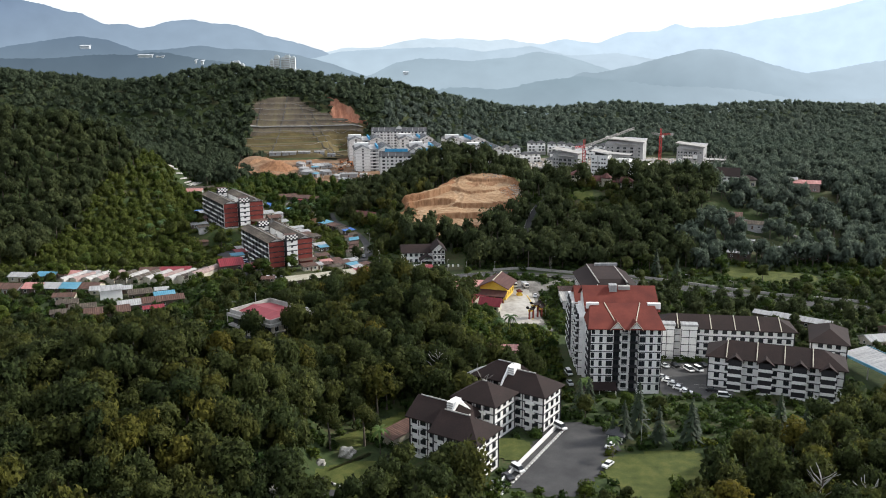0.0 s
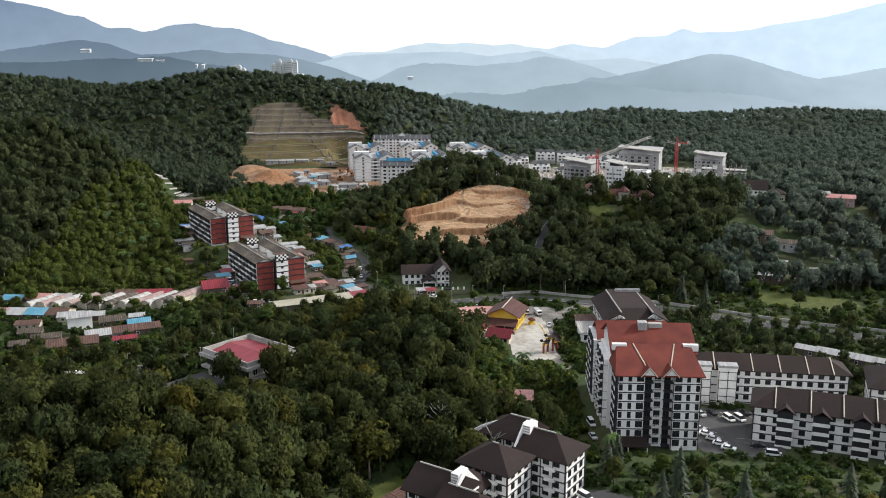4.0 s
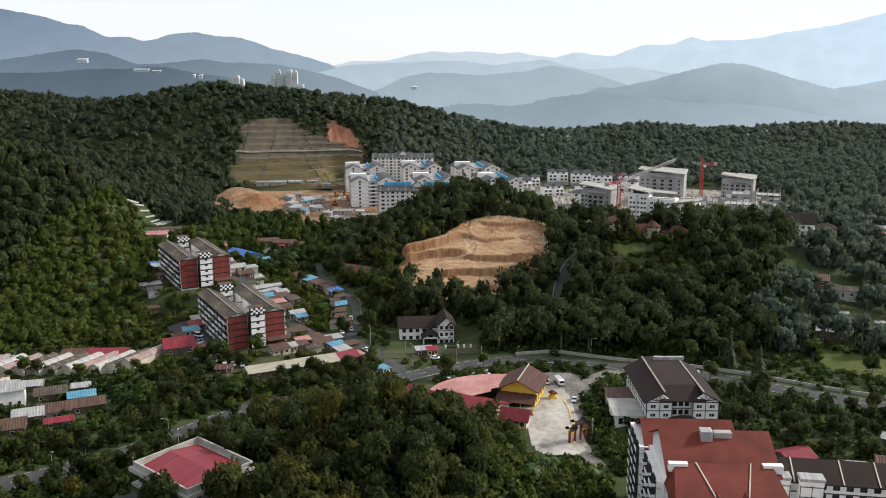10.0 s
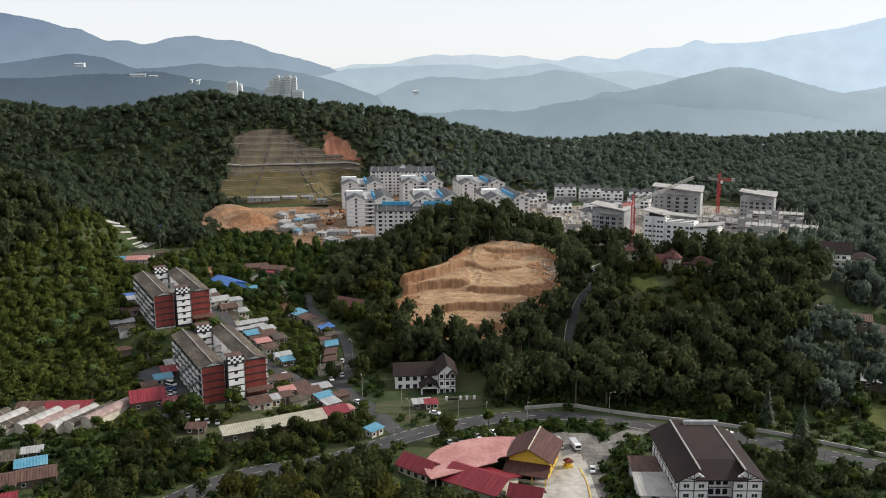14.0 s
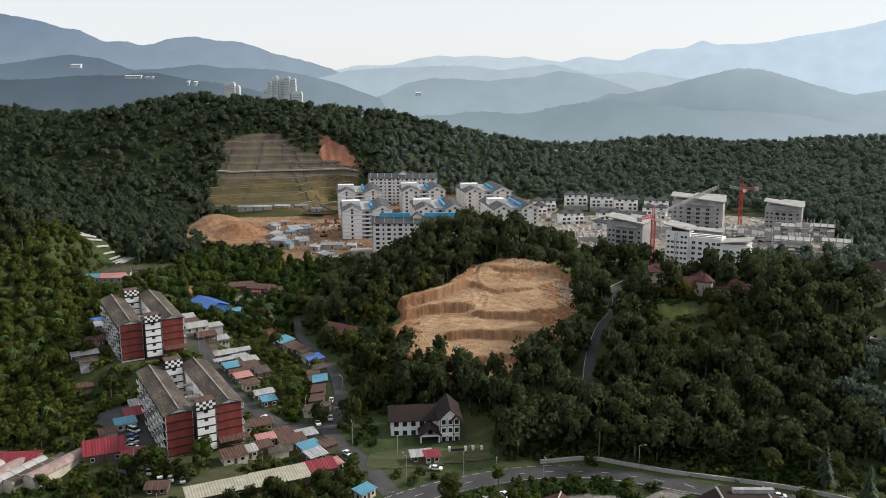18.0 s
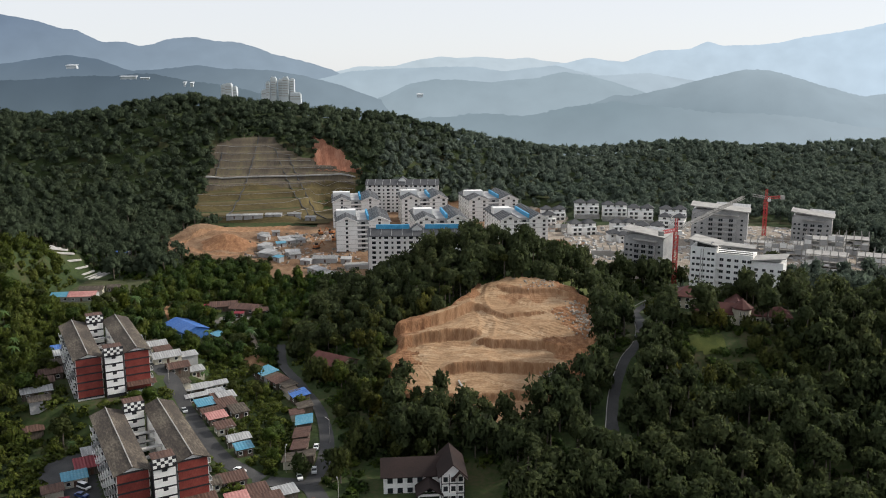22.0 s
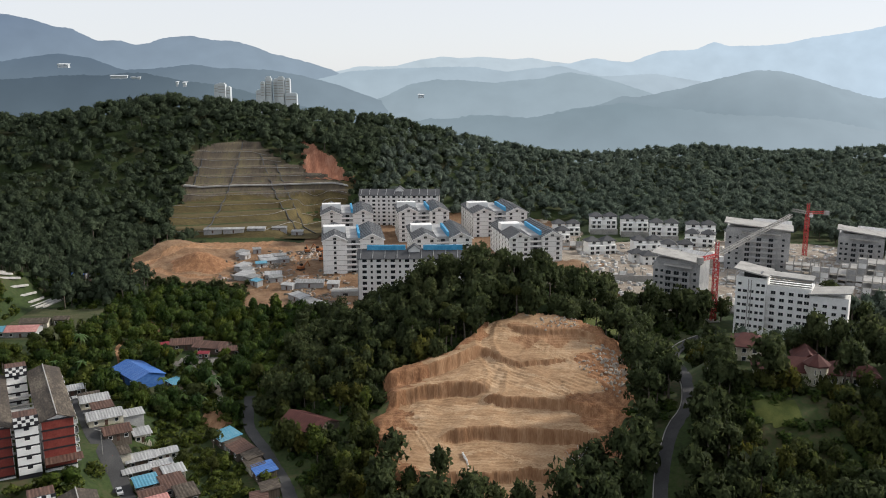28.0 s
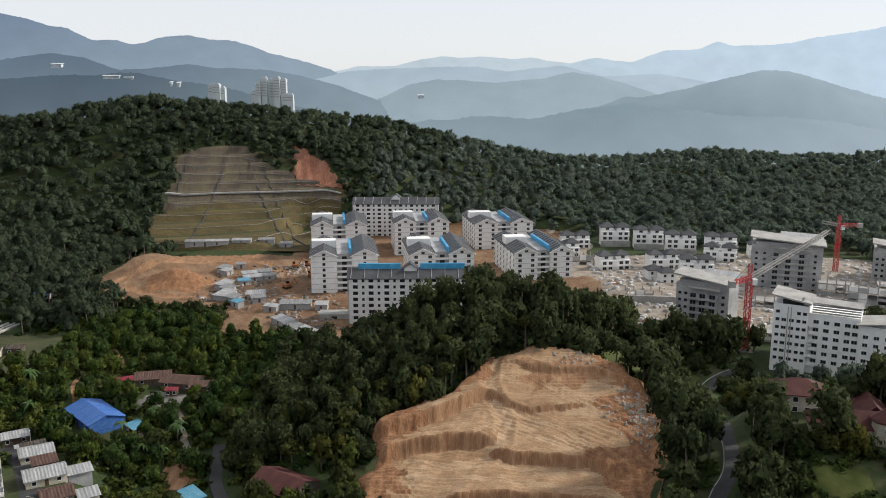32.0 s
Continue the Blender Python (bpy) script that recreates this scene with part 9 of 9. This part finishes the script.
near_edge = is_clear(px, py) & off_soil(px, py) & (((px > -70) & (py < 310)) | ((px < -95) & (py > 470)) | ((np.abs(px + 100) < 45) & (py > 560)) | ((px > 20) & (py > 290) & (py < 350)))
for k, (x, y) in enumerate(list(zip(px[near_edge], py[near_edge]))[:66]):
    h = float(rng.uniform(4, 9))
    t = thing("palm", "pale green palm with arching fronds", "palm", float(x), float(y), ground_z(x, y) - 0.2, float(rng.uniform(0, 360)), "palms")
    tk = part("trunk", SLIM[k % 2], None, t)
    tk.scale = (h,) * 3
    c = part("crown", PALMS[k % 3], None, t)
    c.location, c.scale = (0, 0, h * 0.98), (h * 0.42,) * 3
# single broadleaf trees by the houses, yards and roads
px, py = rng.uniform(-230, 240, 2600), rng.uniform(190, 720, 2600)
open_ground = is_clear(px, py) & off_soil(px, py) & (
    ((py > 340) & (py < 456) & (px < 20)) | ((px > 88) & (px < 240) & (py > 372) & (py < 470)) | ((px > -165) & (px < -60) & (py > 440) & (py < 640)) | ((px > 36) & (px < 100) & (py < 275) & (py > 195)) | ((px < -150) & (py > 600)))
for k, (x, y) in enumerate(list(zip(px[open_ground], py[open_ground]))[:200]):
    r = float(rng.uniform(1.8, 4.2))
    tree_thing("tree", ROUNDS[k % 8], TRUNKS[k % 3], float(x), float(y), r * float(rng.uniform(1.7, 2.4)), r, "broadleaf tree with a ragged dark green crown" if k % 2 else "broadleaf tree with a ragged bright green crown", float(rng.uniform(0, 360)), "single trees")
for k, (x, y, h) in enumerate(((12, 262, 13), (-2, 272, 12), (88, 186, 12), (96, 180, 10), (30, 520, 12))):
    t = thing("bare_tree", "leafless tree with pale spreading branches", "tree", x, y, ground_z(x, y), k * 70, "bare trees")
    part("trunk", TRUNKS[k % 3], None, t).scale = (h,) * 3
    g = Geo()
    for j in range(16):
        a, z0 = rng.uniform(0, 6.28), rng.uniform(0.45, 0.95) * h
        p = Vector((math.cos(a), math.sin(a), 0))
        m = Vector((0, 0, z0)) + p * h * 0.16 + Vector((0, 0, h * 0.14))
        bar(g, (0, 0, z0), m, 0.09), bar(g, m, m + p * h * 0.1 + Vector((rng.uniform(-1, 1), rng.uniform(-1, 1), h * 0.13)), 0.05)
    part("branch", g, M_STONE, t)

forest("forest", "dense dark green broadleaf wood on the near slope", 10, grove(1, -260, 5, 160, 300, 6.4), "near", (3.2, 6.2), (7, 14))
forest("forest", "dense dark green broadleaf wood on a knoll", 11, grove(2, -62, 30, 262, 372, 6.0, lambda x, y: ((y < 284) | (x < 8 + (y - 300) * 0.1)) & ~((x > -20) & (y > 338))), "near", (3.2, 6.0), (7, 13))
forest("forest", "dense dark green trees by the lower car park", 12, grove(3, 60, 190, 150, 285, 6.2, lambda x, y: y < np.interp(x, [60, 75, 83, 101, 127, 147, 190], [224, 228, 222, 229, 246, 262, 280])), "near", (3.0, 5.8), (6, 12))
forest("forest", "tall dark green forest on the hillside", 13, grove(4, -20, 400, 455, 700, 7.0, lambda x, y: off_soil(x, y) & (x < 150 + 20 * np.sin(y * 0.05)) & ~((x > 70) & (x < 165) & (y > 582) & (y < 665)) & ~((x > 76) & (x < 122) & (y > 506) & (y < 545))), "mid", (3.4, 6.2), (7, 14), M_LEAF_COOL)
forest("forest", "low green trees round the villa and white block", 21, grove(14, 70, 165, 582, 665, 7.5), "mid", (2.4, 4.2), (3.5, 7), M_LEAF_COOL)
forest("forest", "tall dark green forest on the valley side", 14, grove(5, -460, -165, 470, 860, 7.4, lambda x, y: off_soil(x, y) & ((land(x, y) > 36 + 5 * np.sin(y * 0.05)) | (x < -232)) & (y < 650)), "mid", (3.6, 6.2), (7, 14), M_LEAF_COOL)
forest("forest", "dark green trees in the valley bottom", 15, grove(6, -70, -20, 585, 715, 6.2, off_soil), "mid", (2.8, 5.0), (5, 10), M_LEAF_COOL)
forest("forest", "low green trees beside the building site", 37, grove(29, -165, -64, 585, 720, 6.2, off_soil), "mid", (2.2, 4.4), (3, 7), M_LEAF_B)
def hill_crest(x):
    """How far back the trees on the hills can be seen before the crest hides them."""
    return np.interp(x, [-760, -300, -100, 60, 200, 800], [1085, 1080, 1100, 1135, 1170, 1190])


# the haze over these hills is put into the leaf colour
forest("forest", "hazy green forest on the eastern hills", 16, grove(7, -20, 800, 1050, 1195, 7.2, lambda x, y: y < hill_crest(x)), "far", (2.6, 6.6), (5, 12), M_LEAF_HAZED, show_trunks=False, tall=(0.8, 1.3))
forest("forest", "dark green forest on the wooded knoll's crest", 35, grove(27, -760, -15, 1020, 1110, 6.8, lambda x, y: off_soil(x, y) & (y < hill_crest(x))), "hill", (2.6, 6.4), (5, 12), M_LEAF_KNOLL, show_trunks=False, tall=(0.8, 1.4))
forest("shrubs", "bright green shrubs and banana plants on the slopes", 17, grove(8, -260, -60, 440, 700, 4.5, lambda x, y: off_soil(x, y) & (land(x, y) < 42)), "bush", (2.0, 3.8), (0.8, 2.6), M_CREEPER_SUNLIT, "shrubs", False, (0.7, 1.0))
forest("shrubs", "rank green shrubs round the houses", 18, grove(9, -240, 60, 280, 440, 4.4), "bush", (1.8, 3.6), (0.8, 2.4), M_LEAF_B, "shrubs", False, (0.7, 1.0))
forest("shrubs", "green shrubs round the hotel and road", 19, grove(10, 30, 260, 200, 480, 4.6), "bush", (1.8, 3.4), (0.8, 2.2), M_LEAF_B, "shrubs", False, (0.7, 1.0))
forest("shrubs", "rank green shrubs on the knoll and rims", 20, grove(11, -60, 110, 440, 690, 5.0, off_soil), "bush", (1.8, 3.4), (0.8, 2.2), M_LEAF_B, "shrubs", False, (0.7, 1.0))

forest("forest", "green trees beside the building site", 23, grove(16, 240, 460, 690, 870, 8.0, lambda x, y: (site_mask(x, y) > 1.05) | (x > 262)), "mid", (3.4, 6.0), (6, 12), M_LEAF_HAZED)
rng = np.random.default_rng(77)
# pale broken rock tipped at the side of the excavation
v, q = [], []
for cx, cy, sx, sy, n in ((50, 599, 3.5, 6, 90), (54, 594, 2.5, 6, 80), (37, 624, 4.5, 2.5, 60), (51, 586, 2.5, 5, 50)):
    for k in range(n):
        x, y, s = cx + rng.normal() * sx, cy + rng.normal() * sy, rng.uniform(0.2, 0.65)
        z = float(soil_height(x, y))
        i = len(v)
        v += [np.array([x, y, z]) + np.array(o) * s * rng.uniform(0.6, 1.2) for o in ((-1, -1, -0.4), (1, -1, -0.4), (1, 1, -0.4), (-1, 1, -0.4), (-0.6, -0.6, 0.8), (0.6, -0.6, 0.7), (0.6, 0.6, 0.9), (-0.6, 0.6, 0.7))]
        q += [(i + 4, i + 5, i + 6, i + 7)] + [(i + j, i + (j + 1) % 4, i + 4 + (j + 1) % 4, i + 4 + j) for j in range(4)]
tagged(new("rubble", fast_mesh("rubble", v, q, [M_BROKEN])), "pale broken rock tipped beside the excavation", "rubble", kind="stuff")

forest("forest", "dark green trees on both sides of the lower road", 24, grove(17, -250, -22, 332, 446, 6.2, lambda x, y: ~((x < -112) & (y > 366))), "mid", (2.0, 4.0), (2.5, 6.0))
forest("forest", "dark green trees between the hotel and the road", 25, grove(18, 92, 270, 325, 412, 7.5), "mid", (2.0, 4.2), (2.5, 7), M_LEAF_COOL)
# sun on this slope is put into the brighter leaf colour
forest("forest", "sunlit yellow-green trees on the slope above the village", 26, grove(19, -232, -150, 470, 690, 6.0, lambda x, y: off_soil(x, y) & (land(x, y) < 40)), "mid", (2.2, 4.4), (2.0, 5.5), M_CREEPER_SUNLIT)
forest("forest", "dark green forest at the head of the valley", 42, grove(34, -480, -168, 645, 865, 6.8, lambda x, y: off_soil(x, y) & ((y > 700) | (x < -228))), "hill", (2.8, 6.2), (6, 13), M_LEAF_KNOLL)
forest("shrubs", "undergrowth below the woods on the near slopes", 27, grove(20, -150, 30, 180, 300, 6.0), "bush", (1.8, 3.4), (0.8, 2.4), M_LEAF_B, "shrubs", False, (0.8, 1.2))
# paler leaf colour stands in for haze on the eastern side
forest("forest", "haze-paled green forest on the eastern valley side", 28, grove(4, -20, 400, 455, 700, 7.0, lambda x, y: off_soil(x, y) & (x >= 150 + 20 * np.sin(y * 0.05)) & ~((x > 70) & (x < 165) & (y > 582) & (y < 665))), "mid", (3.0, 6.0), (5, 12), M_LEAF_HAZED)
forest("forest", "low trees below the villa's garden", 29, grove(21, 72, 132, 500, 552, 4.8, lambda x, y: off_soil(x, y) & ~((x > 80) & (x < 98) & (y > 524) & (y < 543))), "mid", (2.2, 4.2), (3, 6.0))
forest("forest", "tall dark trees behind the villa", 43, grove(35, 80, 150, 572, 612, 7.6, off_soil), "mid", (2.8, 4.6), (4, 8))
forest("forest", "tall trees standing before the white block", 44, grove(36, 112, 185, 612, 656, 8.0, off_soil), "mid", (2.6, 4.4), (8, 13), M_LEAF_HAZED)
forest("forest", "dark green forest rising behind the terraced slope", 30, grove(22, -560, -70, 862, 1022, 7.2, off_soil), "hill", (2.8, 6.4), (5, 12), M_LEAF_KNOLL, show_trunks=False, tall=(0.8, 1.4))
forest("forest", "hazy green forest rising behind the estate", 36, grove(28, -68, 560, 880, 1052, 7.4, lambda x, y: off_soil(x, y) & ((y > 948) | (x > 60))), "hill", (2.8, 6.4), (5, 12), M_LEAF_HAZED, show_trunks=False, tall=(0.8, 1.4))
forest("shrubs", "rank shrubs round the cut slope and landslip", 31, grove(23, -250, -60, 858, 1020, 6.4, off_soil), "bush", (2.6, 4.4), (0.8, 2.4), M_LEAF_KNOLL, "shrubs", False, (0.7, 1.0))
forest("shrubs", "bright green creepers and bushes on the bank above the temple yard", 32, grove(24, 4, 52, 284, 378, 3.7), "bush", (1.6, 3.2), (0.8, 3.0), M_CREEPER_SUNLIT, "shrubs", False, (0.8, 1.3))
forest("forest", "dark green trees between the lane and the excavation", 33, grove(25, -72, -14, 486, 606, 6.4, lambda x, y: off_soil(x, y) & ~((x < -52) & (y < 552))), "mid", (2.6, 4.8), (4, 9))
forest("shrubs", "bright green bushes inside the bend of the lane", 34, grove(26, -86, -56, 496, 560, 3.4), "bush", (1.5, 2.8), (0.6, 1.6), M_CREEPER_SUNLIT, "shrubs", False, (0.7, 1.0))
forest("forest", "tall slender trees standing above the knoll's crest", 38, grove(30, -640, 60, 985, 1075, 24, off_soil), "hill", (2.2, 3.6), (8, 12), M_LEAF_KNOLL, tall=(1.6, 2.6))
forest("forest", "tall slender trees standing above the eastern hills", 39, grove(31, 40, 560, 1000, 1150, 30), "hill", (2.2, 3.8), (8, 13), M_LEAF_HAZED, tall=(1.6, 2.6))
forest("forest", "tall pale-stemmed trees along the excavation's upper rim", 40, grove(32, -62, 22, 612, 662, 7.0, lambda x, y: off_soil(x, y) & (pit_depth(x, y) < 1.9)), "mid", (2.2, 3.6), (11, 16), tall=(0.8, 1.2))
# white covers over the rows of a vegetable plot
row = cached("row_cover", lambda: Geo().add([(x, y, z) for y in (-8, 8) for x, z in ((-0.6, -0.5), (-0.5, 0.35), (0, 0.6), (0.5, 0.35), (0.6, -0.5))],
                                            [(0, 1, 2, 3, 4), (9, 8, 7, 6, 5)] + [(i, i + 5, i + 6, i + 1) for i in range(4)]).mesh("row_cover", M_FILM))
for k in range(11):
    x, y = -238 + k * 3.2, 706 + k * 0.8
    slope = math.degrees(math.atan2(ground_z(x, y + 8) - ground_z(x, y - 8), 16))
    tagged(part("row_cover", row, None, at=pose(x, y, (ground_z(x, y + 8) + ground_z(x, y - 8)) / 2 + 0.35, slope, 0, -14)), "long white plastic cover over a vegetable row", "row cover", "covered vegetable rows")
forest("forest", "low trees crowding the near edge of the building site", 45, grove(37, -205, -55, 690, 785, 3.8, lambda x, y: (site_mask(x, y) > 1.0) & (site_mask(x, y) < 1.3)), "mid", (1.9, 3.4), (1.5, 3.6), M_LEAF_COOL)
# the sunlit look comes from a brighter leaf colour
forest("forest", "sunlit yellow-green trees below the excavation's edge", 46, grove(38, -48, -22, 512, 585, 8.0, lambda x, y: off_soil(x, y) & (pit_depth(x, y) < 1.5)), "mid", (2.4, 3.8), (4, 9), M_CREEPER_SUNLIT)
forest("shrubs", "rank green shrubs along the edge of the building site", 41, grove(33, -225, -55, 690, 770, 4.6, off_soil), "bush", (2.0, 3.8), (0.8, 2.4), M_LEAF_B, "shrubs", False, (0.7, 1.1))
bays = thing("bay_marking", "white painted parking bay lines", "road marking", 0, 0, 0, kind="structure")
bay = cached("bay_line", lambda: Geo().box(-0.06, -2.4, 0, 0.06, 2.4, 0.012).mesh("bay_line", M_LINE))
for x0, y0, dx, dy, n, turn in ((82, 311.5, 2.5, -0.2, 9, 20), (82, 300.5, 0.9, -3.6, 6, 60), (92, 291, 1.0, -3.4, 4, 78)):
    for k in range(n):
        x, y = x0 + dx * k, y0 + dy * k
        part("bay_line", bay, None, bays, at=pose(x, y, ground_z(x, y) + 0.29, 0, 0, turn))
